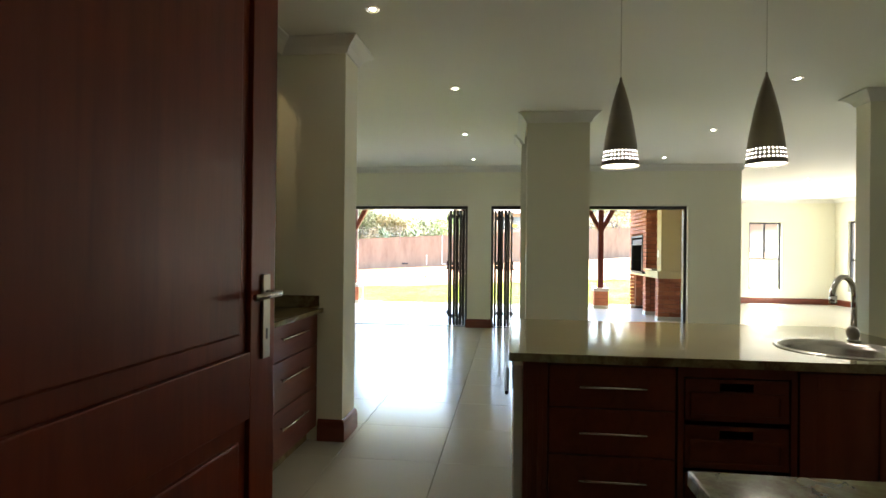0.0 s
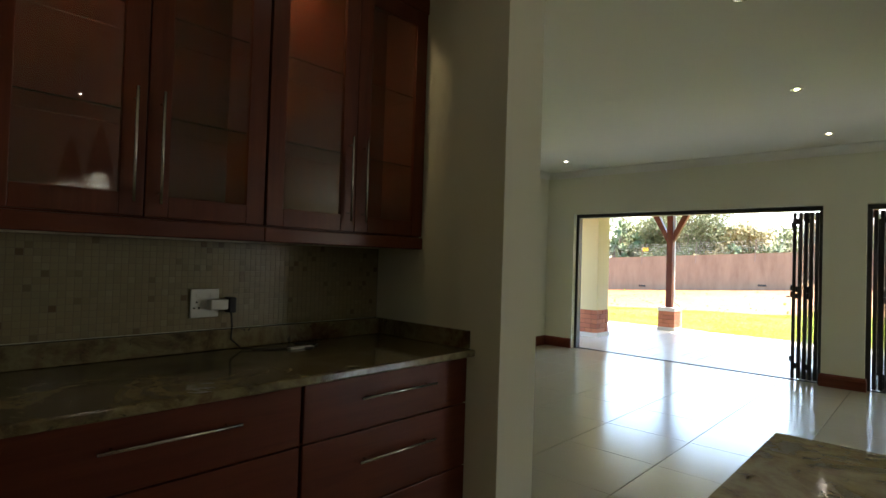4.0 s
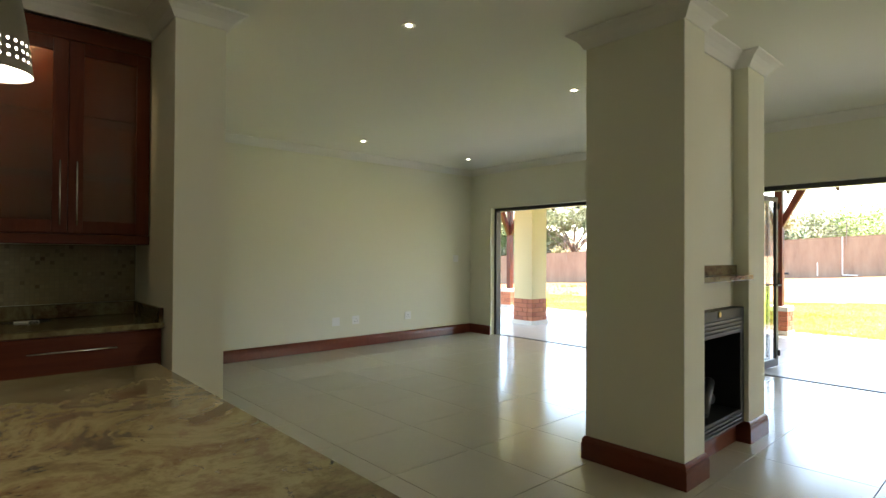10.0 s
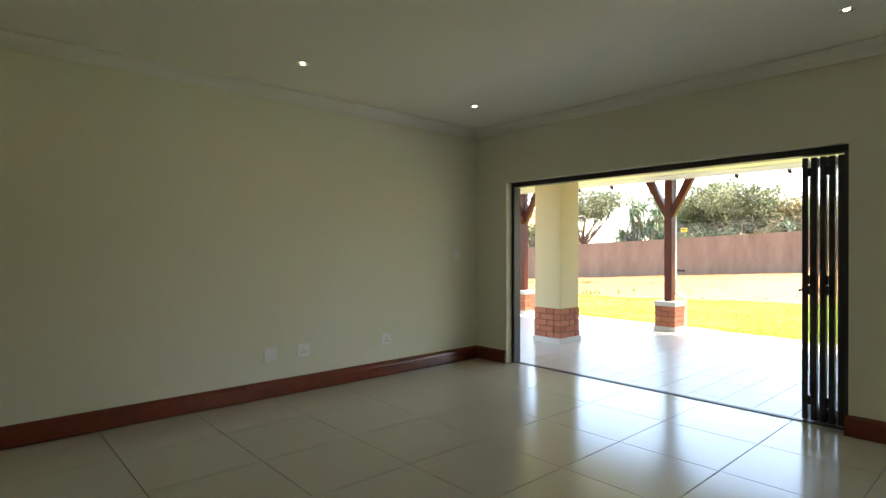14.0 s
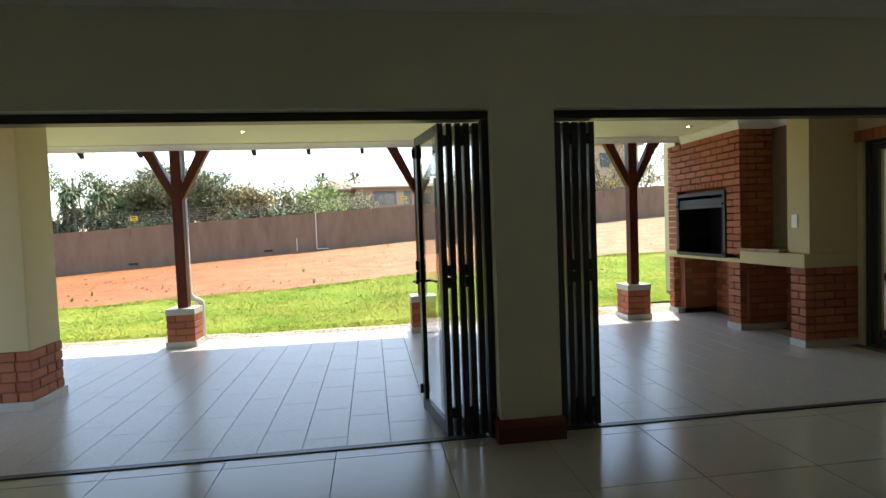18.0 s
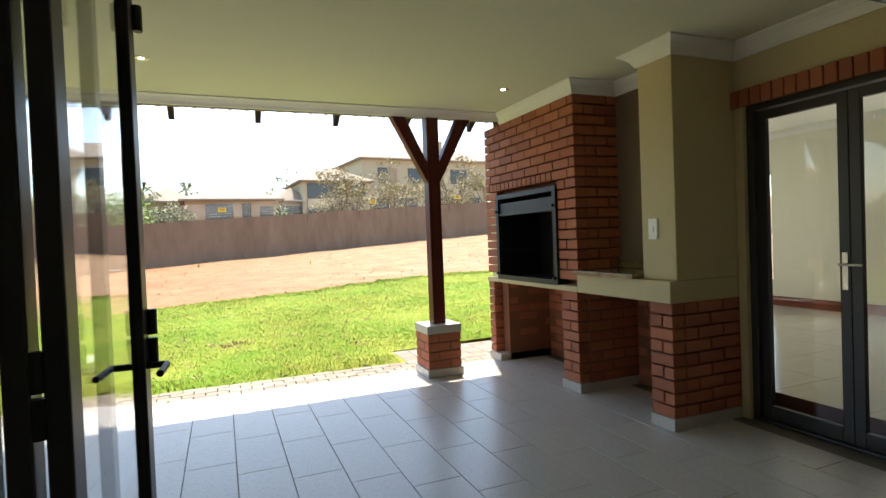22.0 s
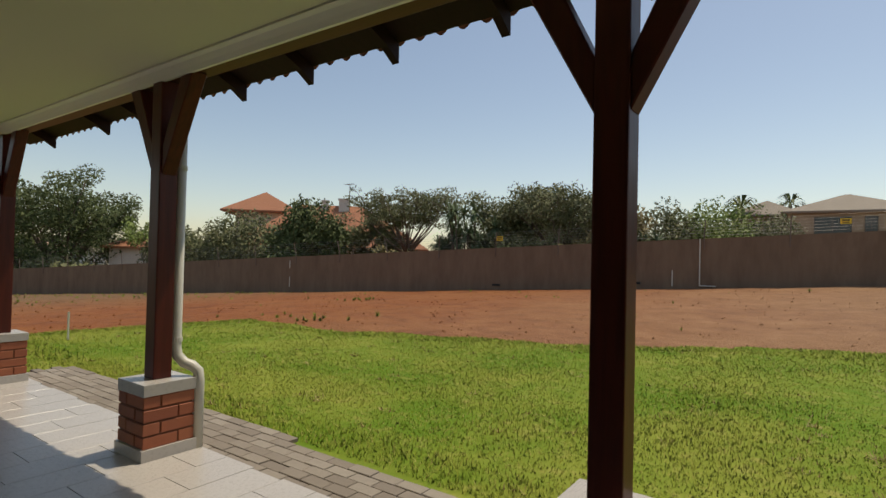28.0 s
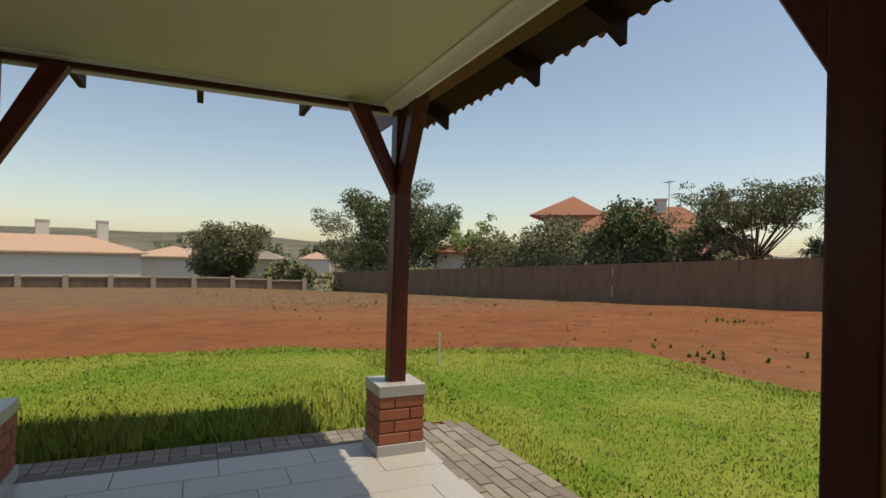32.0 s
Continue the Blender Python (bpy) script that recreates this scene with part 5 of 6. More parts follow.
XS = [-3000, -1200, -700, -500, -400, -350, -300, -260, -220, -185, -160, -150] + steps(-110, 80, -30, 14, 0.7, 2.5) + [150, 400, 1200, 3000]
YS = [-3000, -900, -500, -300, -200, -150, -100] + steps(-60, 90, 6, 42, 0.7, 2.5) + [140, 260, 600, 1500, 3000]


def lawn_edge(x, y):
    """How far inside the lawn a place lies."""
    wob = 0.5 * noise.noise((x * 0.6, y * 0.6, 7)) + 0.2 * noise.noise((x * 2, y * 2, 1))
    far = max(18.1, 20.6 + 0.37 * x) if x < 6 else 22.8
    left = -12.1 + 0.45 * max(0.0, y - 13.0)
    return min(far - y, (x - left) * 0.9) + wob


def on_lawn(x, y):
    if lawn_edge(x, y) < 0 or y < 3 or x > 9:
        return False
    if x > -7.18 and y < 13.86:
        return False
    if 2.5 < x and y < 14.45 + 0.1 * (x - 2.2):
        return False
    return True


sheet("ground", XS, YS, rough_ground, M_SOIL, None, "bare red garden soil that rises to the boundary wall")
LX, LY = [-13.4 + 0.12 * k for k in range(190)], [3.0 + 0.12 * k for k in range(172)]
sheet("lawn", LX, LY, lambda x, y: ground_z(x, y) + 0.012, M_LAWN, on_lawn, "patchy green and yellow lawn turf")


def blades(count, seed):
    rng = np.random.default_rng(seed)
    verts, faces = [], []
    while len(faces) < count:
        x, y = rng.uniform(-13, 9), rng.uniform(4, 24)
        if not on_lawn(x, y):
            continue
        d = math.hypot(x + 0.5, y - 11.5)
        edge = lawn_edge(x, y) < 0.6 or (13.8 < y < 14.3)
        if rng.random() > (min(1.0, (4.5 / max(d, 1)) ** 1.3) + (0.25 if edge else 0.05)):
            continue
        z = ground_z(x, y) + 0.01
        n = noise.noise((x * 0.8, y * 0.8, 5))
        tall = (1.0 + 0.6 * n) * (4.2 if (x > -8.2 and y < 13.2) else 2.0 if (x > -8.9 and y < 13.6) else 1.6 if edge else 1.0)
        h, w, a = rng.uniform(0.012, 0.028) * tall, rng.uniform(0.0025, 0.005) * (1 + d * 0.08), rng.uniform(0, 6.283)
        lean = rng.uniform(0.2, 1.2) * h
        cx, sx, k = math.cos(a), math.sin(a), len(verts)
        verts += [(x - w * sx, y + w * cx, z), (x + w * sx, y - w * cx, z), (x + lean * cx, y + lean * sx, z + h)]
        faces.append((k, k + 1, k + 2))
    mesh = bpy.data.meshes.new("grass")
    mesh.from_pydata(verts, [], faces)
    mesh.materials.append(M_LAWN)
    return tagged(new("grass", mesh), "short mown grass, green with dry yellow patches", "grass", "", "stuff")


blades(260000, 3)

# clods and stones on the soil
rng = np.random.default_rng(5)
cv, cf = [], []
for _ in range(2600):
    x, y = rng.uniform(-30, 14), rng.uniform(14, 36)
    if on_lawn(x, y) or lawn_edge(x, y) > -0.2 or y > wall_y(x) - 0.6:
        continue
    s, z, k = rng.uniform(0.012, 0.045), ground_z(x, y), len(cv)
    for a in range(5):
        r = s * rng.uniform(0.7, 1.3)
        cv.append((x + r * math.cos(a * 1.257), y + r * math.sin(a * 1.257), z - 0.01))
    cv.append((x + s * 0.3 * rng.uniform(-1, 1), y, z + s * rng.uniform(0.5, 1.0)))
    cf += [(k + a, k + (a + 1) % 5, k + 5) for a in range(5)]
cm = bpy.data.meshes.new("soil_clods")
cm.from_pydata(cv, [], cf)
cm.materials.append(M_SOIL)
tagged(new("soil_clods", cm), "loose red clods and small stones", "clods", "", "stuff")


# weeds and grass tufts on the bare soil
wv, wf = [], []
rng = np.random.default_rng(8)
spots = [(rng.uniform(-55, 8), rng.uniform(10, 36), rng.uniform(0.05, 0.16)) for _ in range(900)] + [(-13.4 + rng.normal(0, 0.35), 25.2 + rng.normal(0, 0.3), 0.17) for _ in range(16)] + [(-9.2 + rng.normal(0, 0.8), 19.2 + rng.normal(0, 0.3), 0.171) for _ in range(14)]
for x, y, size in spots:
    if lawn_edge(x, y) > -0.15 or y > wall_y(x) - 0.4 or (x > -7.5 and y < 14.5):
        continue
    if size < 0.17 and x > -22 and rng.random() < 0.88:
        continue
    z = ground_z(x, y)
    for _ in range(16):
        a, e = rng.uniform(0, 6.283), rng.uniform(0.3, 1.3)
        l, k = size * rng.uniform(0.6, 1.3) * (0.5 if size > 0.165 else 1.0), len(wv)
        cx, sx, w = math.cos(a), math.sin(a), size * 0.12
        wv += [(x - w * sx, y + w * cx, z - 0.02), (x + w * sx, y - w * cx, z - 0.02), (x + l * cx * math.cos(e), y + l * sx * math.cos(e), z + l * math.sin(e))]
        wf.append((k, k + 1, k + 2))
wm = bpy.data.meshes.new("weeds")
wm.from_pydata(wv, [], wf)
wm.materials.append(lawn_material("weed_leaves", (0.16, 0.15, 0.05)))
tagged(new("weeds", wm), "sparse green weeds on the bare soil", "weeds", "", "stuff")


# boundary wall
def old_plaster_material():
    m, nt, b = shader("weathered_wall_plaster", (0.26, 0.17, 0.12), 0.9)
    v = world_coords(nt)
    n0, n1, n2 = noise_tex(nt, v, 0.35, 5), noise_tex(nt, world_coords(nt, (1.5, 1.5, 0.35)), 1.2, 6, 0.7), noise_tex(nt, v, 30, 4)
    c = ramp(nt, n1, [(0.3, (0.145, 0.093, 0.06)), (0.55, (0.215, 0.145, 0.095)), (0.8, (0.265, 0.19, 0.125))])
    c = blend(nt, spread(nt, n0, 0.0, 0.5), c, (0.165, 0.108, 0.07))
    nt.links.new(c, b.inputs["Base Color"])
    streak = noise_tex(nt, world_coords(nt, (1.1, 1.1, 0.16)), 1.0, 4, 0.6)
    c = blend(nt, ramp(nt, streak, [(0.6, (0, 0, 0)), (0.75, (0.35, 0.35, 0.35))]), c, (0.1, 0.066, 0.046))
    nt.links.new(c, b.inputs["Base Color"])
    relief(nt, b, n2, 0.5, 0.01)
    return m


M_OLDWALL = old_plaster_material()


def long_wall(x0, x1, height, thick, material, name, label, fy=wall_y, fz=None, n=90):
    bm = bmesh.new()
    rings = []
    for i in range(n + 1):
        x = x0 + (x1 - x0) * i / n
        y = fy(x)
        z = (fz or (lambda a: ground_z(a, fy(a))))(x)
        top = z + height
        rings.append([bm.verts.new((x, y, z - 0.5)), bm.verts.new((x, y, top)), bm.verts.new((x, y + thick, top)), bm.verts.new((x, y + thick, z - 0.5))])
    for a, b in zip(rings, rings[1:]):
        for j in range(4):
            bm.faces.new((a[j], a[(j + 1) % 4], b[(j + 1) % 4], b[j]))
    bm.faces.new(rings[0])
    bm.faces.new(rings[-1][::-1])
    return structure(name, bm, material, label)


long_wall(-59, 34, 2.0, 0.23, M_OLDWALL, "wall_boundary", "weathered brown plastered garden boundary wall")
fence = thing("electric_fence", 0, 0, 0, "electric fence of steel posts and wires on the boundary wall", "fence")
M_WIRE = shader("galvanised_wire", (0.35, 0.34, 0.33), 0.5, 0.7)[0]
M_FPOST = shader("rusty_fence_post", (0.2, 0.15, 0.12), 0.7, 0.3)[0]
tops = []
for k in range(31):
    x = -56 + 2.9 * k
    y, z = wall_y(x), ground_z(x, wall_y(x)) + 2.0
    tilt = -0.28 if x < -18 else 0.05
    bm = tube(bmesh.new(), [(x, y - 0.03, z - 0.45), (x, y - 0.03, z + 0.02), (x + tilt * 0.7, y - 0.03, z + 0.75)], 0.022, 6)
    part("post", bm, M_FPOST, fence)
    tops.append((x, y, z, tilt))
for j in range(6):
    f = 0.12 + 0.115 * j
    part("wire", tube(bmesh.new(), [(x + t * f, y - 0.03, z + f) for x, y, z, t in tops], 0.003, 4), M_WIRE, fence)
for x in (-12.3, 0.8, 8.6, 14.2):
    y, z = wall_y(x), ground_z(x, wall_y(x)) + 2.42
    s = thing("warning_sign", x, y - 0.06, z, "small yellow electric fence warning sign", "sign", "fence signs")
    part("plate", boxes((-0.17, 0.17, -0.008, 0, -0.1, 0.1), bevel=0.002), M_YELLOW, s)
    part("print", boxes((-0.12, 0.12, -0.0095, -0.0085, 0.01, 0.06), (-0.1, 0.1, -0.0095, -0.0085, -0.06, -0.03)), M_BLACK, s)


def wall_pipe(x, h0, h1, foot):
    y, z = wall_y(x) - 0.045, ground_z(x, wall_y(x))
    p = thing("wall_conduit", x, y, z, "thin grey conduit up the garden wall", "pipe")
    part("pipe", tube(bmesh.new(), ([(foot, 0, 0.1), (0, 0, 0.1)] if foot else []) + [(0, 0, h0), (0, 0, h1)], 0.025, 8), M_GREYPL, p)


wall_pipe(-3.95, 0.12, 2.0, 0.6)
wall_pipe(-4.95, 0.1, 0.75, 0)
wall_pipe(-24.5, 1.35, 1.8, 0)
wall_pipe(-24.5, 0.3, 0.85, 0)
for x in (-12.5, -6.4):
    y, z = wall_y(x), ground_z(x, wall_y(x))
    p = thing("drain_block", x, y - 0.03, z + 0.2, "dark drain slot at the foot of the wall", "drain")
    part("slot", boxes((-0.25, 0.25, 0, 0.035, 0, 0.1)), M_BLACK, p)

# low wall with piers at the far left of the plot
p0, p1 = Vector((-59, 21.5)), Vector((-61, -40))
lw = tagged(new("wall_low"), "low plastered panel wall with square piers", "", "", "structure")
M_PALE = plaster_material("pale_wall_paint", (0.45, 0.38, 0.28), (0.36, 0.3, 0.22), 0.85, 0.3)
for k in range(18):
    a, b = p0.lerp(p1, k / 18), p0.lerp(p1, (k + 1) / 18)
    z = ground_z(a.x, a.y) - 0.3
    part("pier", boxes((a.x - 0.22, a.x + 0.22, a.y - 0.22, a.y + 0.22, z, z + 1.45)), M_PALE, lw)
    part("panel", boxes((a.x - 0.08, a.x + 0.08, b.y + 0.22, a.y - 0.22, z, z + 1.2)), M_OLDWALL, lw)
    part("coping", boxes((a.x - 0.14, a.x + 0.14, b.y + 0.225, a.y - 0.225, z + 1.201, z + 1.32)), M_PALE, lw)

# stake in the lawn
sp = thing("wooden_stake", -9.5, 14.7, ground_z(-9.5, 14.7), "thin pale wooden stake in the lawn", "stake")
part("stake", boxes((-0.012, 0.012, -0.012, 0.012, -0.1, 0.45), bevel=0.003), M_GREYPL, sp)


# ---- trees ----
def bark_material():
    m, nt, b = shader("grey_bark", (0.16, 0.12, 0.09), 0.9)
    n = noise_tex(nt, world_coords(nt, (6, 6, 1.5)), 3, 6, 0.7)
    nt.links.new(ramp(nt, n, [(0.3, (0.08, 0.06, 0.045)), (0.7, (0.22, 0.17, 0.13))]), b.inputs["Base Color"])
    relief(nt, b, n, 0.8, 0.02)
    return m


def leaf_material(name, a, b_, c_):
    m, nt, b = shader(name, a, 0.6)
    g = nt.nodes.new("ShaderNodeNewGeometry")
    col = ramp(nt, g.outputs["Random Per Island"], [(0.0, a), (0.55, b_), (1.0, c_)])
    nt.links.new(col, b.inputs["Base Color"])
    b.inputs["Specular IOR Level"].default_value = 0.15
    soft_normal(nt, b, 0.7)
    return m


M_BARK = bark_material()
M_OLIVE = leaf_material("olive_green_leaves", (0.11, 0.125, 0.05), (0.16, 0.17, 0.075), (0.22, 0.22, 0.11))
M_DARKLEAF = leaf_material("dark_green_leaves", (0.06, 0.085, 0.025), (0.1, 0.13, 0.045), (0.15, 0.175, 0.075))
M_FRESH = leaf_material("fresh_green_leaves", (0.14, 0.2, 0.045), (0.2, 0.26, 0.065), (0.26, 0.31, 0.1))
M_DRY = leaf_material("dry_ochre_leaves", (0.22, 0.19, 0.08), (0.27, 0.22, 0.09), (0.34, 0.27, 0.13))
M_ALOE = leaf_material("aloe_leaves", (0.09, 0.14, 0.06), (0.13, 0.18, 0.09), (0.18, 0.22, 0.12))


def foliage(name, centres, radius, per, size, material, parent, seed, flat=1.0):
    """Many small leaf faces scattered about clump centres."""
    r = np.random.default_rng(seed)
    c = np.repeat(np.array(centres), per, axis=0)
    off = r.normal(0, 1, c.shape)
    off /= np.linalg.norm(off, axis=1)[:, None]
    off *= (radius * r.uniform(0.25, 1.0, len(c)) ** 0.6)[:, None]
    off[:, 2] *= flat
    p = c + off
    u = r.normal(0, 1, p.shape)
    u /= np.linalg.norm(u, axis=1)[:, None]
    w = np.cross(u, r.normal(0, 1, p.shape))
    w /= np.linalg.norm(w, axis=1)[:, None]
    s = (size * r.uniform(0.6, 1.4, len(p)))[:, None]
    verts = np.stack([p - u * s, p + w * s * 0.45, p + u * s, p - w * s * 0.45], 1).reshape(-1, 3)
    faces = np.arange(len(verts)).reshape(-1, 4)
    mesh = bpy.data.meshes.new(name)
    mesh.from_pydata(verts.tolist(), [], faces.tolist())
    mesh.materials.append(material)
    ob = new(name, mesh)
    ob.parent = parent
    return ob


def tree(x, y, z, height, width, leaves, label, seed, flat=False, clump=0.5, per=70, size=0.13, limbs=9, bare=0.0, trunk=0.16, stems=1, low=None):
    r = random.Random(seed)
    t = thing("tree", x, y, z, label, "tree")
    bm, ends = bmesh.new(), []
    fork = height * (0.28 if not flat else 0.38) if low is None else height * low
    for s in range(stems):
        bx, by = r.uniform(-0.25, 0.25) * (stems > 1), r.uniform(-0.2, 0.2) * (stems > 1)
        tube(bm, [(bx, by, -0.6), (bx * 1.2 + 0.05, by, fork * 0.5), (bx * 1.6, by * 1.6, fork)], [trunk, trunk * 0.8, trunk * 0.65], 8)
        for k in range(limbs):
            a = 2 * math.pi * (k + r.uniform(-0.3, 0.3)) / limbs
            reach, rise = width / 2 * r.uniform(0.45, 0.95), (height - fork) * (r.uniform(0.75, 0.97) if flat else r.uniform(0.55, 0.95) if low is None else r.uniform(0.12, 0.97))
            p0 = Vector((bx * 1.6, by * 1.6, fork * r.uniform(0.8, 1.0)))
            p2 = Vector((bx + reach * math.cos(a), by + reach * math.sin(a), fork + rise))
            p1 = p0.lerp(p2, 0.5) + Vector((r.uniform(-0.2, 0.2), r.uniform(-0.2, 0.2), rise * (0.1 if not flat else -0.08)))
            tube(bm, [p0, p1, p2], [trunk * 0.42, trunk * 0.25, trunk * 0.08], 6)
            ends += [p2, p0.lerp(p2, 0.75)]
            for _ in range(3):
                q0 = p1.lerp(p2, r.uniform(0, 0.8))
                q1 = q0 + Vector((r.uniform(-1, 1), r.uniform(-1, 1), r.uniform(0.1, 0.8 if not flat else 0.45))) * width * 0.16
                tube(bm, [q0, q0.lerp(q1, 0.5) + Vector((0, 0, 0.05)), q1], [trunk * 0.16, trunk * 0.1, trunk * 0.04], 5)
                ends.append(q1)
                if bare:
                    for _ in range(3):
                        s1 = q1 + Vector((r.uniform(-1, 1), r.uniform(-1, 1), r.uniform(-0.2, 0.7))) * width * 0.1
                        tube(bm, [q0.lerp(q1, 0.6), s1], [trunk * 0.07, trunk * 0.025], 4)
                        ends.append(s1)
    part("trunk", bm, M_BARK, t, "", True)
    n = max(1, int(per * (1 - bare)))
    foliage("crown", [tuple(e) for e in ends], clump, n, size, leaves, t, seed, 0.45 if flat else 0.8)
    return t


def bush(x, y, z, height, width, leaves, label, seed, size=0.115, n=26, per=190):
    r = random.Random(seed)
    t = thing("bush", x, y, z, label, "bush")
    cs = []
    for _ in range(n):
        a, q = r.uniform(0, 6.283), math.sqrt(r.random())
        cs.append((q * width / 2 * math.cos(a), q * width / 2 * math.sin(a), height * r.uniform(0.15, 0.85) * (1 - 0.35 * q)))
    bm = bmesh.new()
    for c in cs[:8]:
        tube(bm, [(c[0] * 0.2, c[1] * 0.2, -0.4), (c[0] * 0.6, c[1] * 0.6, c[2] * 0.6), c], [0.05, 0.03, 0.012], 5)
    part("stem", bm, M_BARK, t)
    foliage("crown", cs, 0.18 * max(width, height), per, size, leaves, t, seed)
    return t


def spiky(x, y, z, height, width, label, seed, heads=14, blades_per=60):
    """A clump of tall aloes with rosettes of long pointed leaves."""
    r = random.Random(seed)
    t = thing("aloe_clump", x, y, z, label, "aloe")
    bm, verts, faces = bmesh.new(), [], []
    for _ in range(heads):
        a, q = r.uniform(0, 6.283), math.sqrt(r.random()) * width / 2
        head = Vector((q * math.cos(a), q * math.sin(a), height * r.uniform(0.35, 0.9)))
        tube(bm, [(head.x * 0.7, head.y * 0.7, -0.5), head - Vector((0, 0, 0.1))], [0.05, 0.03], 6)
        for k in range(blades_per):
            b, e = r.uniform(0, 6.283), r.uniform(-0.9, 1.2)
            d = Vector((math.cos(b) * math.cos(e), math.sin(b) * math.cos(e), math.sin(e)))
            l, w = r.uniform(0.5, 1.0), r.uniform(0.03, 0.06)
            s = Vector((-math.sin(b), math.cos(b), 0)) * w
            i = len(verts)
            mid, tip = head + d * l * 0.6, head + d * l + Vector((0, 0, -0.18))
            verts += [tuple(head - s), tuple(head + s), tuple(mid + s * 0.8), tuple(tip), tuple(mid - s * 0.8)]
            faces += [(i, i + 1, i + 2, i + 4), (i + 4, i + 2, i + 3)]
    part("stems", bm, M_BARK, t)
    mesh = bpy.data.meshes.new("leaves")
    mesh.from_pydata(verts, [], faces)
    mesh.materials.append(M_ALOE)
    new("leaves", mesh).parent = t


def behind(x, back=2.0):
    y = wall_y(x) + back
    return x, y, ground_z(x, y) - 0.1


tree(-57.3, 31.4, -3.0, 11.2, 14.0, M_DARKLEAF, "large dark green tree behind the boundary wall", 11, clump=1.25, per=240, size=0.14, limbs=13, trunk=0.3, stems=2, low=0.15)
tree(-69.7, 29.5, -3.4, 10.6, 11.5, M_OLIVE, "spreading grey-green tree behind the boundary wall", 12, clump=1.1, per=190, size=0.14, limbs=11, trunk=0.25, low=0.15)
tree(-41.6, 31.4, -1.8, 7.0, 4.2, M_FRESH, "slender young light green tree", 13, clump=0.5, per=40, size=0.13, limbs=7, trunk=0.07)
bush(-40.6, 33.2, -1.7, 6.0, 3.8, M_OLIVE, "rounded grey-green bush behind the wall", 27, n=36, per=230)
bush(-37.2, 33.4, -1.6, 6.7, 4.8, M_OLIVE, "rounded grey-green bush behind the wall", 14, n=40, per=240)
bush(-33.6, 34.4, -1.4, 7.1, 5.2, M_OLIVE, "rounded grey-green bush behind the wall", 15, n=40, per=240)
bush(-28.3, 35.6, -1.0, 6.7, 4.6, M_DARKLEAF, "dense dark rounded bush before a roof", 16, 0.13, 80, 330)
tree(-21.6, 37.7, -0.6, 6.4, 7.6, M_OLIVE, "flat-topped acacia with thin layered crown", 17, True, 0.5, 60, 0.075, 12, 0.25, 0.13, 2)
tree(-24.3, 38.5, -0.8, 5.2, 4.0, M_OLIVE, "low thorn tree with thin grey-green leaves", 28, False, 0.5, 60, 0.11, 9, 0.2, 0.1, 2, 0.15)
spiky(-15.4, 35.6, -0.15, 4.4, 3.6, "tall clump of spiky green aloes behind the wall", 18, 34, 70)
tree(-14.0, 37.2, -0.05, 5.1, 5.0, M_OLIVE, "dense thorn tree behind the aloes", 29, False, 0.55, 110, 0.08, 11, 0.25, 0.14, 2, 0.12)
tree(-11.0, 37.5, 0.1, 5.5, 6.0, M_OLIVE, "wide tangled thorn tree with sparse leaves", 19, False, 0.5, 80, 0.075, 13, 0.35, 0.16, 3, 0.12)
tree(-8.0, 37.4, 0.3, 3.9, 3.2, M_DRY, "low dry thorn tree with sparse ochre leaves", 20, False, 0.45, 40, 0.1, 9, 0.35, 0.1, 2, 0.12)
for k, (x, b, h, w, mat, lab) in enumerate(((-9.4, 1.6, 2.6, 2.4, M_DRY, "dry ochre bush behind the wall"), (-7.4, 2.2, 3.0, 2.4, M_OLIVE, "sparse grey-green bush behind the wall"), (-6.4, 4.6, 4.5, 3.0, M_OLIVE, "grey-green bush behind the wall"), (-4.9, 5.5, 4.3, 2.8, M_FRESH, "light green bush behind the wall"), (-3.6, 6.0, 4.9, 3.3, M_FRESH, "bright green leafy bush behind the wall"), (-1.9, 6.5, 3.6, 2.4, M_OLIVE, "grey-green bush behind the wall"), (-20.0, 2.0, 2.8, 2.0, M_DRY, "dry ochre bush behind the wall"), (-18.0, 2.4, 2.8, 2.6, M_OLIVE, "grey-green bush behind the wall"), (-12.6, 2.0, 3.0, 2.6, M_OLIVE, "grey-green bush below the thorn trees"))):
    bush(*behind(x, b), h + 0.3, w, mat, lab, 30 + k, 0.09, 28, 180)
for k, x in enumerate((-11.5, -8.2, -6.3, 3.4)):
    spiky(*behind(x, 1.6), 2.7, 1.3, "small spiky aloe behind the wall", 40 + k, 5, 40)
for k, (x, y, h) in enumerate(((8.4, 43.4, 5.3), (12.2, 44.0, 5.0), (16.4, 44.9, 5.5), (20.5, 46.0, 5.2))):
    tree(x, y, ground_z(x, y) - 0.2, h, 4.6, M_DRY, "nearly bare thorn tree with a few ochre leaves", 50 + k, False, 0.35, 24, 0.08, 10, 0.5, 0.1, 2, 0.2)
tree(-67.5, 14.5, -3.5, 7.3, 8.5, M_OLIVE, "round grey-green tree beyond the low wall", 60, clump=1.15, per=230, size=0.15, limbs=12, trunk=0.2, stems=2, low=0.14)
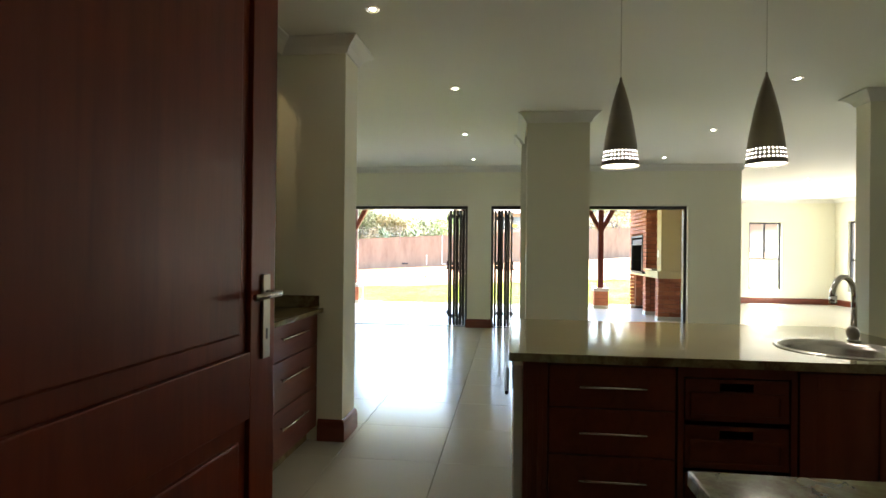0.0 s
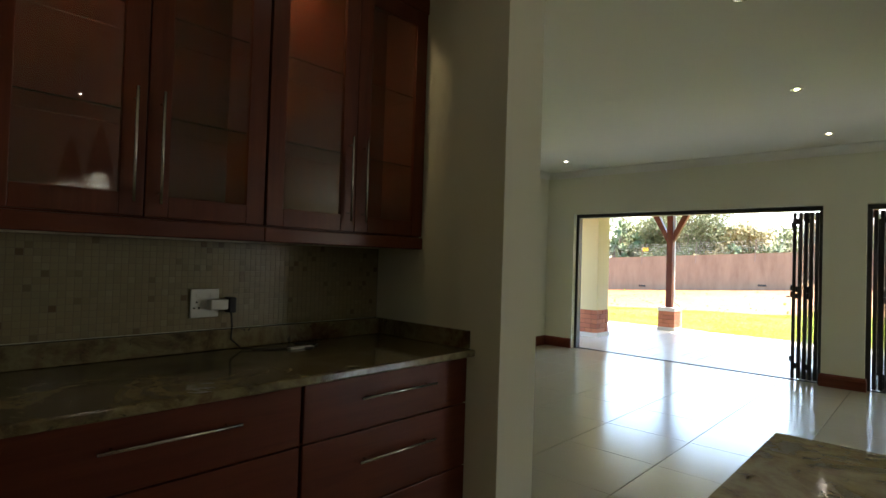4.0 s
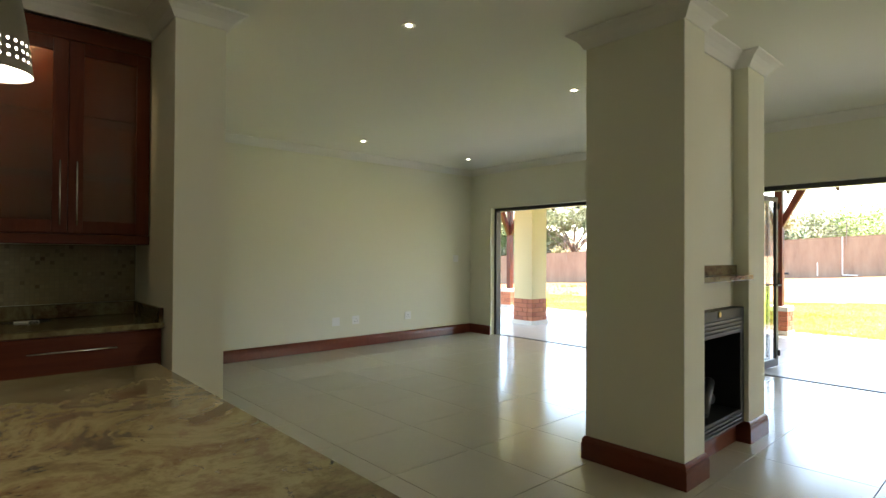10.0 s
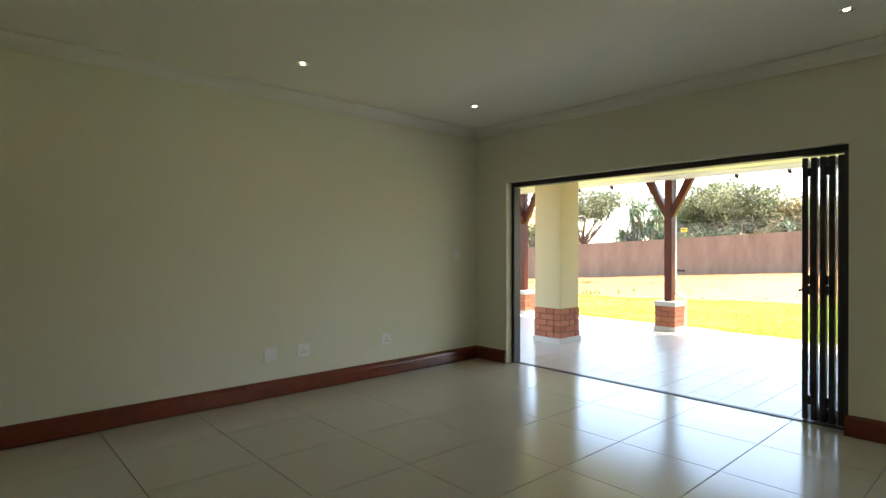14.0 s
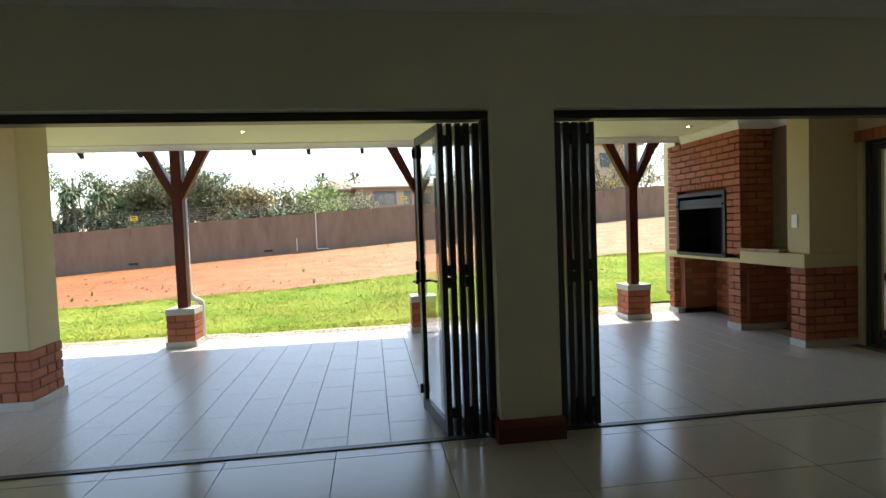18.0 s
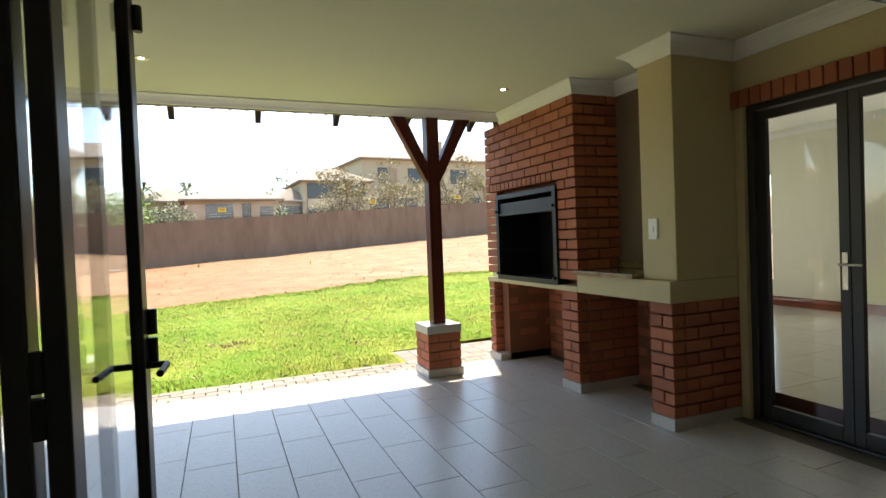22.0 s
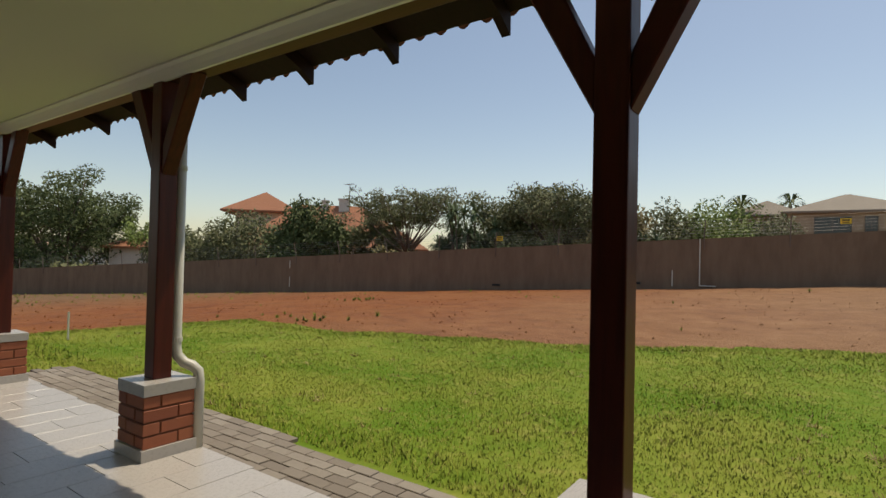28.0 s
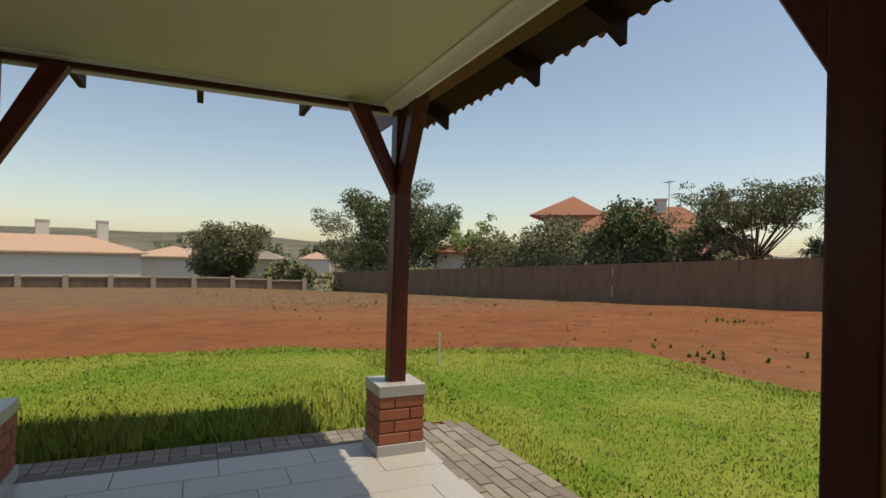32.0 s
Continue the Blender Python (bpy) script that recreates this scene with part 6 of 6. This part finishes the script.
for k, (x, y, h, w, mat) in enumerate(((-66, 21, 4.5, 5, M_OLIVE), (-58, 27, 4.6, 5, M_DRY), (-52, 29.5, 5.2, 5.5, M_OLIVE), (-80, 30, 6.0, 8, M_DRY), (-95, 25, 6.5, 9, M_OLIVE), (-100, 45, 7, 10, M_OLIVE), (-75, 50, 7, 9, M_DARKLEAF), (-110, 12, 7.5, 9, M_DARKLEAF), (-60, 60, 7, 9, M_OLIVE), (-20, 85, 9.5, 10, M_OLIVE), (-12, 82, 9.0, 9, M_FRESH), (-4, 90, 10.5, 10, M_OLIVE), (10, 95, 12.5, 9, M_FRESH), (15, 98, 12, 9, M_FRESH), (-30, 80, 8, 9, M_OLIVE))):
    bush(x, y, ground_z(x, y) - 0.5, h, w, mat, "distant rounded tree among the houses", 70 + k, 0.28, 22, 70)


def palm(x, y, z, h):
    t = thing("palm_tree", x, y, z, "distant palm tree above the roofs", "palm")
    part("trunk", tube(bmesh.new(), [(0, 0, 0), (0.1, 0, h)], [0.25, 0.18], 8), M_BARK, t)
    r = random.Random(int(x * 10))
    verts, faces = [], []
    for k in range(46):
        a, e = r.uniform(0, 6.283), r.uniform(-0.1, 1.2)
        d, s = Vector((math.cos(a) * math.cos(e), math.sin(a) * math.cos(e), math.sin(e))), Vector((-math.sin(a), math.cos(a), 0)) * 0.14
        c, i = Vector((0.1, 0, h)), len(verts)
        m_, tip = c + d * 1.3, c + d * 2.1 + Vector((0, 0, -0.8))
        verts += [tuple(c), tuple(m_ + s), tuple(tip), tuple(m_ - s)]
        faces.append((i, i + 1, i + 2, i + 3))
    mesh = bpy.data.meshes.new("fronds")
    mesh.from_pydata(verts, [], faces)
    mesh.materials.append(M_DARKLEAF)
    new("fronds", mesh).parent = t


palm(-7.1, 75.0, 1.5, 5.9)
palm(-3.2, 84.0, 1.8, 6.6)


# dry tufts in the lawn
tv, tf = [], []
rng = np.random.default_rng(21)
tufts = [(rng.uniform(-11, 6), rng.uniform(13.9, 21), rng.uniform(0.03, 0.07), 0.12) for _ in range(260)] + [(0.75 + rng.normal(0, 0.12), 15.9 + rng.normal(0, 0.08), 0.06, 0.1) for _ in range(14)]
for x, y, size, wide in tufts:
    if not on_lawn(x, y):
        continue
    z = ground_z(x, y) + 0.012
    for _ in range(14):
        a, e, l, k = rng.uniform(0, 6.283), rng.uniform(0.1, 1.0), size * rng.uniform(0.7, 1.4), len(tv)
        bx, by = x + rng.normal(0, wide * 0.4), y + rng.normal(0, wide * 0.2)
        cx, sx, w = math.cos(a), math.sin(a), 0.005
        tv += [(bx - w * sx, by + w * cx, z), (bx + w * sx, by - w * cx, z), (bx + l * cx * math.cos(e), by + l * sx * math.cos(e), z + l * math.sin(e))]
        tf.append((k, k + 1, k + 2))
tm = bpy.data.meshes.new("dry_grass")
tm.from_pydata(tv, [], tf)
tm.materials.append(leaf_material("dead_grass_blades", (0.14, 0.075, 0.025), (0.24, 0.17, 0.06), (0.42, 0.35, 0.16)))
tagged(new("dry_grass", tm), "small dry brown tufts in the lawn", "dry grass", "", "stuff")


# ---- neighbouring houses ----
def roof_tile_material(name, a, c_):
    m, nt, b = shader(name, a, 0.85)
    v = coords(nt, (1, 1, 1))
    w = nt.nodes.new("ShaderNodeTexWave")
    w.bands_direction, w.inputs["Scale"].default_value, w.inputs["Distortion"].default_value = "Z", 2.6, 1.0
    nt.links.new(v, w.inputs["Vector"])
    n = noise_tex(nt, v, 2.5, 5, 0.7)
    col = blend(nt, spread(nt, n, 0.0, 0.8), a, c_)
    col = blend(nt, spread(nt, w.outputs["Fac"], 0.0, 0.25), col, tuple(k * 0.5 for k in a))
    nt.links.new(col, b.inputs["Base Color"])
    relief(nt, b, w.outputs["Fac"], 0.8, 0.05)
    return m


M_GREYROOF = roof_tile_material("grey_brown_roof_tiles", (0.34, 0.29, 0.22), (0.24, 0.2, 0.16))
M_REDROOF = roof_tile_material("terracotta_roof_tiles", (0.42, 0.18, 0.095), (0.34, 0.14, 0.07))
M_PINKROOF = roof_tile_material("faded_terracotta_tiles", (0.6, 0.4, 0.28), (0.52, 0.33, 0.22))
M_STONE = plaster_material("rough_stone_cladding", (0.34, 0.27, 0.18), (0.18, 0.14, 0.1), 0.9, 0.9)
M_TAN = plaster_material("tan_house_paint", (0.42, 0.37, 0.25), (0.36, 0.31, 0.21), 0.85, 0.3)
M_OFFWHITE = plaster_material("off_white_house_paint", (0.66, 0.62, 0.55), (0.58, 0.54, 0.47), 0.85, 0.3)
M_DARKGLASS = shader("dark_window_glass", (0.03, 0.04, 0.05), 0.08)[0]


def hip_roof(bm, x0, x1, y0, y1, z, rise, over=0.5):
    x0, x1, y0, y1 = x0 - over, x1 + over, y0 - over, y1 + over
    h = min(x1 - x0, y1 - y0) / 2
    a = [bm.verts.new(p) for p in ((x0, y0, z), (x1, y0, z), (x1, y1, z), (x0, y1, z))]
    low = [bm.verts.new(p) for p in ((x0, y0, z - 0.18), (x1, y0, z - 0.18), (x1, y1, z - 0.18), (x0, y1, z - 0.18))]
    if x1 - x0 > y1 - y0:
        r = [bm.verts.new((x0 + h, (y0 + y1) / 2, z + rise)), bm.verts.new((x1 - h, (y0 + y1) / 2, z + rise))]
        fs = ((a[0], a[1], r[1], r[0]), (a[1], a[2], r[1]), (a[2], a[3], r[0], r[1]), (a[3], a[0], r[0]))
    else:
        r = [bm.verts.new(((x0 + x1) / 2, y0 + h, z + rise)), bm.verts.new(((x0 + x1) / 2, y1 - h, z + rise))]
        fs = ((a[0], a[1], r[0]), (a[1], a[2], r[1], r[0]), (a[2], a[3], r[1]), (a[3], a[0], r[0], r[1]))
    for f in fs:
        bm.faces.new(f)
    for i in range(4):
        bm.faces.new((low[i], low[(i + 1) % 4], a[(i + 1) % 4], a[i]))
    bm.faces.new(low[::-1])
    return bm


def house(x, y, z, rz, w, d, h, rise, wall_m, roof_m, label, windows, chimneys=(), over=0.6, plinth=None):
    """w along x, d along y from the front face at y = 0. windows: (x, z, w, h) on the front."""
    t = thing("house", x, y, z, label, "house", "", rz)
    part("wall", boxes((0, w, 0, d, -1.5, h)), wall_m, t)
    part("roof", hip_roof(bmesh.new(), 0, w, 0, d, h + 0.18, rise, over), roof_m, t)
    for a, b, c, e in windows:
        wd = part("window", boxes((a - 0.06, a + c + 0.06, -0.06, -0.002, b - 0.06, b), (a - 0.06, a + c + 0.06, -0.06, -0.002, b + e, b + e + 0.06), (a - 0.06, a, -0.06, -0.002, b, b + e), (a + c, a + c + 0.06, -0.06, -0.002, b, b + e), (a + c / 2 - 0.03, a + c / 2 + 0.03, -0.05, -0.002, b, b + e)), M_ALU, t)
        part("pane", boxes((a, a + c, -0.03, -0.003, b, b + e)), M_DARKGLASS, wd)
    for a, b, cw, ch in chimneys:
        cm_ = part("chimney", boxes((a, a + cw, b, b + cw, h * 0.7, ch), (a - 0.08, a + cw + 0.08, b - 0.08, b + cw + 0.08, ch, ch + 0.12)), wall_m, t)
    if plinth:
        for row in plinth:
            part("stone_cladding", boxes(row), M_STONE, t, "rough stone cladding")
    return t


# two-storey house and its wings
house(17.8, 76, 4.2, 6, 19.0, 10, 7.6, 2.6, M_TAN, M_GREYROOF, "large tan two-storey house with grey tiled roof", ((1.0, 0.9, 2.4, 1.6), (5.0, 0.9, 2.6, 1.6), (10.5, 0.9, 3.5, 1.7), (15.5, 0.9, 2.0, 1.7), (2.2, 4.6, 1.2, 1.9), (6.5, 4.6, 2.8, 1.9), (13.0, 4.6, 2.5, 1.9)), ((12.5, 3.0, 0.9, 10.8), (15.5, 4.0, 0.7, 10.2)), plinth=((3.6, 4.8, -0.12, -0.002, -1, 6.5), (9.0, 10.2, -0.12, -0.002, -1, 3.2), (14.2, 15.2, -0.12, -0.002, -1, 3.2)))
house(9.8, 73, 4.0, 4, 8.2, 9, 4.5, 2.2, M_TAN, M_GREYROOF, "tan two-storey wing with dark balcony windows", ((0.6, 2.6, 4.2, 1.7), (0.6, -0.2, 4.2, 1.6), (6.0, 2.6, 1.6, 1.7)), plinth=((4.95, 5.8, -0.12, -0.002, -1, 4.4), (-0.05, 0.5, -0.12, -0.002, -1, 2.2)))
house(-2.6, 69.5, 3.0, 3, 9.4, 9, 3.1, 1.9, M_STONE, M_GREYROOF, "low stone-clad house with grey tiled hip roof", ((2.0, 1.2, 2.6, 1.5), (5.6, 1.2, 0.8, 1.5), (7.4, 1.2, 1.3, 1.2)))
house(7.2, 74, 3.2, 3, 3.2, 7, 3.0, 1.7, M_STONE, M_GREYROOF, "small stone-clad garage with grey tiled roof", ((0.5, 0.6, 2.0, 1.9),))
house(-8.0, 76, 2.0, 0, 6.0, 8, 4.4, 1.8, M_STONE, M_GREYROOF, "distant stone house under a grey roof", ((1.0, 2.2, 1.6, 1.4),))
# terracotta roofs left of the thorn trees
house(-41.6, 38.7, -2.5, 45, 16.4, 10.6, 4.4, 4.2, M_OFFWHITE, M_REDROOF, "house with a large terracotta tiled hip roof and two chimneys", ((2.0, 0.8, 1.6, 1.4), (9.0, 0.8, 1.6, 1.4)), ((8.8, 4.4, 1.0, 9.3), (7.2, 4.6, 0.6, 9.1)))
house(-50.2, 44.6, -2.5, 45, 5.2, 5.2, 8.2, 2.3, M_OFFWHITE, M_REDROOF, "upper floor with a terracotta tiled hip roof", (), over=1.3)
house(-55.0, 34.5, -3.0, 50, 7.5, 6.0, 4.6, 1.5, M_OFFWHITE, M_REDROOF, "low house with terracotta tiled roof", ((1.0, 0.8, 1.5, 1.4),))
mast = thing("tv_antenna", -34.4, 45.4, 5.5, "thin television aerial mast on the terracotta roof", "antenna")
part("mast", tube(bmesh.new(), [(0, 0, -0.6), (0, 0, 2.3)], 0.03, 6), M_FPOST, mast)
part("aerial", boxes((-0.5, 0.5, -0.02, 0.02, 2.2, 2.24), (-0.4, -0.36, -0.3, 0.3, 2.2, 2.23), (0.0, 0.04, -0.25, 0.25, 2.2, 2.23), (0.36, 0.4, -0.2, 0.2, 2.2, 2.23)), M_FPOST, mast)
house(-28.0, 62.0, 0.0, 12, 12.0, 8, 4.2, 1.2, M_TAN, M_GREYROOF, "tan distant house among the thorn trees", ((2, 1.2, 1.6, 1.3), (7, 1.2, 1.6, 1.3)))
# white house beyond the low wall
house(-88.0, 2.0, -2.7, 288, 26.0, 10, 3.2, 1.9, M_OFFWHITE, M_PINKROOF, "white house with a faded terracotta roof and chimneys", ((1.0, 0.6, 2.2, 2.0), (4.4, 0.6, 2.2, 2.0), (9.5, 0.6, 1.6, 1.8)), ((2.5, 3.0, 1.2, 7.2), (8.6, 2.4, 1.3, 7.0)))
house(-92.0, 12.0, -2.9, 280, 9.0, 9, 3.0, 1.4, M_OFFWHITE, M_PINKROOF, "white wing with dark glazed doors", ((1.0, 0.3, 1.8, 2.1), (3.6, 0.3, 1.8, 2.1), (6.2, 0.3, 1.8, 2.1)), ((2.0, 2.0, 1.1, 6.0),))
def hill(x):
    f = min(1.0, max(0.0, (-x - 150) / 220))
    return 15 * f * f * (3 - 2 * f)


rh = random.Random(9)
for k in range(14):
    x, y = -150 - rh.uniform(0, 120), -70 + 13 * k + rh.uniform(-4, 4)
    house(x, y, hill(x) - 6 + rh.uniform(0, 2), 270 + rh.uniform(-25, 25), rh.uniform(8, 14), 9, 3.2, 2.0, M_OFFWHITE if k % 2 else M_TAN, M_GREYROOF if k % 3 else M_PINKROOF, "far-off suburban house on the hillside", ((1.5, 0.8, 1.6, 1.4), (5.0, 0.8, 1.6, 1.4)))
for k in range(36):
    x, y = -120 - rh.uniform(0, 170), -90 + 7 * k + rh.uniform(-4, 4)
    bush(x, y, ground_z(-75, 0) + hill(x) - 1.5 + rh.uniform(-0.5, 1.5), rh.uniform(5, 8), rh.uniform(7, 12), M_OLIVE if k % 2 else M_DARKLEAF, "far-off tree on the hillside", 200 + k, 0.5, 14, 40)


# ---- paving strip ----
def paver_material():
    m, nt, b = shader("grey_brown_paver", (0.28, 0.22, 0.16), 0.9)
    v = world_coords(nt)
    n = noise_tex(nt, v, 30, 5, 0.7)
    shade = nt.nodes.new("ShaderNodeMath")
    shade.operation = "FRACT"
    both = nt.nodes.new("ShaderNodeMath")
    nt.links.new(random_of(nt), both.inputs[0])
    nt.links.new(nt.nodes.new("ShaderNodeNewGeometry").outputs["Random Per Island"], both.inputs[1])
    nt.links.new(both.outputs[0], shade.inputs[0])
    c = ramp(nt, shade.outputs[0], [(0.0, (0.22, 0.185, 0.145)), (0.5, (0.29, 0.25, 0.2)), (1.0, (0.36, 0.32, 0.26))])
    c = blend(nt, spread(nt, n, 0.0, 0.5), c, (0.16, 0.135, 0.11))
    nt.links.new(c, b.inputs["Base Color"])
    relief(nt, b, n, 0.5, 0.004)
    return m


M_PAVER = paver_material()


def piece(name, w, d, h, material, bevel=0.004):
    bm = block(bmesh.new(), 0, w, 0, d, -h, 0)
    bmesh.ops.bevel(bm, geom=[e for e in bm.edges if max(v.co.z for v in e.verts) > -1e-6 and min(v.co.z for v in e.verts) > -1e-6], offset=bevel, segments=1, affect="EDGES")
    mesh = bpy.data.meshes.new(name)
    bm.to_mesh(mesh)
    bm.free()
    mesh.materials.append(material)
    return mesh


pv = tagged(new("pavement"), "grey-brown concrete paver strip along the veranda", "", "", "structure")
part("bedding", boxes((-7.15, 4.2, 13.252, 13.86, -0.25, -0.062), (2.55, 4.2, 13.86, 14.45, -0.25, -0.072), (-7.15, -6.84, 9.3, 13.252, -0.25, -0.062)), M_SOIL, pv, "sandy bedding")
pm = piece("paver", 0.192, 0.094, 0.05, M_PAVER)
count = 0
for j in range(6):
    for i in range(56):
        x, y = -7.1 + 0.2 * i + (0.1 if j % 2 else 0), 13.26 + 0.1 * j
        if x > 4.0 or count >= 300:
            continue
        o = new("paver", pm)
        o.parent = pv
        o.matrix_basis = pose(x, y, -0.028 + random.uniform(-0.003, 0.003), random.uniform(-0.6, 0.6), random.uniform(-0.6, 0.6), random.uniform(-0.7, 0.7))
        count += 1
rest = bmesh.new()
for j in range(6):
    for i in range(8):
        block(rest, 2.55 + 0.2 * i, 2.742 + 0.2 * i, 13.87 + 0.1 * j, 13.964 + 0.1 * j, -0.1, -0.058)
for i in range(18):
    block(rest, 2.2 + 0.1 * i, 2.294 + 0.1 * i, 13.262, 13.452, -0.08, -0.03) if 2.2 + 0.1 * i > 3.95 else None
for j in range(39):
    for i in range(3):
        block(rest, -7.14 + 0.1 * i, -7.046 + 0.1 * i, 9.35 + 0.1 * j, 9.444 + 0.1 * j, -0.08, -0.03)
tagged(part("paver_patch", rest, M_PAVER, pv), "", "", "", "stuff")

# ---- floor tiles ----
fl, fv = bpy.data.objects["floor"], bpy.data.objects["floor_veranda"]
P = 0.67
tile_in = piece("floor_tile", P - 0.004, P - 0.004, 0.012, M_TILE, 0.0015)
tile_end = piece("floor_tile", P - 0.004, YF + 0.108 - (7.09 + 3 * P), 0.012, M_TILE, 0.0015)
for i in range(-6, 7):
    for j in range(-12, 4):
        x, y = -0.675 + P * i, 7.09 + P * j
        if x < XL - 0.62 or y < -0.9:
            continue
        o = new("floor_tile", tile_end if j == 3 else tile_in)
        o.parent = fl
        o.matrix_basis = pose(x, y, 0)
rest = bmesh.new()
for i in range(7, 15):
    for j in range(-12, 13):
        x, y = -0.675 + P * i, 7.09 + P * j
        if y + P < YEND + 0.3 and not (x < LW + 0.2 and y + P > YB) and not (x < 4.6 and y + P > 13.3):
            block(rest, x, x + P - 0.004, y, y + P - 0.004, -0.012, 0)
tagged(part("lounge_tiles", rest, M_TILE, fl), "", "", "", "stuff")
T, THRESH = 0.286, YF + 0.172
tile_out = piece("veranda_tile", T - 0.004, 0.596, 0.012, M_OUTTILE, 0.0015)
for i in range(-28, 12):
    for j in range(-2, 8):
        x, y = 1.003 + T * i, YB + 0.6 * j - (i % 3) * 0.2 + 0.092
        if y + 0.596 > VY1 + 0.02 or y < THRESH or x + T > VX1 + 0.05 or x < VX0 - 0.02:
            continue
        o = new("veranda_tile", tile_out)
        o.parent = fv
        o.matrix_basis = pose(x, y, 0)
edge_tiles = bmesh.new()
for i in range(-28, 12):
    x = 1.003 + T * i
    if x + T > VX1 + 0.05 or x < VX0 - 0.02:
        continue
    ys = [YB + 0.6 * j - (i % 3) * 0.2 + 0.092 for j in range(-2, 9)]
    last = max(y for y in ys if y + 0.596 <= VY1 + 0.02) + 0.6
    if VY1 - last > 0.02:
        block(edge_tiles, x, x + T - 0.004, last, VY1 + 0.015, -0.012, 0)
for i in range(-28, 12):
    x = 1.003 + T * i
    if x + T > VX1 + 0.05 or x < VX0 - 0.02:
        continue
    first = min(y for y in [YB + 0.6 * j - (i % 3) * 0.2 + 0.092 for j in range(-2, 9)] if y >= THRESH) - 0.004
    if first - THRESH > 0.02:
        block(edge_tiles, x, x + T - 0.004, THRESH, first, -0.012, 0)
tagged(part("edge_tiles", edge_tiles, M_OUTTILE, fv), "", "", "", "stuff")
